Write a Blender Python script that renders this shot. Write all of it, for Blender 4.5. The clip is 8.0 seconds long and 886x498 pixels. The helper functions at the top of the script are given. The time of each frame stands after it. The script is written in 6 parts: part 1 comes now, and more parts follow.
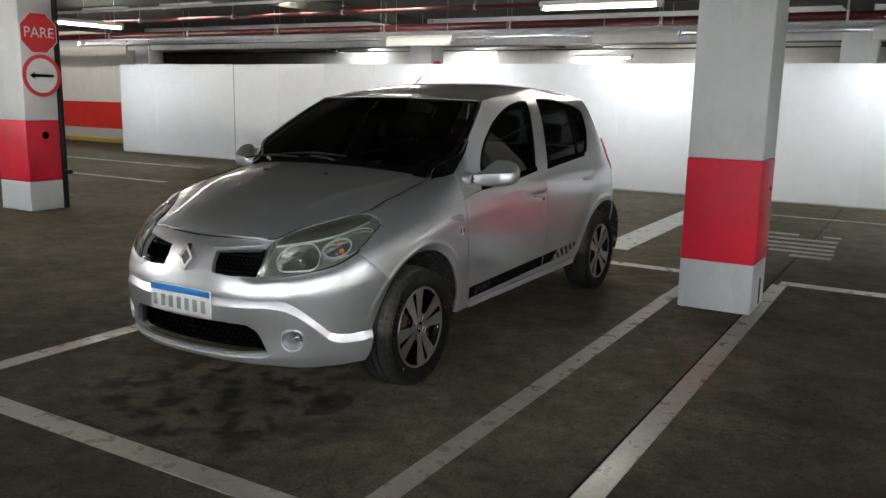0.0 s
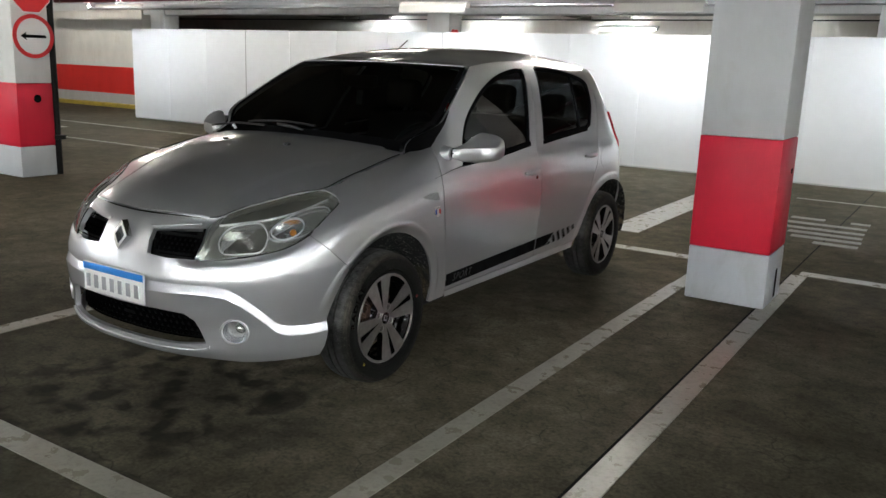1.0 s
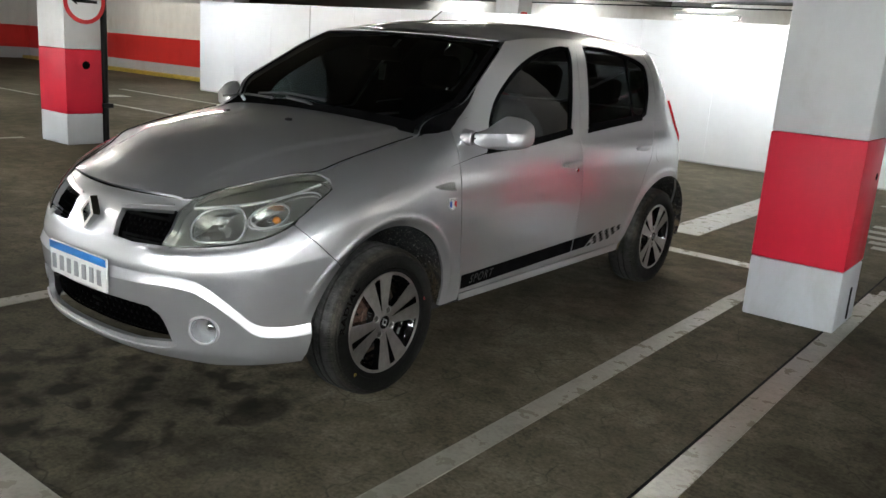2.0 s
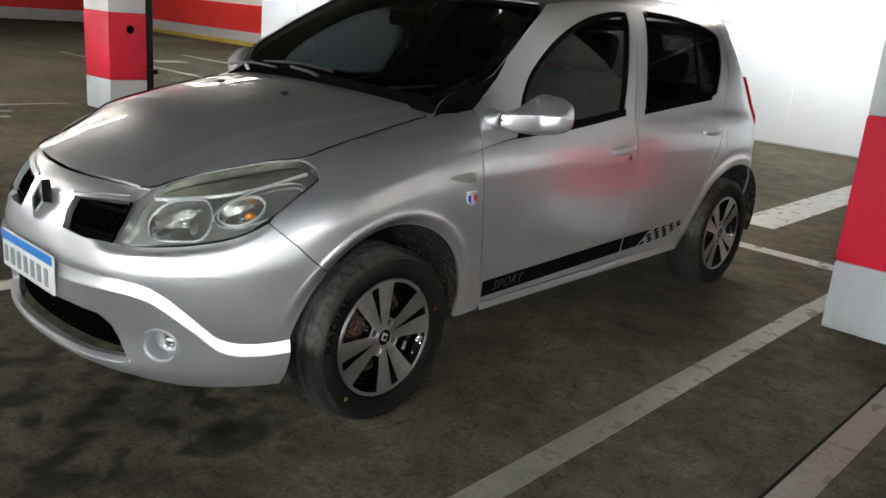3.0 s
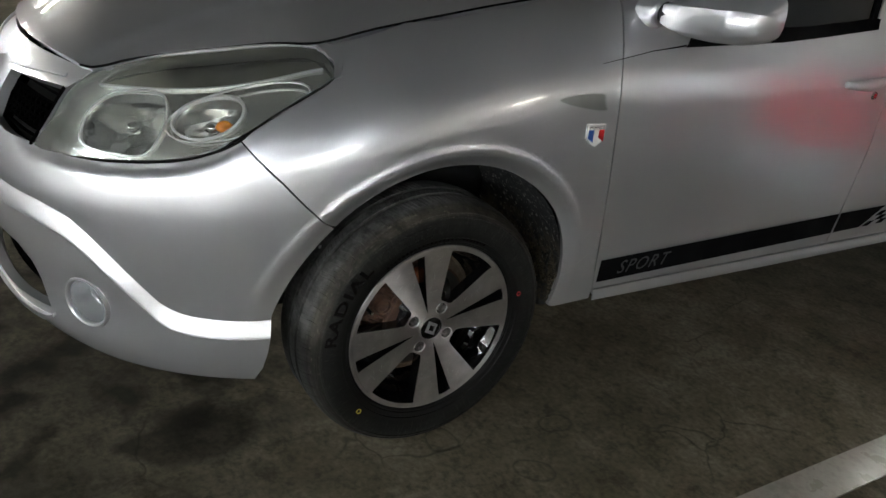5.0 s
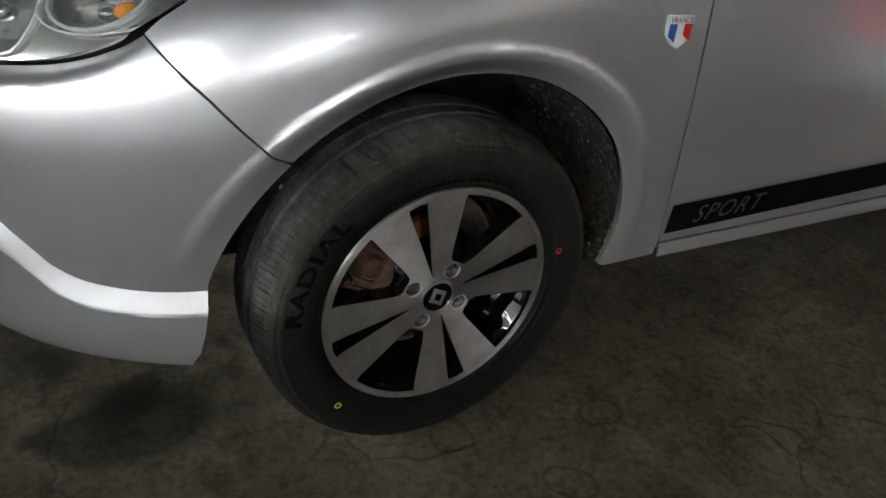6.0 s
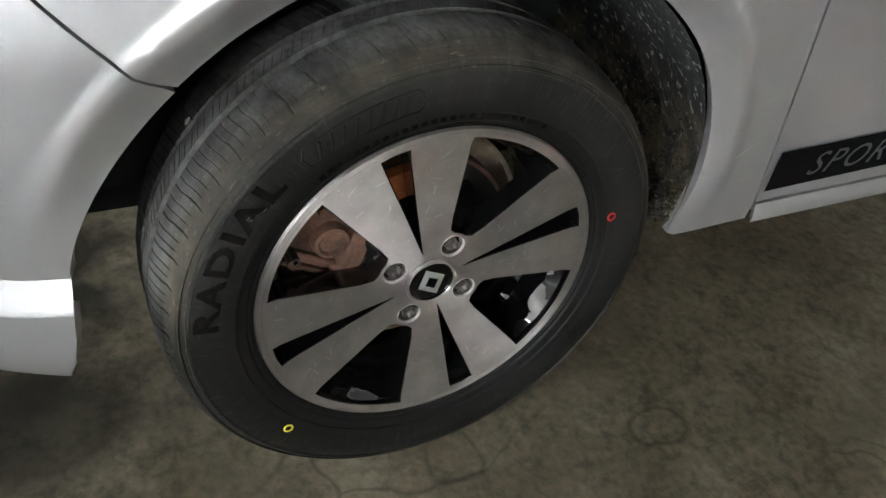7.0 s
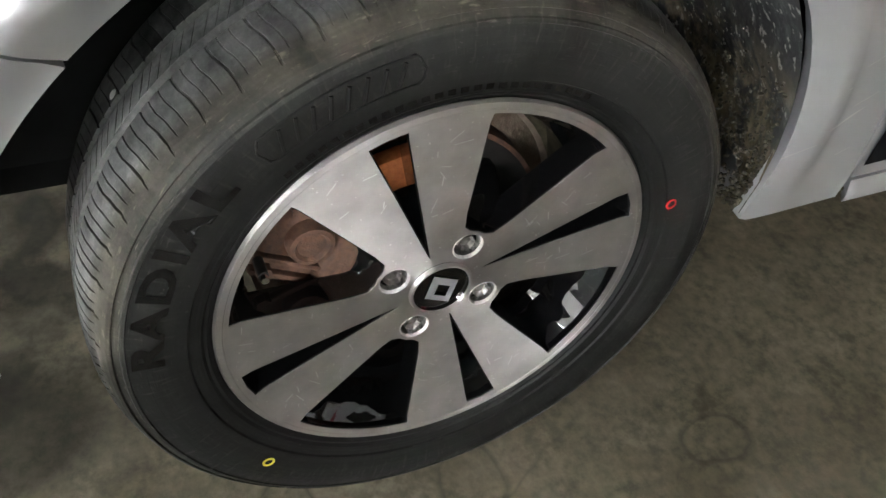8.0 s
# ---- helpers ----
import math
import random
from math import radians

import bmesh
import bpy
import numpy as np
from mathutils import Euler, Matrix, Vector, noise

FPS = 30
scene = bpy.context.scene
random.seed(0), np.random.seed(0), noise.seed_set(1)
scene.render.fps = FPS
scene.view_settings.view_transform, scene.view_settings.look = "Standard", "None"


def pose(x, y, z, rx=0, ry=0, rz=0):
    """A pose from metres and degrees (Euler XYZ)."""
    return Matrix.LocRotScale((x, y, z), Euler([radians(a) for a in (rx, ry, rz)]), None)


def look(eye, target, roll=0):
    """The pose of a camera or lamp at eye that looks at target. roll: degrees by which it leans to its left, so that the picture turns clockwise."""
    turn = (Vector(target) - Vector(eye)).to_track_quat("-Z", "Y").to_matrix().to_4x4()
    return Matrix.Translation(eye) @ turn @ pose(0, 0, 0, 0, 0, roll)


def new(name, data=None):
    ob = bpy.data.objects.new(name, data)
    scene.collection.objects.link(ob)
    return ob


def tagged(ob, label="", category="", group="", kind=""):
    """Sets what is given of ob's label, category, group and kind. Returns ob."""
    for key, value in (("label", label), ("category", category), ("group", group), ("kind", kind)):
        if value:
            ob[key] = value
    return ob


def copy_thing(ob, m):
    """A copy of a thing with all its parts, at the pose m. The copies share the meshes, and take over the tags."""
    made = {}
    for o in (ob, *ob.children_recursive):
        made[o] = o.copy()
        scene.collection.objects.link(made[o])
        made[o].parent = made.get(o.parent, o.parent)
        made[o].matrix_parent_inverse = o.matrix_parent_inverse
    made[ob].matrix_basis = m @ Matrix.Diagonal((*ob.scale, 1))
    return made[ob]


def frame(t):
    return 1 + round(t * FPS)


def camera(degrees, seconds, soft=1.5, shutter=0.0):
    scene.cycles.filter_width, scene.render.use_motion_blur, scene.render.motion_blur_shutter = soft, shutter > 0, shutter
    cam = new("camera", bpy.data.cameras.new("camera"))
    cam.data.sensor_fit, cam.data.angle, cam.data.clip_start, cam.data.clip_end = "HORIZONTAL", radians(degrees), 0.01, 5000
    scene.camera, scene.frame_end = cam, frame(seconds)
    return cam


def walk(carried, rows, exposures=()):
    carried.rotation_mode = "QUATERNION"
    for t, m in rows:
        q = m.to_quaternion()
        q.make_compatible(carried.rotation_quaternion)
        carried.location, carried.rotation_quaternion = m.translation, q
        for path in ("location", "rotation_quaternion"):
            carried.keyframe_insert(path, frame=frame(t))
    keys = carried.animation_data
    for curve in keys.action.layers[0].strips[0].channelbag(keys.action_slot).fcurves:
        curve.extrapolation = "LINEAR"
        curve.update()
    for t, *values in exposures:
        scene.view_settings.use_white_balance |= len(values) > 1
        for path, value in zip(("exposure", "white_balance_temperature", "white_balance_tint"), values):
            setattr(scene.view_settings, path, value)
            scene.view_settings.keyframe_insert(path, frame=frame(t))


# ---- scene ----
from mathutils.geometry import delaunay_2d_cdt as delaunay

cam = camera(56.5, 8.0)
PATH = [
    (0, (2.973, -3.452, 1.484), (1.97, -1.761, 1.113), 1.1),
    (0.5, (2.94, -3.225, 1.467), (1.919, -1.552, 1.068), 0.9),
    (1, (2.957, -2.93, 1.451), (1.91, -1.282, 1.015), 2.1),
    (1.5, (2.926, -2.698, 1.426), (1.805, -1.103, 0.981), 2.8),
    (1.7, (2.898, -2.577, 1.403), (1.752, -1.001, 0.951), 3.4),
    (2.8, (2.755, -1.932, 1.406), (1.508, -0.469, 0.853), 5.1),
    (3, (2.669, -1.832, 1.393), (1.388, -0.401, 0.836), 4.8),
    (3.5, (2.534, -1.587, 1.37), (1.216, -0.196, 0.801), 5.7),
    (4, (2.405, -1.362, 1.379), (1.049, -0.008, 0.804), 5.4),
    (4.5, (2.314, -1.134, 1.311), (0.881, 0.112, 0.682), 6.1),
    (4.7, (2.26, -1.058, 1.28), (0.783, 0.09, 0.573), 6.9),
    (5.8, (1.827, -0.675, 1.125), (0.359, 0.271, 0.15), 8.2),
    (6, (1.762, -0.622, 1.095), (0.321, 0.301, 0.06), 8.2),
    (6.5, (1.587, -0.463, 1.013), (0.206, 0.374, -0.167), 8.7),
    (7, (1.443, -0.352, 0.931), (0.067, 0.417, -0.3), 7.8),
    (7.5, (1.314, -0.268, 0.86), (0.016, 0.441, -0.487), 7.4),
    (8, (1.267, -0.244, 0.861), (-0.023, 0.416, -0.517), 6.5),
]
EXPOSURES = [(0, 0.88), (1.5, 1.26), (3, 1.45), (4, 1.58), (4.5, 1.15), (6, 1.15), (6.5, 1.85), (7, 2.34), (8, 2.88)]
walk(cam, [(t, look(eye, target, roll)) for t, eye, target, roll in PATH], EXPOSURES)

# ---- light ----
world = bpy.data.worlds.new("world")
scene.world = world
world.use_nodes = True
world.node_tree.nodes["Background"].inputs[0].default_value = (0.9, 0.95, 1.0, 1)
world.node_tree.nodes["Background"].inputs[1].default_value = 0.0

TUBE_GLOW = 80.0
# x, y, z of the middle and degrees of turn: single tubes over the bays, double lane tubes added unseen
BRIGHT_TUBES = [(0.0, 4.45, 2.36, 0)]
# the tubes at y 16.5, 9.8 and -3.2 are added to brighten walls and floor
BAY_AND_FILL_TUBES = [(7.5, 4.45, 2.36, 0), (-7.6, 4.3, 2.36, 90), (-5.2, 1.0, 2.36, 0), (-3.05, 12.9, 2.27, 0), (4.45, 12.9, 2.27, 0), (-9.0, 16.5, 2.93, 0), (-2.5, 16.5, 2.93, 0),
             (-15.1, 4.3, 2.36, 90), (-18.5, 9.8, 2.93, 0), (-16.5, 9.8, 2.93, 0), (-12.5, 1.0, 2.36, 0), (-3.7, -3.2, 2.36, 0), (-5.3, -3.2, 2.36, 0)]
# added above the view to brighten the left aisle and the boards
BAY_AND_FILL_TUBES += [(x, y, 2.93, 90) for x in (-9.8, -13.0) for y in (-3.6, -1.2, 1.4)]
BAY_AND_FILL_TUBES += [(x, 7.25, 2.93, 0) for x in (-11.0, -8.8, -6.6, -4.5)]
# all lane rows are added unseen, as fill for car, columns and floor
UNSEEN_FILL_TUBES = [(-17.0 + 1.6 * k, y, 2.36, 0) for y in (-4.2, -5.6, -7.0) for k in range(6)]
UNSEEN_FILL_TUBES += [(-2.2 + 1.4 * k, y, 2.6, 0) for y in (-8.6, -9.6) for k in range(8)]
# a cluster in place of the one lamp inferred from wheel and fender glints
UNSEEN_FILL_TUBES += [(5.8, -5.9 + 0.3 * k, 2.36, 0) for k in range(5)]
UNSEEN_FILL_TUBES += [(8.5, y, 2.36, 90) for y in (-2.0, -0.6)]
# battens with a reflector, turned to the surface that they wash: boards, far wall, the two walls round the lane
SHADED_TUBES = [(-12.8, 7.60, 2.36, 0), (-4.55, 8.40, 2.36, 0), (-0.9, 8.40, 2.36, 0), (2.75, 8.40, 2.36, 0), (8.4, 8.40, 2.36, 0)]
# added out of view to wash the far wall, the south and the east wall
SHADED_TUBES += [(-14.0 + 4.0 * k, 19.2, 2.90, 0) for k in range(4)]
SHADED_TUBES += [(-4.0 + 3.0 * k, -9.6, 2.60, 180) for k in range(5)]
SHADED_TUBES += [(8.4, -6.2 + 1.3 * k, 2.50, -90) for k in range(5)]

# ---- materials ----
def material(name):
    m = bpy.data.materials.new(name)
    m.use_nodes = True
    nt = m.node_tree
    return m, nt, nt.nodes["Principled BSDF"]


def node(nt, kind, **values):
    n = nt.nodes.new(kind)
    for key, value in values.items():
        n.inputs[key].default_value = value
    return n


def coords(nt, scale=(1, 1, 1), space="Object"):
    tc, mp = nt.nodes.new("ShaderNodeTexCoord"), nt.nodes.new("ShaderNodeMapping")
    nt.links.new(tc.outputs[space], mp.inputs["Vector"])
    mp.inputs["Scale"].default_value = scale
    return mp.outputs["Vector"]


def noise_tex(nt, vec, scale, detail=4.0, rough=0.55, distortion=0.0):
    n = node(nt, "ShaderNodeTexNoise", Scale=scale, Detail=detail, Roughness=rough, Distortion=distortion)
    nt.links.new(vec, n.inputs["Vector"])
    return n.outputs["Fac"]


def ramp(nt, fac, stops):
    r = nt.nodes.new("ShaderNodeValToRGB")
    nt.links.new(fac, r.inputs["Fac"])
    while len(r.color_ramp.elements) < len(stops):
        r.color_ramp.elements.new(0.5)
    for e, (p, c) in zip(r.color_ramp.elements, stops):
        e.position, e.color = p, (c, c, c, 1) if isinstance(c, (int, float)) else (*c, 1)
    return r.outputs["Color"]


def mix(nt, fac, a, b, blend="MIX"):
    n = nt.nodes.new("ShaderNodeMix")
    n.data_type, n.blend_type = "RGBA", blend
    for sock, v in ((n.inputs["Factor"], fac), (n.inputs["A"], a), (n.inputs["B"], b)):
        if isinstance(v, (int, float)):
            sock.default_value = v if sock.name == "Factor" else (v, v, v, 1)
        elif isinstance(v, tuple):
            sock.default_value = (*v, 1)
        else:
            nt.links.new(v, sock)
    return n.outputs["Result"]


def bump(nt, bsdf, height, strength=0.3, distance=0.01):
    b = node(nt, "ShaderNodeBump", Strength=strength, Distance=distance)
    nt.links.new(height, b.inputs["Height"])
    nt.links.new(b.outputs["Normal"], bsdf.inputs["Normal"])


def plain(name, colour, rough=0.5, metal=0.0, coat=0.0, grain=0.06, scale=40.0, relief=0.0, space="Object", spec=0.5):
    """A paint or plastic with a little uneven colour and gloss at two scales."""
    m, nt, b = material(name)
    v = coords(nt, space=space)
    n1, n2 = noise_tex(nt, v, scale), noise_tex(nt, v, scale / 9, 3.0)
    var = mix(nt, 0.5, n1, n2)
    lo, hi = tuple(c * (1 - grain) for c in colour), tuple(min(1, c * (1 + grain)) for c in colour)
    nt.links.new(ramp(nt, var, [(0.3, lo), (0.7, hi)]), b.inputs["Base Color"])
    nt.links.new(ramp(nt, n2, [(0.3, max(0.02, rough * 0.85)), (0.7, min(1, rough * 1.15))]), b.inputs["Roughness"])
    b.inputs["Metallic"].default_value = metal
    b.inputs["Coat Weight"].default_value = coat
    b.inputs["Coat Roughness"].default_value = 0.04
    b.inputs["Specular IOR Level"].default_value = spec
    if relief:
        bump(nt, b, n1, relief, 0.004)
    return m


def silver_paint():
    """Silver metallic under clear lacquer; a faint film of dust in the colour alone."""
    m, nt, b = material("silver_car_paint")
    dust = noise_tex(nt, coords(nt), 1.6, 1.0, 0.4)
    nt.links.new(ramp(nt, dust, [(0.2, (0.585, 0.585, 0.605)), (0.8, (0.625, 0.625, 0.64))]), b.inputs["Base Color"])
    b.inputs["Metallic"].default_value = 0.77
    b.inputs["Roughness"].default_value = 0.325
    b.inputs["Coat Weight"].default_value = 1.0
    b.inputs["Coat IOR"].default_value = 1.8
    b.inputs["Coat Roughness"].default_value = 0.022
    return m


def tinted_glass(name, tint, haze=0.0):
    """Film-tinted pane: a dark see-through layer under a clear gloss."""
    m, nt, b = material(name)
    nt.nodes.remove(b)
    out = nt.nodes["Material Output"]
    tr = node(nt, "ShaderNodeBsdfTransparent", Color=(*tint, 1))
    gl = node(nt, "ShaderNodeBsdfGlossy", Color=(1, 1, 1, 1), Roughness=0.02)
    fr = node(nt, "ShaderNodeFresnel", IOR=1.32)
    mx = nt.nodes.new("ShaderNodeMixShader")
    nt.links.new(fr.outputs[0], mx.inputs[0])
    under = tr
    if haze:
        under, film = nt.nodes.new("ShaderNodeMixShader"), node(nt, "ShaderNodeBsdfDiffuse", Color=(0.80, 0.80, 0.76, 1))
        nt.links.new(ramp(nt, noise_tex(nt, coords(nt), 14.0, 4.0), [(0.3, haze * 0.6), (0.7, haze * 1.4)]), under.inputs[0])
        nt.links.new(tr.outputs[0], under.inputs[1])
        nt.links.new(film.outputs[0], under.inputs[2])
    nt.links.new(under.outputs[0], mx.inputs[1])
    nt.links.new(gl.outputs[0], mx.inputs[2])
    nt.links.new(mx.outputs[0], out.inputs["Surface"])
    return m


def glow(name, colour, strength):
    m, nt, b = material(name)
    b.inputs["Base Color"].default_value = (0.9, 0.9, 0.9, 1)
    b.inputs["Emission Color"].default_value = (*colour, 1)
    b.inputs["Emission Strength"].default_value = strength
    return m


def ramp_in(nt, value, low, high):
    """The value brought from low..high to 0..1."""
    n = nt.nodes.new("ShaderNodeMapRange")
    n.inputs["From Min"].default_value = low
    n.inputs["From Max"].default_value = high
    nt.links.new(value, n.inputs["Value"])
    return n.outputs["Result"]


def concrete_floor():
    m, nt, b = material("sealed_concrete_floor")
    v = coords(nt, space="Object")
    big, mid, fine = noise_tex(nt, v, 0.45, 5.0), noise_tex(nt, v, 4.2, 7.0, 0.66), noise_tex(nt, v, 60.0, 5.0, 0.6)
    tone = mix(nt, 0.55, big, mid)
    col = ramp(nt, tone, [(0.34, (0.046, 0.0398, 0.0255)), (0.48, (0.088, 0.0770, 0.0525)), (0.62, (0.150, 0.133, 0.096))])
    col = mix(nt, 0.6, col, ramp(nt, fine, [(0.36, 0.45), (0.64, 1.0)]), "MULTIPLY")
    col = mix(nt, 0.85, col, ramp(nt, noise_tex(nt, v, 15.0, 6.0, 0.7), [(0.34, 0.60), (0.50, 0.95), (0.66, 1.0)]), "MULTIPLY")
    # the dimmer light over the lane and the free bay, put into the colour
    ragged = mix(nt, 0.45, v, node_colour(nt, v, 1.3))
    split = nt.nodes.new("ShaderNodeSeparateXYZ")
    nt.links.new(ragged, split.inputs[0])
    shade_run = node(nt, "ShaderNodeMath")
    shade_run.operation = "MULTIPLY_ADD"
    shade_run.inputs[1].default_value = -0.9
    nt.links.new(ramp(nt, ramp_in(nt, split.outputs["X"], 0.9, 3.4), [(0.0, 0.0), (1.0, 1.0)]), shade_run.inputs[0])
    nt.links.new(ramp_in(nt, split.outputs["Y"], -1.6, 1.0), shade_run.inputs[2])
    lane_shade = ramp(nt, shade_run.outputs[0], [(0.0, (0.145, 0.138, 0.118)), (0.75, (1.0, 1.0, 1.0))])
    col = mix(nt, 1.0, col, lane_shade, "MULTIPLY")
    # a brighter round beside the front wheel, its light put into the colour
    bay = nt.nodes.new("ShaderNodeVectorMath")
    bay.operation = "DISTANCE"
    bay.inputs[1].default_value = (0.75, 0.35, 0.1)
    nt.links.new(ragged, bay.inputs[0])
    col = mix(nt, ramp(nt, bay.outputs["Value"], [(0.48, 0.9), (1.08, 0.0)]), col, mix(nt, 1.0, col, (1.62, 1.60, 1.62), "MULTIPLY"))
    # oily drips where cars stand with their engines
    spots = noise_tex(nt, v, 6.5, 2.0, 0.45, 0.3)
    near = nt.nodes.new("ShaderNodeVectorMath")
    near.operation = "DISTANCE"
    near.inputs[1].default_value = (0.10, -0.75, 0.0)
    nt.links.new(v, near.inputs[0])
    zone = ramp(nt, near.outputs["Value"], [(0.45, 1.0), (0.95, 0.0)])
    oil = mix(nt, 1.0, ramp(nt, spots, [(0.46, 0.0), (0.62, 0.80)]), zone, "MULTIPLY")
    col = mix(nt, oil, col, (0.010, 0.009, 0.008))
    # one drip by itself and the rings that wet pots left
    for cx, cy, r0, r1, amount in ((0.58, -0.42, 0.070, 0.100, 0.72), (0.20, -0.62, 0.10, 0.34, 0.55), (0.72, -0.70, 0.08, 0.30, 0.45)):
        one = nt.nodes.new("ShaderNodeVectorMath")
        one.operation = "DISTANCE"
        one.inputs[1].default_value = (cx, cy, 0.0)
        nt.links.new(mix(nt, 0.10, v, node_colour(nt, v, 7.0)), one.inputs[0])
        one.inputs[1].default_value = (cx * 0.9 + 0.05, cy * 0.9 + 0.05, 0.05)
        col = mix(nt, ramp(nt, one.outputs["Value"], [(r0 * 0.9, amount), (r1 * 0.9 + 0.04, 0.0)]), col, (0.009, 0.008, 0.007))
    for cx, cy in ((0.888, 0.365), (0.83, 0.05), (1.02, 0.20)):
        one = nt.nodes.new("ShaderNodeVectorMath")
        one.operation = "DISTANCE"
        one.inputs[1].default_value = (cx * 0.95 + 0.025, cy * 0.95 + 0.025, 0.025)
        nt.links.new(mix(nt, 0.05, v, node_colour(nt, v, 9.0)), one.inputs[0])
        col = mix(nt, ramp(nt, one.outputs["Value"], [(0.034, 0.0), (0.040, 0.55), (0.046, 0.0)]), col, (0.014, 0.013, 0.010))
    # hairline cracks that wander between the patches
    vor = node(nt, "ShaderNodeTexVoronoi", Scale=3.4)
    vor.feature = "DISTANCE_TO_EDGE"
    warp = mix(nt, 0.22, v, node_colour(nt, v, 3.4))
    nt.links.new(warp, vor.inputs["Vector"])
    crack = ramp(nt, vor.outputs["Distance"], [(0.0, 1.0), (0.014, 0.0)])
    gate = ramp(nt, noise_tex(nt, v, 2.1, 2.0), [(0.48, 0.0), (0.60, 0.55)])
    col = mix(nt, mix(nt, 1.0, crack, gate, "MULTIPLY"), col, (0.014, 0.013, 0.010))
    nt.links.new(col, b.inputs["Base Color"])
    nt.links.new(ramp(nt, mix(nt, 0.5, mid, fine), [(0.3, 0.62), (0.7, 0.86)]), b.inputs["Roughness"])
    b.inputs["Specular IOR Level"].default_value = 0.035
    bump(nt, b, mix(nt, 0.6, mid, fine), 0.25, 0.005)
    return m


def node_colour(nt, v, scale):
    n = node(nt, "ShaderNodeTexNoise", Scale=scale, Detail=3.0)
    nt.links.new(v, n.inputs["Vector"])
    return n.outputs["Color"]


def worn_paint(name, colour, wear, under=(0.12, 0.11, 0.09), rough=0.5):
    m, nt, b = material(name)
    v = coords(nt)
    n1, n2 = noise_tex(nt, v, 9.0, 6.0, 0.65), noise_tex(nt, v, 60.0, 4.0, 0.6)
    gone = ramp(nt, mix(nt, 0.45, n1, n2), [(0.50 - wear, 0.0), (0.66 - wear * 0.5, 0.45)])
    shade = ramp(nt, noise_tex(nt, v, 2.2, 4.0), [(0.3, tuple(c * 0.82 for c in colour)), (0.7, colour)])
    nt.links.new(mix(nt, gone, shade, under), b.inputs["Base Color"])
    nt.links.new(ramp(nt, n1, [(0.3, rough * 0.8), (0.7, rough * 1.2)]), b.inputs["Roughness"])
    b.inputs["Specular IOR Level"].default_value = 0.25
    bump(nt, b, n2, 0.08, 0.002)
    return m


def column_paint(name, colour, rough=0.42):
    m, nt, b = material(name)
    v = coords(nt)
    n1, n2, n3 = noise_tex(nt, v, 2.3, 6.0, 0.6), noise_tex(nt, v, 30.0, 5.0, 0.6), noise_tex(nt, coords(nt, (3.2, 3.2, 0.9)), 1.3, 6.0, 0.62)
    tone = ramp(nt, mix(nt, 0.5, n1, n3), [(0.33, tuple(c * 0.87 for c in colour)), (0.6, colour)])
    scuff = ramp(nt, n2, [(0.68, 0.0), (0.76, 0.18)])
    stain = ramp(nt, mix(nt, 0.5, noise_tex(nt, coords(nt, (5.0, 5.0, 1.6)), 1.0, 7.0, 0.7, 0.6), n1), [(0.52, 0.0), (0.64, 0.30)])
    tone = mix(nt, stain, tone, tuple(c * k for c, k in zip(colour, (0.62, 0.55, 0.46))))
    nt.links.new(mix(nt, scuff, tone, tuple(0.5 * c + 0.10 for c in colour)), b.inputs["Base Color"])
    nt.links.new(ramp(nt, n1, [(0.3, rough * 0.8), (0.7, rough * 1.25)]), b.inputs["Roughness"])
    b.inputs["Specular IOR Level"].default_value = 0.22
    bump(nt, b, n2, 0.10, 0.003)
    return m


def machined_alloy():
    """Turned aluminium with fine rings and salt-like pitting."""
    m, nt, b = material("machined_alloy")
    v = coords(nt)
    sep = nt.nodes.new("ShaderNodeSeparateXYZ")
    nt.links.new(v, sep.inputs[0])
    ln = nt.nodes.new("ShaderNodeVectorMath")
    ln.operation = "LENGTH"
    com = nt.nodes.new("ShaderNodeCombineXYZ")
    nt.links.new(sep.outputs["Y"], com.inputs["Y"])
    nt.links.new(sep.outputs["Z"], com.inputs["Z"])
    nt.links.new(com.outputs[0], ln.inputs[0])
    rings = node(nt, "ShaderNodeTexNoise", Scale=900.0, Detail=2.0)
    rings.noise_dimensions = "1D"
    nt.links.new(ln.outputs["Value"], rings.inputs["W"])
    n1, n2 = noise_tex(nt, v, 22.0, 5.0), noise_tex(nt, v, 240.0, 3.0)
    col = ramp(nt, n1, [(0.3, (0.36, 0.335, 0.32)), (0.7, (0.52, 0.495, 0.48))])
    pit = ramp(nt, noise_tex(nt, v, 330.0, 2.0), [(0.70, 0.0), (0.74, 0.8)])
    nt.links.new(mix(nt, pit, col, (0.85, 0.83, 0.81)), b.inputs["Base Color"])
    b.inputs["Metallic"].default_value = 0.9
    nt.links.new(ramp(nt, n1, [(0.3, 0.35), (0.7, 0.37)]), b.inputs["Roughness"])
    b.inputs["Anisotropic"].default_value = 0.88
    b.inputs["Anisotropic Rotation"].default_value = 0.25
    tan = nt.nodes.new("ShaderNodeTangent")
    tan.direction_type, tan.axis = "RADIAL", "X"
    nt.links.new(tan.outputs[0], b.inputs["Tangent"])
    bump(nt, b, rings.outputs["Fac"], 0.06, 0.001)
    return m


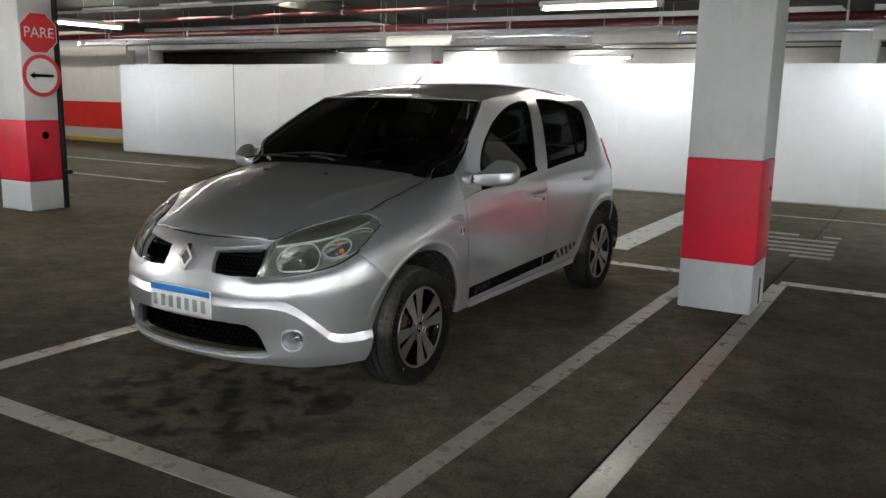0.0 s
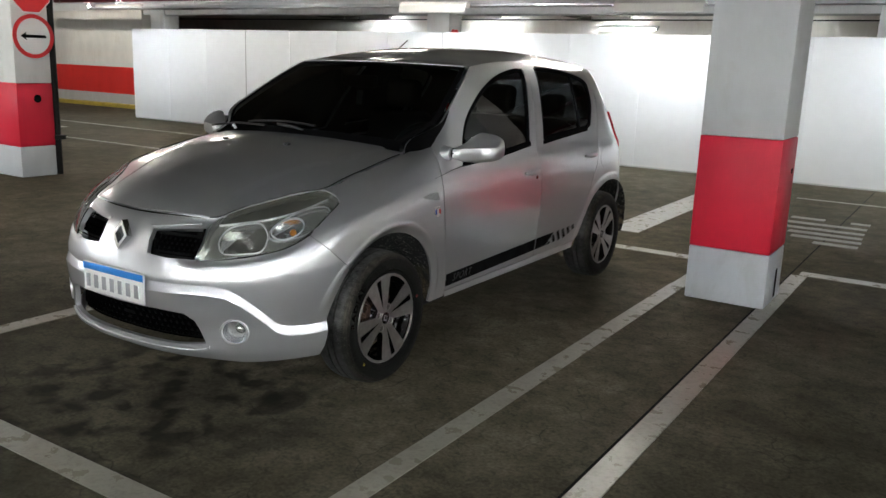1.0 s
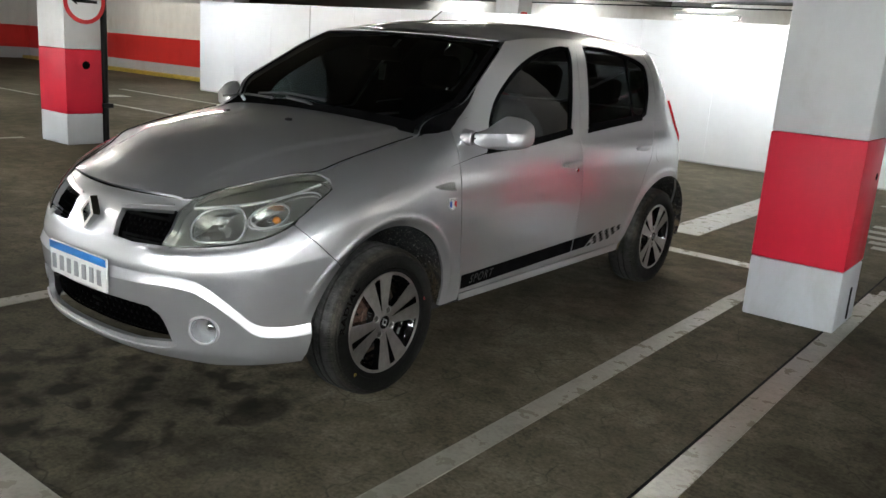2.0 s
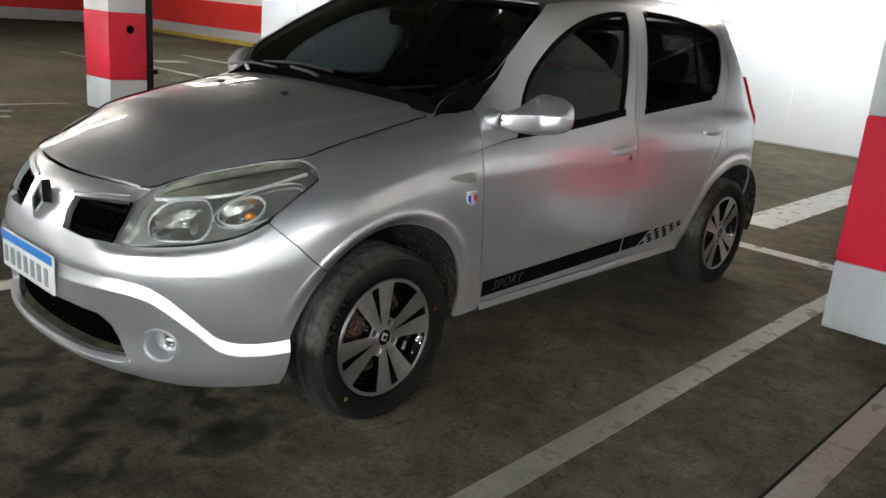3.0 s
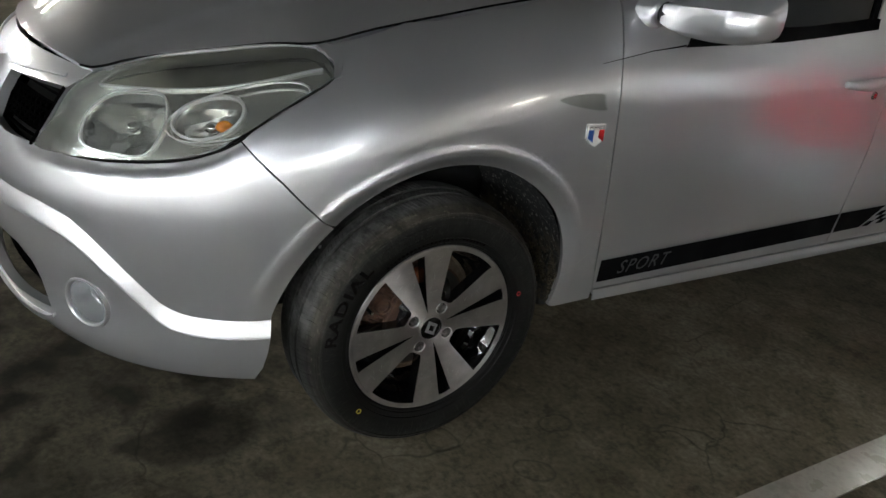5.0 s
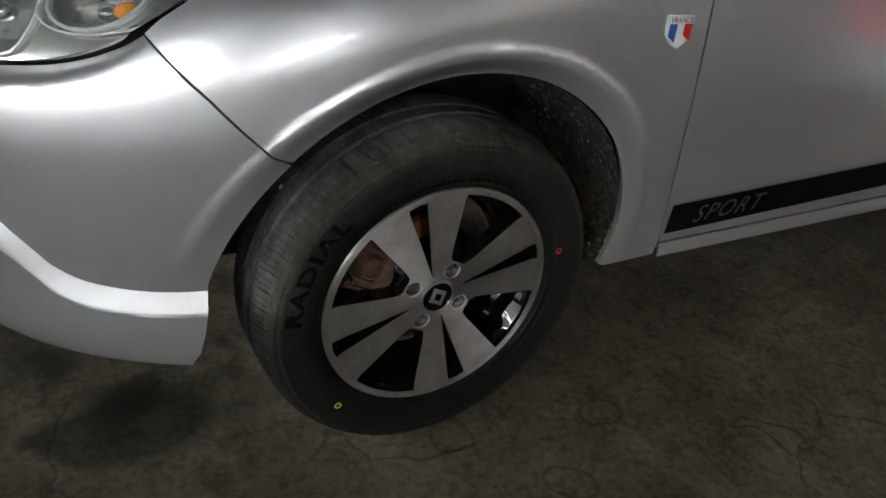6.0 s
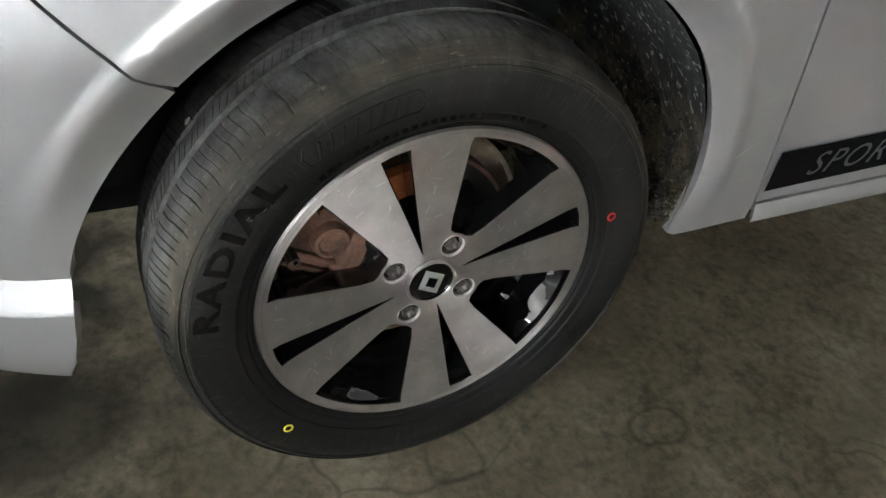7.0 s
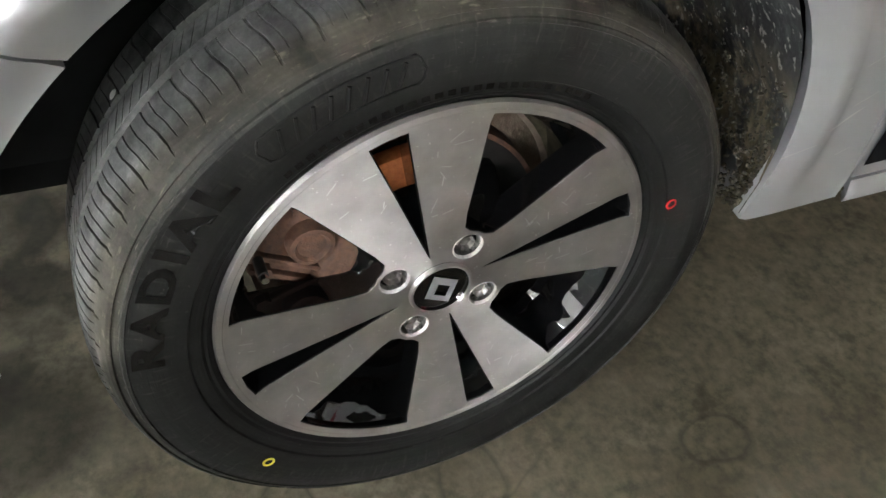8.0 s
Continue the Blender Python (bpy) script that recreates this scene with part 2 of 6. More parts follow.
def tyre_rubber():
    """Black rubber with brown dirt held by the shoulder and pale dust on the tread."""
    m, nt, b = material("dusty_tyre_rubber")
    v = coords(nt)
    n1, n2 = noise_tex(nt, v, 9.0, 6.0, 0.65), noise_tex(nt, v, 90.0, 5.0, 0.6)
    flat = nt.nodes.new("ShaderNodeVectorMath")
    flat.operation = "MULTIPLY"
    flat.inputs[1].default_value = (0.0, 1.0, 1.0)
    nt.links.new(v, flat.inputs[0])
    ln = nt.nodes.new("ShaderNodeVectorMath")
    ln.operation = "LENGTH"
    nt.links.new(flat.outputs[0], ln.inputs[0])
    sep = nt.nodes.new("ShaderNodeSeparateXYZ")
    nt.links.new(v, sep.inputs[0])
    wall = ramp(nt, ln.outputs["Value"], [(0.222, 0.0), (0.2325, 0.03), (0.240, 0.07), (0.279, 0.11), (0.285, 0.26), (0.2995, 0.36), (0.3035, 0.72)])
    # weight falls to a quarter towards the foot of the wheel
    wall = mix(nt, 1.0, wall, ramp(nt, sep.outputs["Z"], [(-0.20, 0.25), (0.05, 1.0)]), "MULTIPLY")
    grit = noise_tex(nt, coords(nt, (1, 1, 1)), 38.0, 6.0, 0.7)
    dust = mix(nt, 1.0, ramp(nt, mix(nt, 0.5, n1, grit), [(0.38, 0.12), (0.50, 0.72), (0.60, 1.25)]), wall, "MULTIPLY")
    rings = node(nt, "ShaderNodeTexNoise", Scale=110.0, Detail=3.0, Roughness=0.6)
    rings.noise_dimensions = "1D"
    nt.links.new(ln.outputs["Value"], rings.inputs["W"])
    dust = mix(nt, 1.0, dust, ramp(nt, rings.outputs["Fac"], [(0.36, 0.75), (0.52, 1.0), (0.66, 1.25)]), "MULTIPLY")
    turn = nt.nodes.new("ShaderNodeMath")
    turn.operation = "ARCTAN2"
    nt.links.new(sep.outputs["Z"], turn.inputs[0])
    nt.links.new(sep.outputs["Y"], turn.inputs[1])
    along = nt.nodes.new("ShaderNodeCombineXYZ")
    nt.links.new(turn.outputs[0], along.inputs["X"])
    nt.links.new(ln.outputs["Value"], along.inputs["Y"])
    stretch = node(nt, "ShaderNodeMapping", Scale=(16.0, 420.0, 1.0))
    nt.links.new(along.outputs[0], stretch.inputs["Vector"])
    scuff = ramp(nt, noise_tex(nt, stretch.outputs["Vector"], 1.0, 4.0, 0.6), [(0.60, 0.0), (0.70, 0.9)])
    place = ramp(nt, ln.outputs["Value"], [(0.246, 0.12), (0.276, 0.30), (0.284, 0.9), (0.300, 0.8), (0.304, 0.2)])
    dust = mix(nt, 1.0, dust, mix(nt, 1.0, scuff, place, "MULTIPLY"), "ADD")
    spread = node(nt, "ShaderNodeMapping", Scale=(60.0, 34.0, 1.0))
    nt.links.new(along.outputs[0], spread.inputs["Vector"])
    streak = ramp(nt, noise_tex(nt, spread.outputs["Vector"], 1.0, 3.0, 0.6), [(0.56, 0.0), (0.72, 0.28)])
    dust = mix(nt, 1.0, dust, mix(nt, 1.0, streak, ramp(nt, ln.outputs["Value"], [(0.232, 0.0), (0.262, 1.0), (0.285, 0.8), (0.300, 0.3)]), "MULTIPLY"), "ADD")
    fleck = ramp(nt, noise_tex(nt, v, 210.0, 2.0, 0.5), [(0.70, 0.0), (0.73, 0.55)])
    dust = mix(nt, 1.0, dust, mix(nt, 1.0, fleck, ramp(nt, n1, [(0.45, 0.0), (0.60, 0.6)]), "MULTIPLY"), "ADD")
    tint = ramp(nt, ln.outputs["Value"], [(0.280, (0.090, 0.086, 0.078)), (0.286, (0.120, 0.106, 0.082)), (0.3000, (0.135, 0.120, 0.092)), (0.3035, (0.175, 0.173, 0.166))])
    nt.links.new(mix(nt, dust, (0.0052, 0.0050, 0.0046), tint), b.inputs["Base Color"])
    nt.links.new(ramp(nt, n1, [(0.3, 0.45), (0.7, 0.65)]), b.inputs["Roughness"])
    b.inputs["Specular IOR Level"].default_value = 0.10
    bump(nt, b, mix(nt, 0.5, n2, rings.outputs["Fac"]), 0.45, 0.002)
    return m


def rusty(name, a, c, rough=0.8):
    m, nt, b = material(name)
    v = coords(nt)
    n1, n2 = noise_tex(nt, v, 26.0, 6.0, 0.65), noise_tex(nt, v, 160.0, 4.0)
    nt.links.new(ramp(nt, mix(nt, 0.35, n1, n2), [(0.35, a), (0.65, c)]), b.inputs["Base Color"])
    b.inputs["Roughness"].default_value = rough
    b.inputs["Metallic"].default_value = 0.15
    bump(nt, b, n2, 0.4, 0.003)
    return m


def splashed_liner():
    """Black felt liner with streaks of road splash and a clot of dry mud low down behind the wheel."""
    m, nt, b = material("splashed_liner")
    v = coords(nt)
    streak, speck = noise_tex(nt, coords(nt, (60, 60, 14)), 1.0, 5.0, 0.6), noise_tex(nt, v, 95.0, 3.0)
    col = mix(nt, ramp(nt, streak, [(0.52, 0.0), (0.76, 0.30)]), (0.005, 0.0052, 0.0052), (0.20, 0.21, 0.20))
    col = mix(nt, ramp(nt, speck, [(0.60, 0.0), (0.66, 0.55)]), col, (0.55, 0.52, 0.47))
    sep = nt.nodes.new("ShaderNodeSeparateXYZ")
    nt.links.new(v, sep.inputs[0])
    low = ramp(nt, sep.outputs["Z"], [(0.33, 1.0), (0.50, 0.0)])
    clot = mix(nt, 1.0, ramp(nt, noise_tex(nt, v, 20.0, 6.0, 0.65), [(0.44, 0.0), (0.56, 1.0)]), low, "MULTIPLY")
    col = mix(nt, clot, col, ramp(nt, noise_tex(nt, v, 70.0, 5.0), [(0.3, (0.09, 0.07, 0.040)), (0.7, (0.34, 0.27, 0.17))]))
    nt.links.new(col, b.inputs["Base Color"])
    b.inputs["Roughness"].default_value = 0.9
    bump(nt, b, mix(nt, 0.5, speck, clot), 0.6, 0.006)
    return m


def fluted_mirror():
    """Silvered lamp bowl pressed into facets that scatter the light."""
    m, nt, b = material("lamp_reflector")
    b.inputs["Base Color"].default_value = (0.88, 0.88, 0.87, 1)
    b.inputs["Metallic"].default_value = 1.0
    b.inputs["Roughness"].default_value = 0.16
    cells = node(nt, "ShaderNodeTexVoronoi", Scale=22.0)
    nt.links.new(coords(nt, (1.0, 1.0, 2.2)), cells.inputs["Vector"])
    bump(nt, b, cells.outputs["Distance"], 0.25, 0.010)
    return m


PAINT = silver_paint()
BLACK = plain("black_plastic", (0.016, 0.016, 0.017), 0.5, grain=0.2, scale=120, relief=0.1)
SEAL = plain("black_rubber_seal", (0.005, 0.005, 0.0052), 0.5, grain=0.2, spec=0.0)
GAP = plain("dark_inner_metal", (0.007, 0.007, 0.007), 0.85, grain=0.3, spec=0.1)
STRIPE = plain("black_vinyl_stripe", (0.003, 0.003, 0.0033), 0.7, grain=0.2, scale=90, spec=0.04)
STRIPE_TEXT = plain("grey_vinyl_letter", (0.045, 0.045, 0.045), 0.35)
MESH_BLACK = plain("dull_black_grille", (0.0016, 0.0016, 0.0016), 0.8, grain=0.2, spec=0.0)
GLASS = tinted_glass("tinted_side_glass", (0.135, 0.145, 0.15))
SHIELD = tinted_glass("tinted_windshield_glass", (0.33, 0.41, 0.42))
LENS = tinted_glass("hazed_lamp_lens", (0.90, 0.92, 0.90), 0.06)
CHROME = plain("chrome", (0.80, 0.80, 0.80), 0.12, 1.0, grain=0.04)
REFLECTOR = fluted_mirror()
# near-white for the chrome lines, with their glint put into the colour
LAMP_EDGE = plain("bright_lamp_edge", (0.92, 0.92, 0.92), 0.22, 0.45, grain=0.03)
REPEATER = plain("grey_repeater_base", (0.34, 0.34, 0.34), 0.35, 0.5)
FOG_BOWL = plain("fog_lamp_bowl", (0.62, 0.63, 0.64), 0.22, 0.85)
BROW = plain("olive_lamp_panel", (0.25, 0.24, 0.19), 0.20, 0.6, grain=0.25, scale=25)
LAMP_HOUSING = plain("olive_grey_lamp_bezel", (0.64, 0.64, 0.61), 0.17, 0.85, grain=0.12)
SATIN = plain("satin_silver_trim", (0.50, 0.50, 0.51), 0.42, 0.6, grain=0.04)
AMBER = plain("amber_bulb", (0.85, 0.28, 0.02), 0.2, grain=0.05)
TAIL_RED = plain("red_lamp_plastic", (0.55, 0.012, 0.02), 0.12, coat=0.8)
ALLOY = machined_alloy()
GLOSS_BLACK = plain("gloss_black_enamel", (0.003, 0.003, 0.003), 0.05, coat=0.3, grain=0.2, scale=60, spec=0.4)
TYRE = tyre_rubber()
LETTER = plain("raised_rubber_letter", (0.003, 0.003, 0.0031), 0.24, grain=0.2, scale=150)
RUST = rusty("rust_brown_iron", (0.028, 0.016, 0.011), (0.125, 0.058, 0.034))
TAN = rusty("dusty_tan_steel", (0.10, 0.062, 0.038), (0.19, 0.15, 0.11))
ORANGE_RUST = rusty("orange_rust", (0.22, 0.05, 0.012), (0.45, 0.13, 0.035))
SCRATCH = plain("pale_scratch", (0.62, 0.62, 0.60), 0.7)
SEAT = plain("scraped_bolt_seat", (0.17, 0.16, 0.15), 0.5, 0.5, grain=0.9, scale=300, relief=0.8)
SCRAPED = plain("bare_scraped_alloy", (0.50, 0.48, 0.46), 0.45, 0.6, grain=0.7, scale=180, relief=0.6)
BOLT = plain("scratched_bolt_steel", (0.17, 0.155, 0.145), 0.35, 0.8, grain=0.9, scale=150, relief=0.6)
CAP_MARK = plain("dull_silver_mark", (0.28, 0.28, 0.285), 0.4, 0.6)
STEEL = plain("worn_brake_steel", (0.045, 0.042, 0.040), 0.4, 0.8, grain=0.15, scale=60)
MUD = splashed_liner()
DRY_MUD = rusty("dry_road_mud", (0.016, 0.013, 0.007), (0.060, 0.048, 0.029), 0.95)
FABRIC = plain("dark_seat_fabric", (0.012, 0.012, 0.013), 0.95, grain=0.3, scale=220, relief=0.3)
WHITE = plain("white_enamel", (0.80, 0.80, 0.78), 0.4, grain=0.03)
PLATE_GREY = plain("grey_plate_print", (0.30, 0.30, 0.31), 0.5)
PLATE_BLUE = plain("blue_plate_band", (0.03, 0.22, 0.62), 0.35)
BLUE = plain("blue_enamel", (0.03, 0.10, 0.42), 0.3, grain=0.05)
RED_ENAMEL = plain("red_enamel", (0.60, 0.02, 0.02), 0.3, grain=0.05)
YELLOW = plain("yellow_marking", (0.62, 0.50, 0.05), 0.6)
FLOOR = concrete_floor()
LINE = worn_paint("worn_white_line_paint", (0.27, 0.25, 0.205), 0.02, (0.10, 0.092, 0.072), 0.30)
LINE_FAINT = worn_paint("faded_line_paint", (0.25, 0.235, 0.20), 0.16, (0.07, 0.064, 0.05))
YELLOW_LINE = worn_paint("worn_yellow_kerb_paint", (0.55, 0.40, 0.06), 0.08)
COL_GREY = column_paint("grey_column_paint", (0.50, 0.52, 0.54))
COL_CONCRETE = column_paint("bare_column_concrete", (0.66, 0.66, 0.655), 0.6)
COL_RED = column_paint("red_column_paint", (0.58, 0.018, 0.042))
WALL_WHITE = column_paint("warm_white_wall_paint", (0.74, 0.71, 0.66), 0.6)
WALL_RED = column_paint("red_wall_band_paint", (0.62, 0.035, 0.03))
WALL_GREY = column_paint("grey_wall_base_paint", (0.42, 0.42, 0.42))
BOARD = plain("white_partition_board", (0.78, 0.79, 0.805), 0.45, grain=0.03, scale=6)
SLAB = worn_paint("grey_ceiling_concrete", (0.105, 0.098, 0.080), 0.04, (0.075, 0.070, 0.057), 0.85)
PIPE_RED = plain("red_pipe_paint", (0.065, 0.005, 0.006), 0.35, grain=0.12, scale=12)
GALV = plain("galvanised_steel", (0.52, 0.53, 0.54), 0.38, 0.8, grain=0.12, scale=20)
CABLE = plain("black_cable_sheath", (0.006, 0.006, 0.006), 0.5, spec=0.2)
SIGN_RED = plain("red_sign_face", (0.62, 0.02, 0.025), 0.35, grain=0.04)
SIGN_WHITE = plain("white_sign_face", (0.80, 0.80, 0.80), 0.35, grain=0.03)
SIGN_BLACK = plain("black_sign_print", (0.012, 0.012, 0.012), 0.4)
TUBE = glow("warm_fluorescent_tube", (1.0, 0.955, 0.87), TUBE_GLOW)
COOL_TUBE = glow("cool_fluorescent_tube", (0.90, 0.96, 1.0), TUBE_GLOW)


# ---- building helpers ----
def mesh_of(name, verts, faces, mat, smooth_faces=True, normals=None):
    me = bpy.data.meshes.new(name)
    me.from_pydata([tuple(v) for v in verts], [], faces)
    me.materials.append(mat)
    if smooth_faces:
        me.polygons.foreach_set("use_smooth", [True] * len(me.polygons))
    me.update()
    if normals:
        me.normals_split_custom_set([tuple(normals[l.vertex_index]) for l in me.loops])
    return me


def part(name, me, parent=None, label="", m=None):
    ob = new(name, me)
    if parent:
        ob.parent = parent
    if m is not None:
        ob.matrix_basis = m
    return tagged(ob, label)


def empty(name, label, category, group="", m=None):
    ob = new(name)
    ob.empty_display_size = 0.1
    if m is not None:
        ob.matrix_basis = m
    return tagged(ob, label, category, group)


def box(name, lo, hi, mat, bevel=0.0, segments=2):
    bm = bmesh.new()
    bmesh.ops.create_cube(bm, size=1)
    for v in bm.verts:
        v.co = Vector([lo[i] if v.co[i] < 0 else hi[i] for i in range(3)])
    if bevel:
        bmesh.ops.bevel(bm, geom=bm.edges[:], offset=bevel, segments=segments, affect="EDGES", profile=0.5)
    return from_bm(name, bm, mat, bevel > 0)


def from_bm(name, bm, mat, smooth_faces=False, sharp=35):
    bm.normal_update()
    me = bpy.data.meshes.new(name)
    bm.to_mesh(me)
    bm.free()
    me.materials.append(mat)
    if smooth_faces:
        me.polygons.foreach_set("use_smooth", [True] * len(me.polygons))
        me.set_sharp_from_angle(angle=radians(sharp))
    return me


def revolve(name, profile, mat, n=48, axis="X", closed=False, sharp=30):
    """Turns (radius, along) points round an axis."""
    verts, faces, k = [], [], len(profile)
    for i in range(n):
        a = 2 * math.pi * i / n
        c, s = math.cos(a), math.sin(a)
        for r, h in profile:
            verts.append((h, r * c, r * s) if axis == "X" else (r * c, h, -r * s) if axis == "Y" else (r * c, r * s, h))
    for i in range(n):
        j = (i + 1) % n
        for p in range(k if closed else k - 1):
            q = (p + 1) % k
            faces.append((i * k + p, i * k + q, j * k + q, j * k + p))
    bm = bmesh.new()
    vs = [bm.verts.new(v) for v in verts]
    for f in faces:
        if len({*f}) == 4:
            bm.faces.new([vs[i] for i in f])
    bmesh.ops.remove_doubles(bm, verts=bm.verts, dist=1e-6)
    bmesh.ops.recalc_face_normals(bm, faces=bm.faces)
    return from_bm(name, bm, mat, True, sharp)


def tube(name, points, radius, mat, n=10):
    """A round bar along a line of points."""
    pts = [Vector(p) for p in points]
    verts, faces = [], []
    for i, p in enumerate(pts):
        d = (pts[min(i + 1, len(pts) - 1)] - pts[max(i - 1, 0)]).normalized()
        u = d.cross(Vector((0, 0, 1)) if abs(d.z) < 0.9 else Vector((1, 0, 0))).normalized()
        w = d.cross(u)
        verts += [p + (u * math.cos(2 * math.pi * k / n) + w * math.sin(2 * math.pi * k / n)) * radius for k in range(n)]
    for i in range(len(pts) - 1):
        for k in range(n):
            j = (k + 1) % n
            faces.append((i * n + k, i * n + j, (i + 1) * n + j, (i + 1) * n + k))
    faces += [tuple(range(n))[::-1], tuple((len(pts) - 1) * n + k for k in range(n))]
    bm = bmesh.new()
    vs = [bm.verts.new(v) for v in verts]
    for f in faces:
        bm.faces.new([vs[i] for i in f])
    bmesh.ops.recalc_face_normals(bm, faces=bm.faces)
    return from_bm(name, bm, mat, True, 50)


def join(name, meshes, mat=None):
    """Several pieces of one part in one mesh."""
    bm = bmesh.new()
    mats = []
    for me in meshes:
        base = len(bm.faces)
        bm.from_mesh(me)
        if me.materials[0] not in mats:
            mats.append(me.materials[0])
        k = mats.index(me.materials[0])
        bm.faces.ensure_lookup_table()
        for f in bm.faces[base:]:
            f.material_index = k
    out = bpy.data.meshes.new(name)
    bm.to_mesh(out)
    bm.free()
    for m in mats:
        out.materials.append(m)
    return out


def inside(p, poly):
    x, y = p
    c = False
    for (x0, y0), (x1, y1) in zip(poly, poly[1:] + poly[:1]):
        if (y0 > y) != (y1 > y) and x < (x1 - x0) * (y - y0) / (y1 - y0) + x0:
            c = not c
    return c


def resample(poly, step):
    out = []
    for (x0, y0), (x1, y1) in zip(poly, poly[1:] + poly[:1]):
        n = max(1, int(math.ceil(math.hypot(x1 - x0, y1 - y0) / step)))
        out += [(x0 + (x1 - x0) * i / n, y0 + (y1 - y0) * i / n) for i in range(n)]
    return out


def shrink(poly, d):
    """Moves an outline inwards by d."""
    area = sum(a[0] * b[1] - b[0] * a[1] for a, b in zip(poly, poly[1:] + poly[:1]))
    sgn = 1 if area > 0 else -1
    out = []
    for i in range(len(poly)):
        a, b, c = Vector(poly[i - 1]), Vector(poly[i]), Vector(poly[(i + 1) % len(poly)])
        e0, e1 = (b - a).normalized(), (c - b).normalized()
        n0, n1 = Vector((-e0.y, e0.x)) * sgn, Vector((-e1.y, e1.x)) * sgn
        k = n0 + n1
        k = k / max(0.35, k.length_squared / 2)
        out.append((b.x + k.x * d, b.y + k.y * d))
    return out


def curve_through(pts, n=6, closed=False):
    """A smooth line through a few points (Catmull-Rom)."""
    out, k = [], len(pts)
    for i in range(k if closed else k - 1):
        p = [Vector(pts[(i + j) % k] if closed else pts[min(k - 1, max(0, i + j))]) for j in (-1, 0, 1, 2)]
        for s in range(n):
            t = s / n
            v = 0.5 * ((2 * p[1]) + (p[2] - p[0]) * t + (2 * p[0] - 5 * p[1] + 4 * p[2] - p[3]) * t * t + (3 * p[1] - p[0] - 3 * p[2] + p[3]) * t ** 3)
            out.append(tuple(v))
    return out if closed else out + [tuple(pts[-1])]


def fill(poly, holes, step, extra=()):
    """Triangles that fill an outline less its holes: points, faces and the rims as index loops."""
    from_mathutils = delaunay
    pts, edges, loops = [], [], []
    for ring in [poly] + holes:
        k = len(pts)
        n = len(ring)
        pts += ring
        edges += [(k + i, k + (i + 1) % n) for i in range(n)]
        loops.append(list(range(k, k + n)))
    xs, ys = [p[0] for p in poly], [p[1] for p in poly]
    rim = np.array(pts)
    for p in extra:
        if inside(p, poly) and not any(inside(p, h) for h in holes) and np.min(np.hypot(rim[:, 0] - p[0], rim[:, 1] - p[1])) > step * 0.45:
            pts.append(p)
    rim = np.array(pts)
    ny = int((max(ys) - min(ys)) / step) + 1
    nx = int((max(xs) - min(xs)) / step) + 1
    for i in range(nx + 1):
        for j in range(ny + 1):
            p = (min(xs) + (i + 0.5 * (j % 2)) * step, min(ys) + j * step)
            if inside(p, poly) and not any(inside(p, h) for h in holes) and np.min(np.hypot(rim[:, 0] - p[0], rim[:, 1] - p[1])) > step * 0.55:
                pts.append(p)
    v, _, f, ov, _, _ = from_mathutils([Vector(p) for p in pts], edges, [], 0, 1e-7)
    keep = []
    for t in f:
        c = (sum(v[i].x for i in t) / 3, sum(v[i].y for i in t) / 3)
        if inside(c, poly) and not any(inside(c, h) for h in holes):
            keep.append(t if (v[t[1]] - v[t[0]]).cross(v[t[2]] - v[t[0]]) > 0 else t[::-1])
    back = {}
    for i, src in enumerate(ov):
        for o in src:
            back[o] = i
    return [tuple(p) for p in v], [tuple(t) for t in keep], [[back[i] for i in l] for l in loops]


def sheet(name, poly, holes, place, mat, step=0.03, edge=0.012, mirror=0, seam=None, rim_step=None, extra=()):
    """A panel: an outline with holes, laid on a curved surface place(a, b) -> point, normal, with turned-in edges.
    mirror: 0 the left one, 1 the right one, 2 both halves in one; seam: the a at which the halves meet."""
    poly, holes = resample(poly, rim_step or step), [resample(h, rim_step or step) for h in holes]
    pts, tris, loops = fill(poly, holes, step, extra)
    pos, nor = [], []
    for p in pts:
        c, n = place(*p)
        pos.append(c)
        nor.append(n)
    faces = [t for t in tris]
    fn = [nor[i] for i in range(len(nor))]
    if sum((pos[f[1]] - pos[f[0]]).cross(pos[f[2]] - pos[f[0]]).dot(nor[f[0]]) for f in faces) < 0:
        faces = [f[::-1] for f in faces]
    if edge:
        for l in loops:
            k = len(l)
            base = len(pos)
            for i in l:
                pos.append(pos[i].copy())
                fn.append(Vector((0, 0, 0)))
            for i in l:
                pos.append(pos[i] - nor[i] * edge)
                fn.append(Vector((0, 0, 0)))
            for i in range(k):
                j = (i + 1) % k
                if seam is not None and abs(pts[l[i]][0] - seam) < 1e-6 and abs(pts[l[j]][0] - seam) < 1e-6:
                    continue
                faces.append((base + i, base + j, base + k + j, base + k + i))
    if mirror == 1:
        pos, fn, faces = [Vector((-p.x, p.y, p.z)) for p in pos], [Vector((-n.x, n.y, n.z)) for n in fn], [f[::-1] for f in faces]
    elif mirror == 2:
        k = len(pos)
        pos += [Vector((-p.x, p.y, p.z)) for p in pos[:k]]
        fn += [Vector((-n.x, n.y, n.z)) for n in fn[:k]]
        faces += [tuple(i + k for i in f[::-1]) for f in faces]
    return mesh_of(name, pos, faces, mat, True, fn)


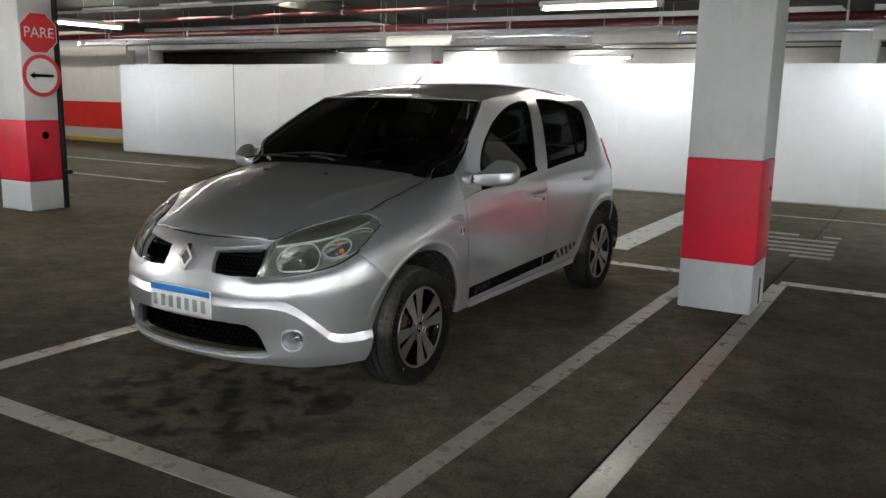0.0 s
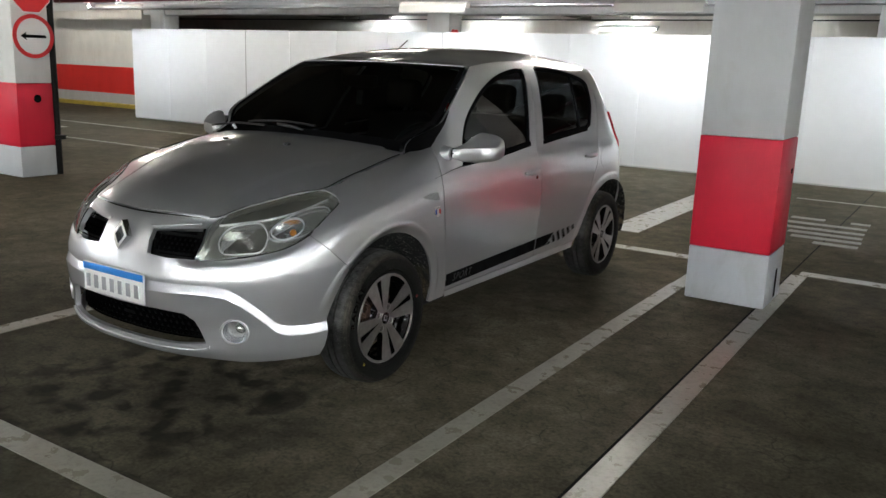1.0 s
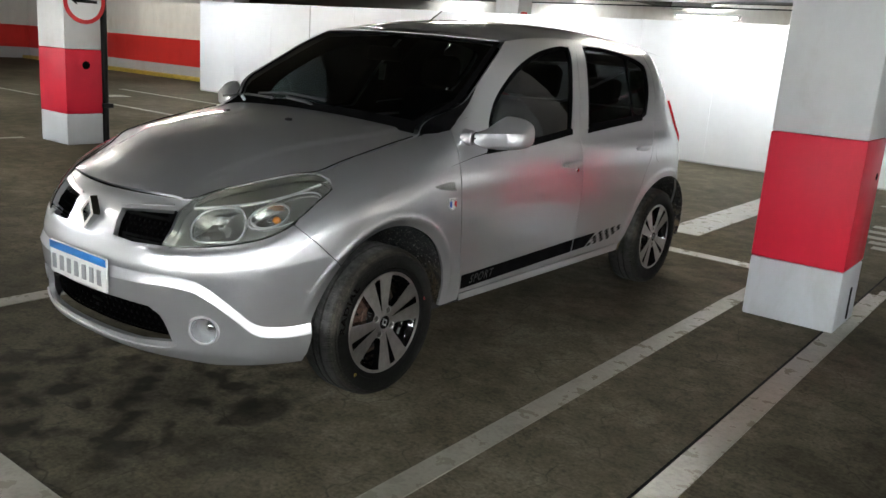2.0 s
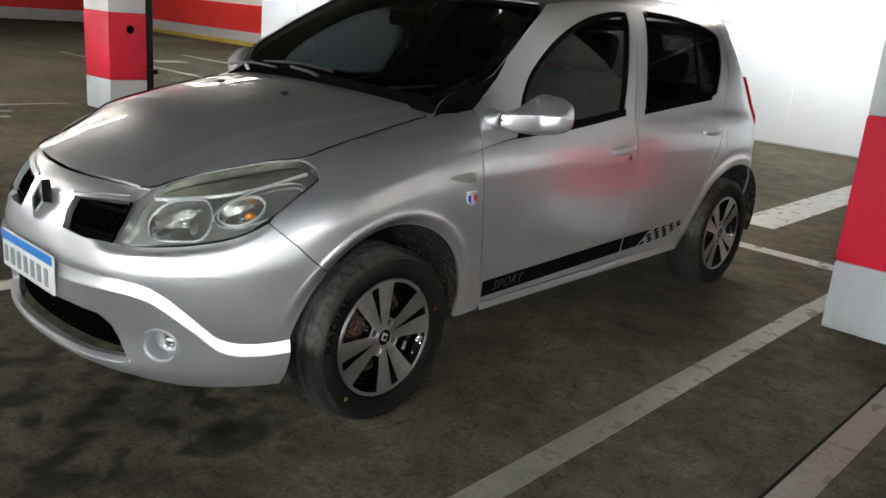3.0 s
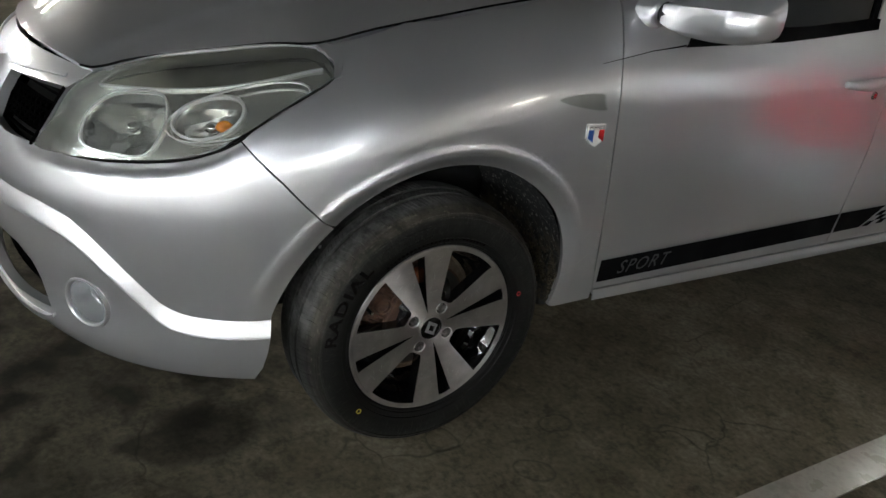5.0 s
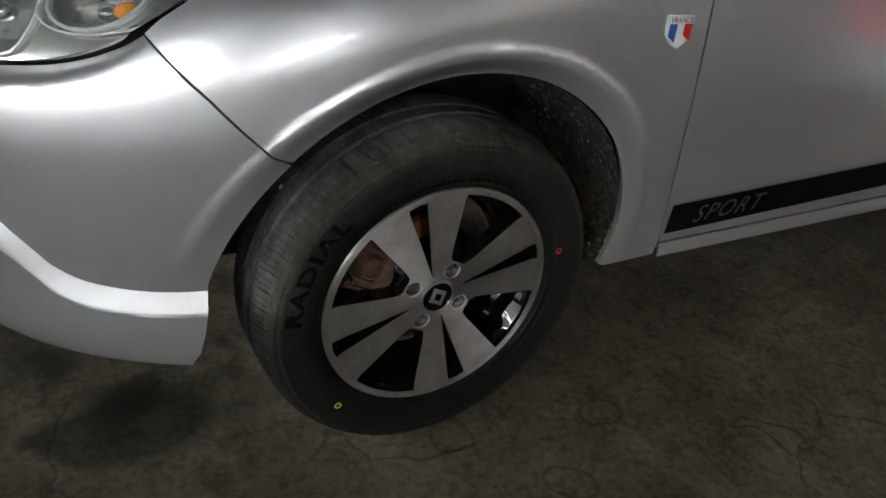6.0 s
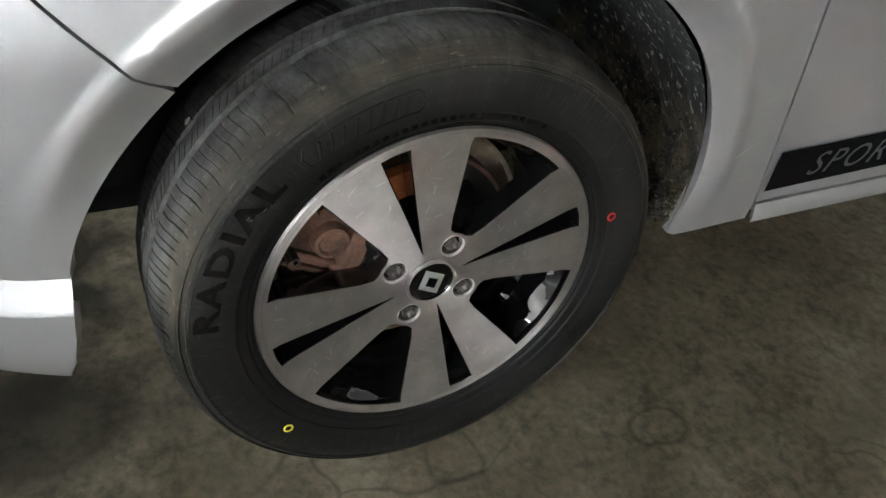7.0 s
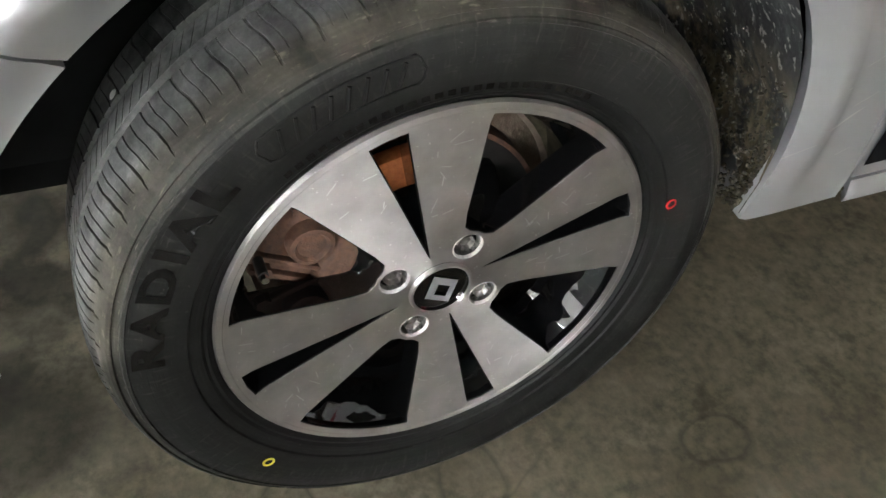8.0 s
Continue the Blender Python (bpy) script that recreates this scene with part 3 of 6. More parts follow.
def lettering(name, text, size, mat, place, spacing=1.0, shear=0.0, bold=0.0):
    """Writing in the built-in face, laid on a surface by place(u, v); u runs along the line, v up."""
    cu = bpy.data.curves.new(name, "FONT")
    cu.body, cu.size, cu.align_x, cu.align_y = text, size, "CENTER", "CENTER"
    cu.space_character, cu.shear, cu.resolution_u = spacing, shear, 3
    cu.offset = bold
    ob = bpy.data.objects.new(name, cu)
    scene.collection.objects.link(ob)
    bpy.context.view_layer.update()
    me = bpy.data.meshes.new_from_object(ob.evaluated_get(bpy.context.evaluated_depsgraph_get()))
    bpy.data.objects.remove(ob)
    for v in me.vertices:
        v.co = place(v.co.x, v.co.y)
    me.materials.clear()
    me.materials.append(mat)
    me.name = name
    return me


# ---- the garage ----
CEILING_Z = 3.0


def structure(name, me, label, category):
    return tagged(new(name, me), label, category, "", "structure")


def garage():
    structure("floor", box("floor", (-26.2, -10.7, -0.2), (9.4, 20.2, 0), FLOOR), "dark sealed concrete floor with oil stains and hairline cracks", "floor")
    structure("ceiling", box("ceiling", (-26.25, -10.75, CEILING_Z), (9.45, 20.25, CEILING_Z + 0.25), SLAB), "bare grey concrete slab ceiling", "ceiling")
    # east and south walls are unseen, set white and near to bounce light back
    for i, (lo, hi) in enumerate((((-26.25, -10.5, 0), (-26, 20, CEILING_Z)), ((9.2, -10.5, 0), (9.45, 20, CEILING_Z)),
                                  ((-26, 20, 0), (9.2, 20.25, CEILING_Z)), ((-26, -10.75, 0), (9.2, -10.5, CEILING_Z)))):
        wall = structure(("wall_west", "wall_east", "wall_north", "wall_south")[i], box("wall", lo, hi, WALL_WHITE),
                         "plain white wall out of view, closing the garage" if i in (1, 3) else "white painted garage wall with red band above a grey base", "wall")
        for z0, z1, mat, nm in () if i in (1, 3) else ((0, 0.36, WALL_GREY, "base_band"), (0.36, 1.08, WALL_RED, "red_band")):
            e = 0.006
            part(nm, box(nm, (lo[0] - e * (i == 1), lo[1] - e * (i == 2), z0), (hi[0] + e * (i == 0), hi[1] + e * (i == 3), z1), mat), wall)
    # the nearer wall with its red band, seen past the sign column
    wall = structure("wall_far", box("wall_far", (-25.9, 11.6, 0), (-15.9, 11.9, CEILING_Z), WALL_WHITE), "white wall with red band and grey base", "wall")
    part("base_band", box("base_band", (-25.9, 11.594, 0), (-15.894, 11.6, 0.36), WALL_GREY), wall)
    part("red_band", box("red_band", (-25.9, 11.594, 0.36), (-15.894, 11.6, 1.08), WALL_RED), wall)
    structure("kerb", box("kerb", (-25.9, 11.35, 0), (-14.5, 11.59, 0.10), YELLOW_LINE, 0.01), "low kerb painted yellow along the wall", "kerb")
    for y in (11.85,):
        structure("beam", box("beam", (-26, y - 0.2, 2.45), (9.2, y + 0.25, CEILING_Z), COL_CONCRETE, 0.01), "pale concrete ceiling beam", "beam")
    for x in (-15.3, -6.6, 1.72):
        structure("ceiling_rib", box("ceiling_rib", (x - 0.15, -10.4, 2.82), (x + 0.15, 19.9, CEILING_Z), SLAB, 0.01), "shallow concrete ceiling rib", "beam")


def line(name, x0, y0, x1, y1, mat=None, label="worn white painted parking line"):
    structure(name, box(name, (x0, y0, 0.0), (x1, y1, 0.004), mat or LINE), label, "floor marking")


def markings():
    line("bay_line", 1.292, -1.30, 1.397, 2.72)
    line("bay_line", 1.300, 2.72, 1.400, 3.57)
    line("bay_line", 1.935, -2.6, 2.045, 3.58)
    line("bay_line", -1.285, -1.28, -1.165, 3.56)
    line("bay_line", -1.285, -1.405, 1.400, -1.285)
    line("bay_line", -1.285, 3.58, 1.400, 3.72)
    line("bay_line", 1.985, 3.60, 4.80, 3.74)
    line("bay_line", 4.66, -1.3, 4.76, 3.58)
    line("bay_line", -12.5, 5.55, -7.6, 5.65, LINE_FAINT)
    line("bay_line", -13.8, 7.6, -9.0, 7.7, LINE_FAINT)
    for x, y0, y1 in ((-7.02, -1.2, 2.3), (-6.56, -1.2, 1.5), (-6.20, -1.2, 1.35)):
        line("bay_line", x - 0.05, y0, x + 0.05, y1, LINE_FAINT)
    line("direction_stroke", -14.2, 3.05, -12.6, 3.2, LINE_FAINT, "faded painted direction stroke on the floor")
    line("direction_stroke", -14.0, 5.1, -12.4, 5.2, LINE_FAINT, "faded painted direction stroke on the floor")
    line("direction_stroke", -12.4, 6.15, -12.0, 6.8, LINE_FAINT, "faded painted direction stroke on the floor")
    line("direction_band", 0.14, 4.34, 0.46, 8.2, label="broad white painted band on the floor")
    for k, (y, x0, x1) in enumerate(((4.98, 1.85, 2.22), (5.22, 1.62, 2.22), (5.46, 1.55, 2.20), (5.72, 1.45, 2.19), (6.02, 1.40, 2.18), (6.34, 1.42, 1.75), (6.34, 2.0, 2.18))):
        line("floor_lettering", x0, y, x1, y + 0.13, LINE_FAINT, "faded painted lettering on the garage floor")
    line("faded_stroke", 1.2, 7.9, 4.2, 7.98, LINE_FAINT, "faded painted stroke on the floor")
    structure("floor_joint", box("floor_joint", (1.921, -10.4, 0.0), (1.931, 9.4, 0.003), GAP), "dark expansion joint in the floor", "joint")


def column(x0, x1, y0, y1, label):
    ob = tagged(new("column", box("column", (x0, y0, 1.075), (x1, y1, CEILING_Z), COL_CONCRETE, 0.012)), label, "column", "concrete columns")
    part("red_band", box("red_band", (x0 - 0.002, y0 - 0.002, 0.352), (x1 + 0.002, y1 + 0.002, 1.075), COL_RED, 0.012), ob, "red painted band")
    part("grey_base", box("grey_base", (x0 - 0.001, y0 - 0.001, 0.0), (x1 + 0.001, y1 + 0.001, 0.352), COL_GREY, 0.012), ob, "pale grey painted base")
    return ob


def columns():
    near = column(1.470, 1.975, 2.435, 2.905, "square concrete column with red band and grey base beside the car")
    part("drain_slot", box("drain_slot", (1.9765, 2.70, 0.03), (1.982, 2.73, 0.22), SEAL, 0.002), near, "dark slot near the base")
    part("pipe_hole", revolve("pipe_hole", [(0.0, 0.0), (0.016, 0.0), (0.02, 0.004)], SEAL, 16), near, m=pose(1.978, 2.80, 0.86))
    left = column(-6.84, -6.25, 2.435, 2.87, "square concrete column with red band carrying two traffic signs")
    part("pipe_hole", revolve("pipe_hole", [(0.0, 0.001), (0.034, 0.001), (0.042, 0.006), (0.046, 0.0)], SEAL, 20), left, "dark round hole", pose(-6.247, 2.68, 0.90))
    for x in (-15.3, -6.6, 1.72):
        for y in (11.85,):
            column(x - 0.27, x + 0.27, y - 0.24, y + 0.24, "square concrete column with red band under a beam")
    column(-15.6, -15.05, 2.43, 2.9, "square concrete column with red band across the aisle")
    pipe = tagged(new("drain_pipe", tube("drain_pipe", [(-6.29, 2.925, 0.0), (-6.29, 2.925, 2.99)], 0.04, CABLE, 12)), "black drain pipe standing beside a column", "pipe")
    part("clamp", box("clamp", (-6.35, 2.86, 0.42), (-6.20, 2.98, 0.47), CABLE, 0.006), pipe)


def octagon_sign(m, label):
    ob = empty("stop_sign", label, "sign", m=m)
    for nm, r, x, mat in (("back_plate", 0.235, 0.0, SIGN_WHITE), ("red_face", 0.222, 0.006, SIGN_RED)):
        bm = bmesh.new()
        bmesh.ops.create_cone(bm, cap_ends=True, segments=8, radius1=r / math.cos(math.pi / 8), radius2=r / math.cos(math.pi / 8), depth=0.006)
        bmesh.ops.transform(bm, matrix=pose(0, 0, 0, 0, 90, 0) @ pose(0, 0, 0, 0, 0, 22.5), verts=bm.verts)
        part(nm, from_bm(nm, bm, mat), ob, m=pose(x, 0, 0))
    part("word", lettering("word", "PARE", 0.17, SIGN_WHITE, lambda u, v: Vector((0.0105, u, v))), ob, "white capital letters")


def arrow_sign():
    ob = empty("direction_sign", "round white sign with red ring and black arrow", "sign", m=pose(-6.228, 2.67, 1.60))
    part("face", revolve("face", [(0, 0.004), (0.235, 0.004), (0.238, 0.0), (0.235, -0.004), (0, -0.004)], SIGN_WHITE, 40), ob)
    part("ring", revolve("ring", [(0.20, 0.0048), (0.20, 0.007), (0.245, 0.007), (0.245, -0.004), (0.2385, -0.004)], SIGN_RED, 40), ob, "red ring")
    bm = bmesh.new()
    pts = [(-0.155, 0), (-0.085, 0.045), (-0.095, 0.016), (0.15, 0.016), (0.15, -0.016), (-0.095, -0.016), (-0.085, -0.045)]
    f = bm.faces.new([bm.verts.new((0.008, u, v)) for u, v in pts])
    bmesh.ops.solidify(bm, geom=[f], thickness=0.003)
    part("arrow", from_bm("arrow", bm, SIGN_BLACK), ob, "black arrow")


def partition():
    """White boards side by side, closing off the far part of the garage."""
    x, k = -13.5, 0
    y0, y1 = 9.48, 9.50
    while x < 9.1:
        w = min(1.20, 9.19 - x)
        y = y0 + (x + 13.5) / 27 * (y1 - y0)
        ob = tagged(new("partition_board", box("partition_board", (x + 0.004, y, 0.02), (x + w - 0.004, y + 0.05, 2.0), BOARD, 0.003)),
                    "tall plain white partition board", "partition", "partition boards")
        part("joint_strip", box("joint_strip", (x - 0.012, y - 0.004, 0.02), (x + 0.012, y + 0.006, 1.99), WALL_GREY if k % 4 == 3 else BOARD, 0.002), ob)
        part("foot_rail", box("foot_rail", (x + 0.002, y + 0.004, 0.0), (x + w - 0.002, y + 0.046, 0.022), GALV, 0.002), ob)
        x += w
        k += 1


def services():
    def run(name, label, y, z, r, mat, x0=-25.8, x1=9.1, category="pipe"):
        ob = tagged(new(name, tube(name, [(x0, y, z), (x1, y, z)], r, mat, 12)), label, category)
        x = x0 + 1.2
        while x < x1:
            part("clamp", box("clamp", (x - 0.015, y - r - 0.006, z - r - 0.006), (x + 0.015, y + r + 0.006, z + r + 0.006), GALV, 0.004), ob)
            part("hanger", tube("hanger", [(x, y, z + r), (x, y, CEILING_Z)], 0.005, GALV, 6), ob)
            x += 2.4
    run("sprinkler_pipe", "dark red painted sprinkler main hung under the ceiling", 8.6, 2.56, 0.062, PIPE_RED)
    run("sprinkler_pipe", "slim red sprinkler pipe hung under the ceiling", 7.4, 2.72, 0.034, PIPE_RED)
    run("conduit", "galvanised conduit hung under the ceiling", 8.45, 2.47, 0.022, GALV, category="conduit")
    run("conduit", "galvanised conduit under the ceiling", 6.2, 2.78, 0.024, GALV, category="conduit")
    run("cable", "thin black cable slung along the far ceiling", 13.0, 2.43, 0.012, CABLE, category="cable")
    run("conduit", "thin conduit along the beam", 11.55, 2.60, 0.014, GALV, category="conduit")
    tray = tagged(new("cable_tray", box("cable_tray", (-25.8, 10.6, 2.52), (9.1, 10.85, 2.58), GALV, 0.005)), "galvanised steel cable tray hung near the ceiling", "cable tray")
    for x in range(-24, 9, 3):
        part("hanger", tube("hanger", [(x, 10.72, 2.58), (x, 10.72, CEILING_Z)], 0.006, GALV, 6), tray)


def batten(label, m, tubes, glowing):
    lamp = empty("ceiling_lamp", label, "lamp", "fluorescent lamps", m)
    part("housing", box("housing", (-0.62, -0.055, 0.0), (0.62, 0.055, 0.05), WHITE, 0.008), lamp)
    for y in tubes:
        part("tube", tube("tube", [(-0.585, y, -0.02), (0.585, y, -0.02)], 0.013, glowing, 12), lamp, "glowing white tube")
    for s in (-1, 1):
        part("end_cap", box("end_cap", (0.585 * s - 0.02, -0.05, -0.04), (0.585 * s + 0.02, 0.05, 0.002), WHITE, 0.005), lamp)
        part("hanger", tube("hanger", [(0.5 * s, 0, 0.05), (0.5 * s, 0, CEILING_Z - m.translation.z)], 0.004, GALV, 6), lamp)
    return lamp


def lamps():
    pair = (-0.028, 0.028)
    for rows, tubes, glowing, label in ((BAY_AND_FILL_TUBES, (0.0,), TUBE, "white single-tube fluorescent batten lamp, lit; some are added out of view"), (UNSEEN_FILL_TUBES, pair, COOL_TUBE, "white two-tube fluorescent batten lamp, lit; all but one added unseen"),
                                        (BRIGHT_TUBES, pair, TUBE, "white two-tube fluorescent batten lamp, lit; all but one added unseen")):
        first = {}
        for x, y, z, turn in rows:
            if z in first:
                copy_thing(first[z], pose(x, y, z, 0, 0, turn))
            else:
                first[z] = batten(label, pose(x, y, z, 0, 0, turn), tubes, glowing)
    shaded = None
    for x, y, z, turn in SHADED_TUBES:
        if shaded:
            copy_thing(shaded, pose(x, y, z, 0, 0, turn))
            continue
        shaded = batten("white batten lamp with a reflector that washes a wall, lit; those off the boards added unseen", pose(x, y, z, 0, 0, turn), pair, COOL_TUBE)
        edge = [(-0.03, 0.052), (-0.075, 0.045), (-0.115, 0.0), (-0.130, -0.115)]
        verts = [(sx * 0.62, yy - d * 0.003, zz + d * 0.003) for d in (0, 1) for sx in (-1, 1) for yy, zz in edge]
        faces = [(k, k + 1, 4 + k + 1, 4 + k) for k in range(3)] + [(8 + k, 12 + k, 12 + k + 1, 8 + k + 1) for k in range(3)]
        faces += [(3, 7, 15, 11), (0, 8, 12, 4)] + [(k, 8 + k, 8 + k + 1, k + 1) for k in range(3)] + [(4 + k, 4 + k + 1, 12 + k + 1, 12 + k) for k in range(3)]
        part("reflector", mesh_of("reflector", verts, faces, WHITE, False), shaded, "white sheet-metal reflector")


# ---- the car ----
# Origin on the ground under the middle of the front axle, nose towards -y, left side towards +x.
def smooth(a, b, x):
    t = min(1.0, max(0.0, (x - a) / (b - a)))
    return t * t * (3 - 2 * t)


NOSE_Y, TAIL_Y = -0.05, 2.5            # where the plan outline starts to curve inwards
NOSE_Z = [0.18, 0.24, 0.28, 0.36, 0.45, 0.55, 0.62, 0.68, 0.75, 0.80, 0.85, 0.90, 0.95, 1.05]
NOSE_L = [0.645, 0.733, 0.753, 0.755, 0.772, 0.780, 0.765, 0.742, 0.705, 0.660, 0.575, 0.45, 0.33, 0.15]
REAR_Z = [0.20, 0.30, 0.50, 0.65, 0.80, 0.95, 1.10, 1.30, 1.45, 1.53]
REAR_L = [0.60, 0.68, 0.74, 0.73, 0.69, 0.65, 0.58, 0.46, 0.36, 0.27]
SIDE_Z = [0.18, 0.26, 0.30, 0.40, 0.55, 0.70, 0.82, 0.90, 0.95, 1.0, 1.10, 1.20, 1.30, 1.38, 1.44, 1.48, 1.52]
SIDE_X = [0.765, 0.795, 0.805, 0.817, 0.832, 0.842, 0.841, 0.830, 0.815, 0.792, 0.758, 0.721, 0.680, 0.642, 0.602, 0.555, 0.46]
HOOD_Y = [-0.75, -0.63, -0.45, -0.29, 0.0, 0.3, 0.5]
HOOD_EDGE_Z = [0.77, 0.81, 0.87, 0.917, 0.978, 1.035, 1.06]
CROWN_D = [0.0, 0.02, 0.05, 0.09, 0.14, 0.20, 0.30]
CROWN_X = [0.655, 0.715, 0.762, 0.796, 0.820, 0.834, 0.840]


def pchip(x, xs, ys):
    """Smooth monotone interpolation, so that the panels carry no kinks."""
    n = len(xs)
    if x <= xs[0]:
        return ys[0]
    if x >= xs[-1]:
        return ys[-1]
    k = 0
    while x > xs[k + 1]:
        k += 1

    def slope(i):
        if i == 0 or i == n - 1:
            j = 0 if i == 0 else n - 2
            return (ys[j + 1] - ys[j]) / (xs[j + 1] - xs[j])
        a = (ys[i] - ys[i - 1]) / (xs[i] - xs[i - 1])
        b = (ys[i + 1] - ys[i]) / (xs[i + 1] - xs[i])
        return 0.0 if a * b <= 0 else 2 * a * b / (a + b)
    h = xs[k + 1] - xs[k]
    t = (x - xs[k]) / h
    return ((1 + 2 * t) * (1 - t) ** 2 * ys[k] + t * (1 - t) ** 2 * h * slope(k)
            + t * t * (3 - 2 * t) * ys[k + 1] + t * t * (t - 1) * h * slope(k + 1))


def tight(pts, at):
    """An outline whose corners at the given places stay sharp when a smooth line is laid through it."""
    out = []
    for i, p in enumerate(pts):
        if i not in at:
            out.append(p)
            continue
        p, a, b = Vector(p), Vector(pts[i - 1]), Vector(pts[(i + 1) % len(pts)])
        u, v = (a - p).normalized(), (b - p).normalized()
        out += [tuple(q) for q in (p + u * 0.055, p + u * 0.018, p + (u + v) * 0.005, p + v * 0.018, p + v * 0.055)]
    return out


def half_width(y, z):
    body = pchip(z, SIDE_Z, SIDE_X)
    k = smooth(0.27, 0.55, y)
    if k < 1:
        ze = pchip(y, HOOD_Y, HOOD_EDGE_Z)
        d = max(-0.05, ze - z)
        fender = min(pchip(z, SIDE_Z, SIDE_X) if z < 0.80 else 0.842, pchip(d, CROWN_D, CROWN_X) if d > 0 else 0.655 + d * 2.2)
        body = fender + (body - fender) * k
    return body


ARCH_A = [-20, -5, 10, 30, 45, 70, 90, 120, 135, 160, 175, 200]
ARCH_FRONT = [0.325, 0.329, 0.349, 0.374, 0.388, 0.394, 0.390, 0.386, 0.386, 0.386, 0.385, 0.380]
FOLD_A, FOLD = [0, 30, 50, 70, 90, 120, 135, 150, 165, 180], [0.002, 0.014, 0.025, 0.036, 0.042, 0.040, 0.028, 0.016, 0.004, 0.0]
ARCH_REAR = [0.39, 0.39, 0.39, 0.39, 0.39, 0.392, 0.397, 0.425, 0.448, 0.470, 0.505, 0.56]


def flare(s, y, z):
    """How far the flat rims round the wheel openings and the sill stand out."""
    out = 0.0
    for yc, radii in ((0.0, ARCH_FRONT), (2.589, ARCH_REAR)):
        r = math.hypot(y - yc, z - 0.31)
        if r < 0.62:
            a = math.degrees(math.atan2(z - 0.31, y - yc))
            d = r - pchip(a + 360 if a < -90 else a, ARCH_A, radii)
            out = max(out, 0.0058 * (1 - smooth(0.034, 0.060, d)) * (smooth(0.38, 0.50, z) if y < yc - 0.2 and yc < 1 else smooth(0.32, 0.42, z)))
            if yc < 1 and d < 0.06:
                # the rim of the front opening turns in towards the tyre
                fold = pchip(min(180.0, max(0.0, a if a > -90 else a + 360)), FOLD_A, FOLD)
                out -= fold * (1 - smooth(-0.006, 0.046, d))
    if 0.472 < y < 2.2:
        out = max(out, 0.006 * (1 - smooth(0.312, 0.336, z)))
    return out


BAND_S = [-1.0, -0.80, -0.70, -0.62, -0.57, -0.52, -0.47, -0.43, -0.38, -0.32, -0.20]
BAND_Z = [0.545, 0.548, 0.553, 0.545, 0.520, 0.480, 0.432, 0.392, 0.376, 0.374, 0.384]


def shell(s, z, lift=0.0):
    """The outer skin of the body's left half. s runs from the nose's middle (-1) round the corner (0), along the side in metres and round to the tail's middle."""
    if s < 0:
        th = (1 + s) * math.pi / 2
        p = 2 / 2.4
        depth = pchip(z, NOSE_Z, NOSE_L)
        y = NOSE_Y - depth * max(1e-9, math.cos(th)) ** p
        x = half_width(y, z) * max(1e-9, math.sin(th)) ** p
    elif s <= TAIL_Y - NOSE_Y:
        y = NOSE_Y + s
        x = half_width(y, z)
    else:
        th = min(1.0, s - (TAIL_Y - NOSE_Y)) * math.pi / 2
        p = 2 / 2.7
        y = TAIL_Y + pchip(z, REAR_Z, REAR_L) * max(1e-9, math.sin(th)) ** p
        x = half_width(y, z) * max(1e-9, math.cos(th)) ** p
    return x, y, z


def skin(s, z, lift=0.0):
    """A point on the skin with its flares, and the outward normal there."""
    e = 0.004

    def at(a, b):
        x, y, zz = shell(a, b)
        f = flare(a, y, b)
        if f:
            v = Vector((x - 0.0, (y - NOSE_Y) if a < 0 else 0.0, 0.0)).normalized() if a < 0 else Vector((1, 0, 0))
            return Vector((x, y, zz)) + v * f
        return Vector((x, y, zz))
    c = at(s, z)
    a0, a1 = max(-1.0, s - e), s + e
    n = (at(a1, z) - at(a0, z)).cross(at(s, z + e) - at(s, z - e))
    n.normalize()
    w = smooth(0.96, 1.02, z) * smooth(0.22, 0.32, c.y) * (1 - smooth(0.60, 0.80, c.y)) if s > 0 else 0.0
    if w:
        n = Vector((n.x, n.y * (1 - 0.7 * w), n.z)).normalized()
    return c + n * lift, n


def side(y, z):
    """The skin's run for a place given along the car."""
    if y < NOSE_Y:
        r = min(1.0, (NOSE_Y - y) / pchip(z, NOSE_Z, NOSE_L))
        return math.acos(r ** 1.2) / (math.pi / 2) - 1, z
    if y > TAIL_Y:
        r = min(1.0, (y - TAIL_Y) / pchip(z, REAR_Z, REAR_L))
        return TAIL_Y - NOSE_Y + math.asin(r ** 1.35) / (math.pi / 2), z
    return y - NOSE_Y, z


def sides(pts):
    return [side(*p) for p in pts]


def arch(yc, grow, a0, a1, n=22):
    """The wheel opening's rim from one angle to another."""
    out = []
    for i in range(n + 1):
        a = a0 + (a1 - a0) * i / n
        r = grow + pchip(a, ARCH_A, ARCH_FRONT if yc < 1 else ARCH_REAR)
        out.append(side(yc + r * math.cos(radians(a)), 0.31 + r * math.sin(radians(a))))
    return out


def arch_rings(yc, a0, a1):
    """Rows of points round a wheel opening, so that its rim is drawn true."""
    return [p for k in range(1, 8) for p in arch(yc, 0.010 * k, a0, a1, 70)]


def disc(c, r, n=28, squash=1.25):
    """A round hole on the nose, where the run is an angle."""
    return [(c[0] + r / squash * math.cos(2 * math.pi * i / n), c[1] + r * math.sin(2 * math.pi * i / n)) for i in range(n)]


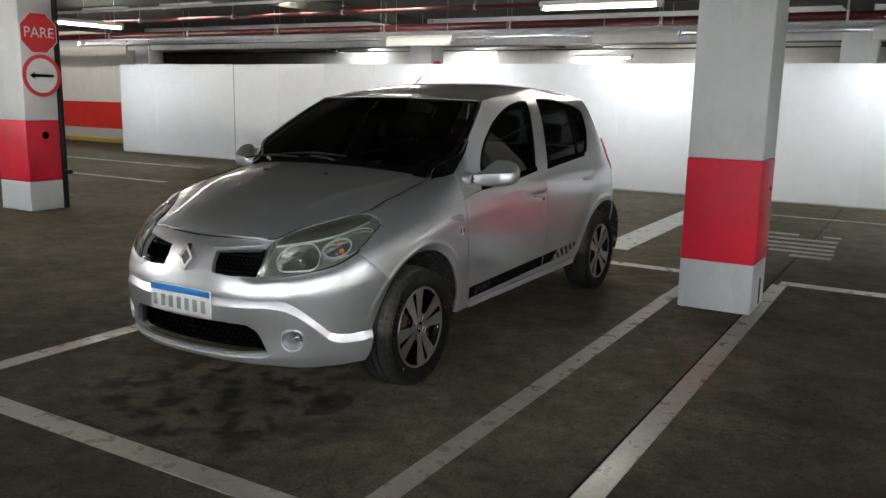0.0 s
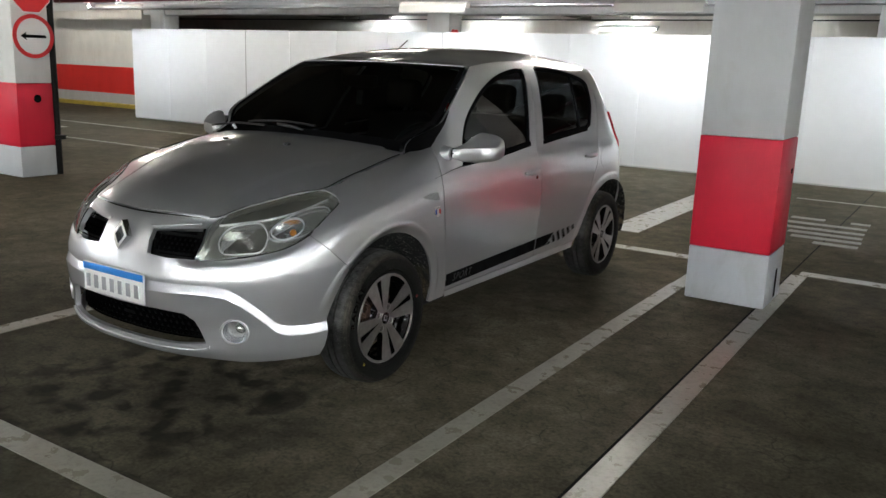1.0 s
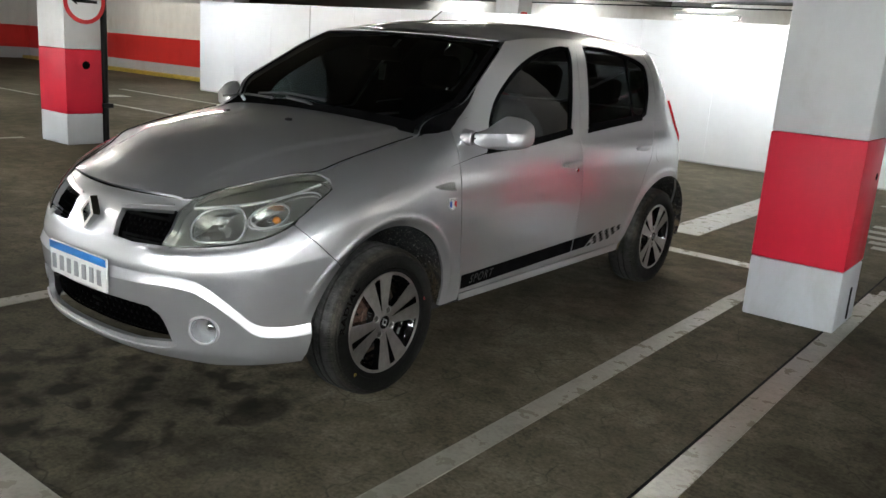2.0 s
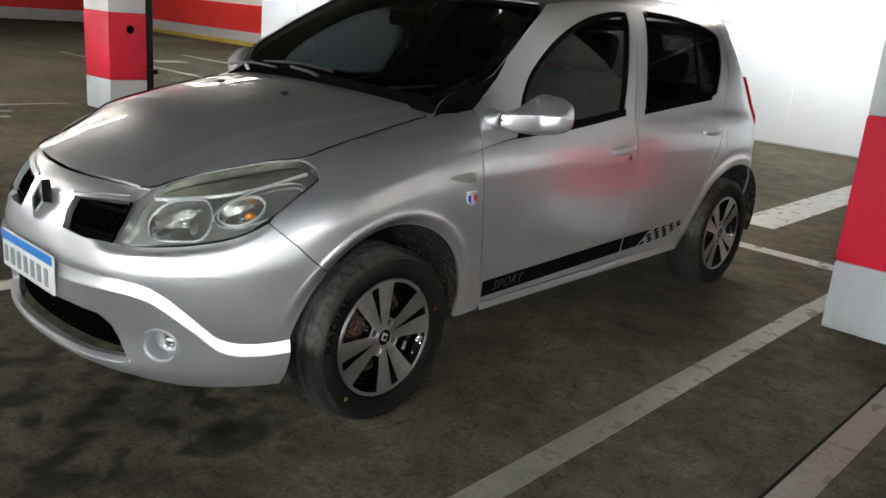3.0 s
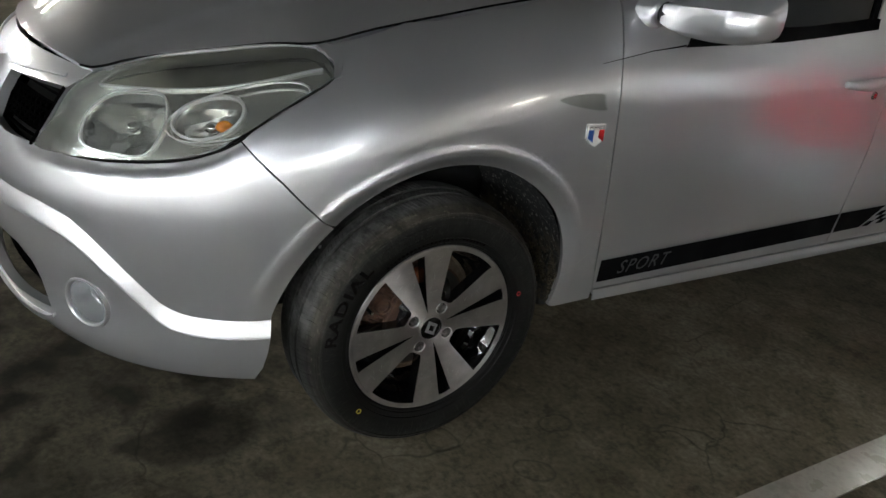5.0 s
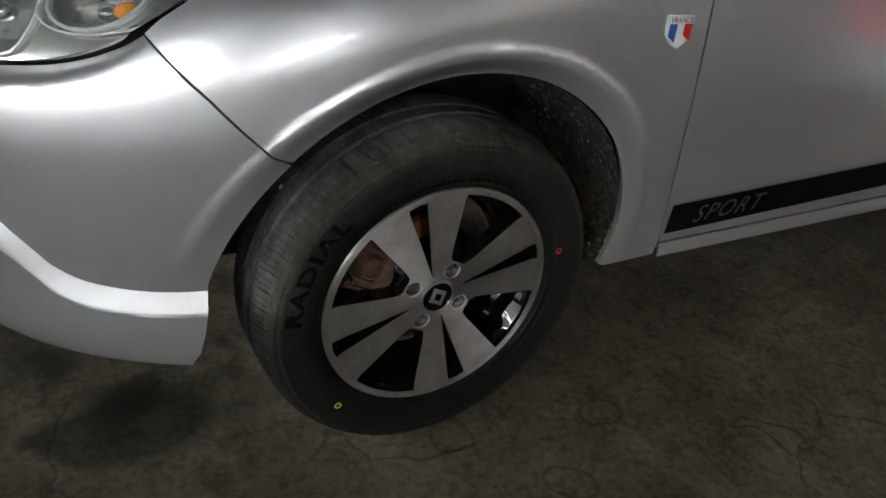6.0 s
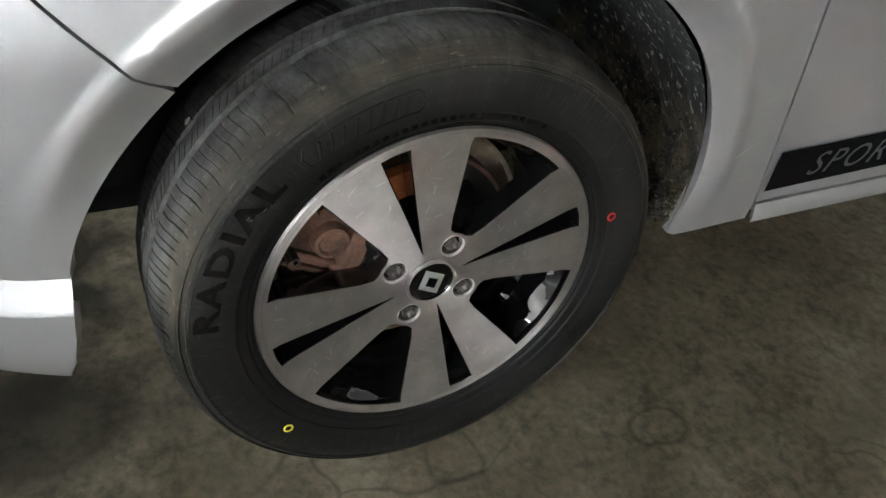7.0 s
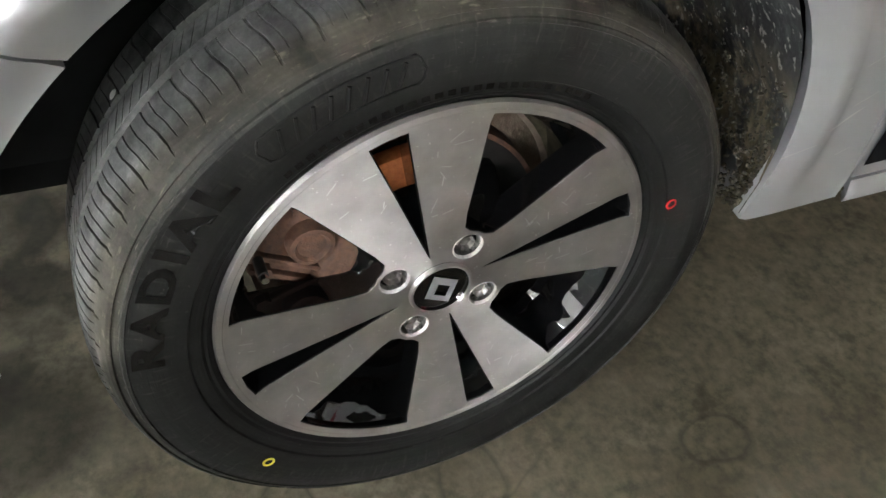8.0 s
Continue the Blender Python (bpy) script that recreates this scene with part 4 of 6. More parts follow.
LAMP_POINTS = [(-0.73, 0.648), (-0.61, 0.662), (-0.50, 0.682), (-0.42, 0.702), (-0.36, 0.73), (-0.31, 0.77), (-0.25, 0.83), (-0.212, 0.868), (-0.228, 0.890),
        (-0.285, 0.911), (-0.385, 0.899), (-0.49, 0.870), (-0.575, 0.842), (-0.65, 0.806), (-0.69, 0.765), (-0.705, 0.71)]
LAMP = curve_through(LAMP_POINTS, 3, True)
LOWER_GRILLE = [(-1.0, 0.435), (-0.86, 0.437), (-0.76, 0.432), (-0.725, 0.405), (-0.685, 0.305), (-0.80, 0.290), (-1.0, 0.288)]
FOG = (-0.585, 0.362)
FRONT_GLASS = [(0.640, 0.985), (0.672, 1.095), (0.768, 1.198), (0.98, 1.320), (1.22, 1.402), (1.46, 1.443), (1.575, 1.446), (1.588, 1.425), (1.49, 1.22), (1.385, 1.012), (1.0, 0.985)]
FRONT_GLASS = tight(FRONT_GLASS, (0, 9))
REAR_GLASS = [(1.572, 1.032), (1.66, 1.24), (1.748, 1.452), (1.80, 1.462), (2.05, 1.452), (2.30, 1.422), (2.44, 1.385), (2.468, 1.34), (2.43, 1.22), (2.33, 1.09), (2.27, 1.072)]
REAR_GLASS = tight(REAR_GLASS, (0, 2, 10))
RAIL = [(0.98, 1.445), (1.2, 1.468), (1.5, 1.484), (2.0, 1.488), (2.4, 1.474), (2.7, 1.444), (2.84, 1.425)]
PILLAR_LINE = [(0.30, 1.035), (0.46, 1.135), (0.62, 1.235), (0.80, 1.345), (0.98, 1.445)]
DOOR_FRONT = [(0.447, 1.09), (0.400, 0.925), (0.408, 0.72), (0.438, 0.52), (0.470, 0.337)]
DOOR_TOP = [(0.54, 1.115), (0.62, 1.150), (0.73, 1.228), (0.955, 1.350), (1.21, 1.430), (1.48, 1.468), (1.66, 1.472)]
DOOR_GAP = [(1.462, 0.342), (1.462, 0.98), (1.562, 1.24), (1.66, 1.472)]
REAR_EDGE = [(2.05, 0.345), (2.10, 0.445), (2.145, 0.55), (2.235, 0.75), (2.29, 0.83), (2.345, 0.94), (2.41, 1.05), (2.50, 1.20), (2.53, 1.33), (2.50, 1.412)]
REAR_TOP = [(2.36, 1.448), (2.0, 1.474), (1.66, 1.472)]
HOOD_MID_Y = [-0.76, -0.715, -0.68, -0.62, -0.55, -0.40, -0.20, 0.0, 0.30, 0.40]
HOOD_MID_Z = [0.755, 0.800, 0.828, 0.862, 0.893, 0.947, 1.003, 1.040, 1.072, 1.078]
HOOD_DROP_Y = [-0.75, -0.55, -0.44, -0.26, 0.0, 0.30]
HOOD_DROP = [0.145, 0.140, 0.120, 0.078, 0.063, 0.040]


def hood_place(x, y):
    def at(a, b):
        z = pchip(b, HOOD_MID_Y, HOOD_MID_Z) - pchip(b, HOOD_DROP_Y, HOOD_DROP) * (abs(a) / 0.655) ** 2.2
        ridge = 0.36 + 0.20 * smooth(-0.6, 0.3, b)
        return Vector((a, b, z + 0.008 * (1 - smooth(ridge - 0.022, ridge + 0.022, abs(a)))))
    e = 0.004
    n = (at(x + e, y) - at(x - e, y)).cross(at(x, y + e) - at(x, y - e)).normalized()
    return at(x, y), n


def bowed(mid, rim, power):
    """A surface across the car between a middle line and a side line, both by v; u runs from -1 to 1."""
    def place(u, v):
        def at(a, b):
            m, r = mid(b), rim(b)
            k = abs(a) ** power
            return Vector((r.x * a, m.y + (r.y - m.y) * k, m.z + (r.z - m.z) * k))
        e = 0.004
        n = (at(u + e, v) - at(u - e, v)).cross(at(u, v + e) - at(u, v - e)).normalized()
        return at(u, v), (n if n.z > 0 else -n)
    return place


def pillar_point(v):
    y = 0.30 + 0.68 * v
    z = float(np.interp(y, [p[0] for p in PILLAR_LINE], [p[1] for p in PILLAR_LINE]))
    return Vector((half_width(y, z) - 0.012, y, z))


def rail_point(v):
    y = 0.98 + 1.86 * v
    z = pchip(y, [p[0] for p in RAIL], [p[1] for p in RAIL])
    return Vector((half_width(y, z), y, z))


def glass_mid(v):
    return Vector((0, 0.235 + 0.655 * v, 1.062 + 0.425 * v - 0.03 * v * v))


def roof_mid(v):
    y0 = 0.89
    y = y0 + (2.90 - y0) * v
    return Vector((0, y, pchip(y, [0.89, 1.15, 1.5, 2.0, 2.4, 2.7, 2.9], [1.470, 1.520, 1.552, 1.563, 1.550, 1.518, 1.482])))


shield_place, roof_place = bowed(glass_mid, pillar_point, 2.2), bowed(roof_mid, rail_point, 2.6)


def grid(name, place, u0, u1, v0, v1, nu, nv, mat, lift=0.0):
    pos, nor, faces = [], [], []
    for j in range(nv + 1):
        for i in range(nu + 1):
            p, n = place(u0 + (u1 - u0) * i / nu, v0 + (v1 - v0) * j / nv)
            pos.append(p + n * lift)
            nor.append(n)
    for j in range(nv):
        for i in range(nu):
            a = j * (nu + 1) + i
            faces.append((a, a + 1, a + nu + 2, a + nu + 1))
    t = faces[0]
    if (pos[t[1]] - pos[t[0]]).cross(pos[t[2]] - pos[t[1]]).dot(nor[t[0]]) < 0:
        faces = [f[::-1] for f in faces]
    return mesh_of(name, pos, faces, mat, True, nor)


def mirrored(me):
    """A half and its mirror image in one."""
    n = len(me.vertices)
    pos = [v.co.copy() for v in me.vertices]
    nor = [Vector((0, 0, 0))] * n
    for l in me.loops:
        nor[l.vertex_index] = me.corner_normals[l.index].vector.copy()
    faces = [tuple(p.vertices) for p in me.polygons]
    pos += [Vector((-p.x, p.y, p.z)) for p in pos]
    nor = nor + [Vector((-p.x, p.y, p.z)) for p in nor]
    return mesh_of(me.name, pos, faces + [tuple(i + n for i in f[::-1]) for f in faces], me.materials[0], True, nor)


def lifted(d):
    return lambda s, z: skin(s, z, d)


def hood_outline():
    left = [(0.0, 0.30), (0.40, 0.305), (0.660, 0.31), (0.657, 0.15), (0.657, 0.0), (0.652, -0.14), (0.643, -0.256), (0.575, -0.335), (0.498, -0.444), (0.436, -0.55),
            (0.398, -0.634), (0.30, -0.676), (0.15, -0.706), (0.0, -0.715)]
    smooth_left = curve_through(left[2:], 3)
    return [(0.0, 0.30), (0.40, 0.305)] + smooth_left


def ring_mesh(name, outer, inner, place, mat, step=0.03, edge=0.0, mirror=0):
    return sheet(name, outer, [inner], place, mat, step, edge, mirror, rim_step=0.015)


def window(car, name, outline, mirror, body, divider=None):
    glass_line = curve_through(sides(outline), 4, True)
    pane = part(name, sheet(name, shrink(glass_line, 0.003), [], lifted(-0.010), GLASS, 0.05, 0.0, mirror), car, "dark tinted glass pane")
    part("window_seal", ring_mesh("window_seal", shrink(glass_line, -0.001), shrink(glass_line, 0.022), lifted(-0.004), SEAL, 0.02, 0.006, mirror), pane, "black rubber seal")
    if divider:
        (y0, z0), (y1, z1) = divider
        w = 0.013
        part("window_bar", sheet("window_bar", [side(y0 - w, z0), side(y0 + w, z0), side(y1 + w, z1), side(y1 - w, z1)], [], lifted(-0.003), SEAL, 0.03, 0.006, mirror), pane, "black upright bar")
    return glass_line


def wall_strip(name, poly, d0, d1, mat, mirror):
    """A band that follows an outline from one depth to another."""
    ring = resample(poly, 0.02)
    n = len(ring)
    pos = [skin(s, z, d)[0] for d in (d0, d1) for s, z in ring]
    faces = [(i, (i + 1) % n, n + (i + 1) % n, n + i) for i in range(n)]
    if mirror:
        pos = [Vector((-p.x, p.y, p.z)) for p in pos]
    return mesh_of(name, pos, faces, mat, True)


def headlamp(car, mirror):
    body = part("headlamp", sheet("headlamp", shrink(LAMP, 0.003), [], lifted(-0.001), LENS, 0.02, 0.010, mirror), car, "clear slightly hazed headlamp lens")
    sgn = -1 if mirror else 1
    # the bowl behind the lens: a grey bezel with two openings
    low = [(-0.635, 0.685), (-0.56, 0.688), (-0.50, 0.700), (-0.478, 0.755), (-0.495, 0.800), (-0.53, 0.812), (-0.61, 0.792), (-0.65, 0.75), (-0.655, 0.71)]
    park = [(-0.405 + 0.060 * math.cos(a * math.pi / 10), 0.787 + 0.040 * math.sin(a * math.pi / 10) + 0.012 * math.cos(a * math.pi / 10)) for a in range(20)]
    part("lamp_bezel", sheet("lamp_bezel", shrink(LAMP, 0.006), [curve_through(low, 3, True), park], lifted(-0.035), LAMP_HOUSING, 0.02, 0.03, mirror), body, "grey silvered lamp bezel")
    part("lamp_wall", wall_strip("lamp_wall", shrink(LAMP, 0.004), -0.002, -0.040, LAMP_HOUSING, mirror), body, "grey inner wall of the lamp")
    part("bezel_ring", ring_mesh("bezel_ring", shrink(park, -0.0028), shrink(park, 0.0015), lifted(-0.024), LAMP_EDGE, 0.015, 0.008, mirror), body, "chrome ring")
    big = [(-0.36 + 0.115 * math.cos(a * math.pi / 12), 0.803 + 0.052 * math.sin(a * math.pi / 12) + 0.040 * math.cos(a * math.pi / 12)) for a in range(24)]
    part("bezel_ring", ring_mesh("bezel_ring", big, shrink(big, 0.0022), lifted(-0.022), LAMP_EDGE, 0.015, 0.004, mirror), body, "chrome ring")
    part("bezel_ridge", ring_mesh("bezel_ridge", shrink(curve_through(low, 3, True), -0.0015), shrink(curve_through(low, 3, True), 0.0018), lifted(-0.028), LAMP_EDGE, 0.015, 0.006, mirror), body, "chrome edge")
    top = curve_through([(-0.665, 0.795), (-0.60, 0.806), (-0.50, 0.823), (-0.40, 0.848), (-0.30, 0.886), (-0.262, 0.896)], 3)
    part("bezel_ridge", sheet("bezel_ridge", top + [(a, b + 0.0022) for a, b in top[::-1]], [], lifted(-0.029), LAMP_EDGE, 0.02, 0.008, mirror), body, "chrome edge")

    brow = top + [(-0.236, 0.888), (-0.287, 0.9065), (-0.385, 0.8945), (-0.49, 0.8655), (-0.575, 0.8375), (-0.648, 0.8015)]
    part("lamp_brow", sheet("lamp_brow", brow, [], lifted(-0.0325), BROW, 0.02, 0.001, mirror), body, "dark olive upper panel of the lamp")

    def deep(c0, depth, rad):
        def place(s, z):
            p, n = skin(s, z, -0.04)
            d = min(1.0, math.hypot((s - c0[0]) * 1.2, z - c0[1]) / rad)
            return p + Vector((-0.25, 0.85, 0.0)) * depth * (1 - d * d), (n * 1.0 + Vector((0.6 * (c0[0] - s) * -4, -0.3, (c0[1] - z) * 9))).normalized()
        return place
    part("reflector", sheet("reflector", shrink(curve_through(low, 3, True), -0.008), [], deep((-0.565, 0.75), 0.07, 0.10), REFLECTOR, 0.012, 0.0, mirror), body, "mirrored reflector bowl")
    part("reflector", sheet("reflector", shrink(park, -0.008), [], deep((-0.405, 0.787), 0.05, 0.07), REFLECTOR, 0.012, 0.0, mirror), body, "mirrored reflector bowl")
    for c, r, mat, nm in (((-0.385, 0.789), 0.012, AMBER, "amber_bulb"), ((-0.405, 0.783), 0.012, CHROME, "bulb_holder"), ((-0.56, 0.752), 0.014, CHROME, "bulb_cap")):
        p, n = skin(c[0], c[1], -0.06)
        bm = bmesh.new()
        bmesh.ops.create_uvsphere(bm, u_segments=14, v_segments=10, radius=r)
        bmesh.ops.scale(bm, vec=(1, 1.3, 1), verts=bm.verts)
        part(nm, from_bm(nm, bm, mat, True, 60), body, m=pose(p.x * sgn, p.y, p.z))
    # the lens edge catches light here; a pale strip draws that glint
    edge = LAMP[25:38]
    part("lens_glint", sheet("lens_glint", edge + [(a + 0.0008, b - 0.0030) for a, b in edge[::-1]], [], lifted(0.0015), LAMP_EDGE, 0.012, 0.002, mirror), body, "pale strip standing for the glint on the lens edge")
    # slim body-coloured tip between lamp and hood
    tip = [(-0.200, 0.872), (-0.212, 0.8695), (-0.229, 0.8925), (-0.287, 0.914), (-0.275, 0.921), (-0.215, 0.904)]
    part("lamp_tip", sheet("lamp_tip", tip, [], lifted(0.003), PAINT, 0.02, 0.01, mirror), body)


MIRROR_W = [0.0, 0.12, 0.25, 0.42, 0.60, 0.76, 0.87, 0.94, 0.98, 1.0]
MIRROR_FRONT = [0.478, 0.484, 0.490, 0.500, 0.512, 0.526, 0.540, 0.556, 0.576, 0.600]
MIRROR_BACK = [0.535, 0.570, 0.592, 0.606, 0.614, 0.620, 0.624, 0.627, 0.628, 0.628]
MIRROR_FOOT = [1.008, 0.996, 0.990, 0.990, 0.993, 0.997, 1.003, 1.010, 1.020, 1.036]
MIRROR_LOW = [1.014, 1.006, 1.004, 1.007, 1.011, 1.015, 1.020, 1.026, 1.036, 1.046]
MIRROR_HIGH = [1.050, 1.053, 1.056, 1.060, 1.063, 1.066, 1.067, 1.066, 1.064, 1.058]
MIRROR_TOP = [1.062, 1.078, 1.108, 1.132, 1.131, 1.126, 1.118, 1.108, 1.094, 1.074]


def mirror_ring(w, sgn):
    """The mirror shell's section at a place along its width: flat front band, roof sloping back, open rear."""
    f, b, foot, lo, hi, top = (pchip(w, MIRROR_W, c) for c in (MIRROR_FRONT, MIRROR_BACK, MIRROR_FOOT, MIRROR_LOW, MIRROR_HIGH, MIRROR_TOP))
    d, h = b - f, top - hi
    pts = [(b, foot + 0.008), (b - 0.3 * d, foot + 0.001), (b - 0.6 * d, foot), (f + 0.12 * d, foot + 0.004), (f + 0.02 * d, lo - 0.003), (f, lo), (f, hi), (f + 0.03 * d, hi + 0.003), (f + 0.16 * d, hi + 0.22 * h),
           (f + 0.34 * d, hi + 0.52 * h), (f + 0.55 * d, hi + 0.80 * h), (f + 0.75 * d, hi + 0.95 * h), (f + 0.90 * d, top), (b, top - 0.004)]
    return [Vector(((0.826 + 0.206 * w) * sgn, y, z)) for y, z in pts]


def mirror_housing(car, sgn):
    """Door mirror: a round foot, an arm, a shell with a flat bright front band, and the glass."""
    ws = [0, 0.05, 0.1, 0.16, 0.22, 0.28, 0.34, 0.40, 0.46, 0.53, 0.60, 0.67, 0.74, 0.80, 0.85, 0.89, 0.92, 0.945, 0.965, 0.98, 0.992, 1.0]
    rings = [mirror_ring(w, sgn) for w in ws]
    k = len(rings[0])
    bm = bmesh.new()
    vs = [[bm.verts.new(p) for p in r] for r in rings]
    for a, b in zip(vs, vs[1:]):
        for i in range(k):
            bm.faces.new([a[i], a[(i + 1) % k], b[(i + 1) % k], b[i]])
    bm.faces.new(vs[0])
    bm.faces.new(vs[-1])
    bmesh.ops.recalc_face_normals(bm, faces=bm.faces)
    ob = part("door_mirror", from_bm("door_mirror", bm, PAINT, True, 42), car, "silver door mirror housing")
    part("mirror_arm", tube("mirror_arm", [(0.800 * sgn, 0.500, 1.030), (0.822 * sgn, 0.503, 1.031), (0.836 * sgn, 0.508, 1.031)], 0.026, BLACK, 20), ob, "dark neck of the mirror")
    part("mirror_foot", revolve("mirror_foot", [(0.0, 0.020), (0.026, 0.020), (0.0305, 0.017), (0.033, 0.010), (0.034, -0.012), (0.037, -0.03)], PAINT, 28), ob, "round silver foot", pose(0.796 * sgn, 0.492, 1.029, 0, 0, 0 if sgn > 0 else 180))
    part("mirror_glass", box("mirror_glass", (-0.080, -0.003, -0.048), (0.080, 0.003, 0.048), CHROME, 0.003), ob, "mirror glass", pose(0.935 * sgn, 0.616, 1.058, 0, 0, 8 * sgn))


def door_handle(door, y, z, mirror):
    sgn = -1 if mirror else 1
    x = half_width(y, z)
    bm = bmesh.new()
    n = 14
    verts = []
    for i in range(n + 1):
        t = i / n
        yy = y - 0.085 + 0.17 * t
        bow = math.sin(math.pi * t)
        h = 0.010 + 0.008 * bow
        for k in range(8):
            a = 2 * math.pi * k / 8
            verts.append(((x + 0.008 + 0.026 * bow ** 0.6 + 0.008 * math.cos(a)) * sgn, yy, z + 0.012 * t + h * math.sin(a)))
    vs = [bm.verts.new(v) for v in verts]
    for i in range(n):
        for k in range(8):
            j = (k + 1) % 8
            bm.faces.new([vs[i * 8 + k], vs[i * 8 + j], vs[(i + 1) * 8 + j], vs[(i + 1) * 8 + k]])
    bm.faces.new(vs[:8])
    bm.faces.new(vs[-8:])
    bmesh.ops.recalc_face_normals(bm, faces=bm.faces)
    handle = part("door_handle", from_bm("door_handle", bm, SATIN, True, 50), door, "silver pull handle")
    cup = [side(y + 0.062 * math.cos(a * math.pi / 10), z - 0.014 + 0.034 * math.sin(a * math.pi / 10)) for a in range(20)]

    def bowl(s, zz):
        p, nrm = skin(s, zz, 0.001)
        d = min(1.0, math.hypot((s + NOSE_Y - y) / 0.062, (zz - z + 0.014) / 0.034))
        return p + Vector((-0.0 * d, 0, 0)), (nrm + Vector((0, (s + NOSE_Y - y) * -1.5, (zz - z + 0.014) * -2.5))).normalized()
    part("handle_cup", sheet("handle_cup", cup, [], bowl, PAINT, 0.012, 0.0, mirror), handle, "hollow behind the handle")
    if y < 1.5:
        lock = revolve("key_lock", [(0.0, 0.004), (0.007, 0.004), (0.009, 0.002), (0.0105, 0.0035), (0.0125, 0.0)], CHROME, 20)
        spot, _ = skin(y + 0.070 - NOSE_Y, z - 0.034, 0.001)
        part("key_lock", lock, handle, "small round key lock", pose(spot.x * sgn, spot.y, spot.z, 0, 0, 180 if mirror else 0))


def stripe(car, mirror):
    place = lifted(0.0022)
    band = sides([(0.474, 0.3585), (1.458, 0.382), (1.458, 0.4515), (0.469, 0.4245)])
    ob = part("side_stripe", sheet("side_stripe", band, [], place, STRIPE, 0.04, 0.0, mirror), car, "black vinyl stripe along the door's foot")
    rear = sides([(1.468, 0.3825), (1.61, 0.386), (1.71, 0.4565), (1.468, 0.452)])
    part("side_stripe", sheet("side_stripe", rear, [], place, STRIPE, 0.04, 0.0, mirror), car, "black vinyl stripe running out into checks")
    for col in range(9):
        for row in range(4):
            if (col + row) % 2 == 0 and not (col == 8 and row == 0):
                w, h = 0.037, 0.0172
                y0, z0 = 1.624 + col * w + row * 0.0255, 0.3862 + row * h + col * 0.0014
                part("check", sheet("check", sides([(y0, z0), (y0 + w, z0), (y0 + w + 0.0245, z0 + h * 0.97), (y0 + 0.0245, z0 + h * 0.97)]), [], place, STRIPE, 0.05, 0.0, mirror), ob)
    sgn = -1 if mirror else 1

    def word(u, v):
        if mirror:
            u = -u
        p, n = skin(*side(0.625 + u, 0.3945 + v + 0.026 * u), 0.0035)
        return Vector((p.x * sgn, p.y, p.z))
    part("stripe_word", lettering("stripe_word", "SPORT", 0.055, STRIPE_TEXT, word, 1.15, 0.25), ob, "grey slanted capital letters")


def badge(car):
    shape = [(0.313, 0.789), (0.365, 0.788), (0.366, 0.759), (0.355, 0.745), (0.342, 0.737), (0.327, 0.744), (0.314, 0.759)]
    ob = part("fender_badge", sheet("fender_badge", sides(shape), [], lifted(0.004), WHITE, 0.01, 0.004), car, "small shield badge in blue, white and red")
    for (a, b), mat in (((0.317, 0.3315), BLUE), ((0.3475, 0.3625), RED_ENAMEL)):
        lo = 0.751 if a < 0.33 else 0.7525
        part("badge_bar", sheet("badge_bar", sides([(a, lo + 0.006), (b, lo - 0.004), (b, 0.776), (a, 0.776)]), [], lifted(0.0062), mat, 0.01, 0.001), ob)

    def word(u, v):
        return skin(*side(0.3395 + u, 0.7815 + v), 0.0064)[0]
    part("badge_word", lettering("badge_word", "FRANCE", 0.012, SIGN_BLACK, word, 1.0), ob, "tiny dark capital letters")


def fender_lamp(car, mirror):
    shape = curve_through(sides([(0.226, 0.845), (0.285, 0.855), (0.346, 0.856), (0.354, 0.838), (0.357, 0.817), (0.29, 0.825), (0.245, 0.834)]), 3, True)
    ob = part("side_repeater", sheet("side_repeater", shape, [], lifted(0.004), LENS, 0.01, 0.005, mirror), car, "clear side repeater lamp")
    part("repeater_base", sheet("repeater_base", shrink(shape, 0.002), [], lifted(0.0015), REPEATER, 0.012, 0.0, mirror), ob, "silvered base")


LAMP_FOOT_S = [-0.73, -0.61, -0.50, -0.42, -0.36, -0.325]
LAMP_FOOT_Z = [0.648, 0.662, 0.682, 0.702, 0.730, 0.752]


def bumper_place(s, z):
    """The bumper's skin, rolled inwards where it meets the foot of the headlamp."""
    def at(a, b):
        p, n = skin(max(-1.0, a), b)
        d = pchip(a, LAMP_FOOT_S, LAMP_FOOT_Z) - b
        k = max(0.0, 1 - max(0.0, d) / 0.030) if d > -0.02 else 0.0
        return p - n * (0.024 * k * k * smooth(-0.80, -0.73, a) * (1 - smooth(-0.36, -0.30, a)))
    e = 0.003
    n = (at(s + e, z) - at(s - e, z)).cross(at(s, z + e) - at(s, z - e)).normalized()
    return at(s, z), n


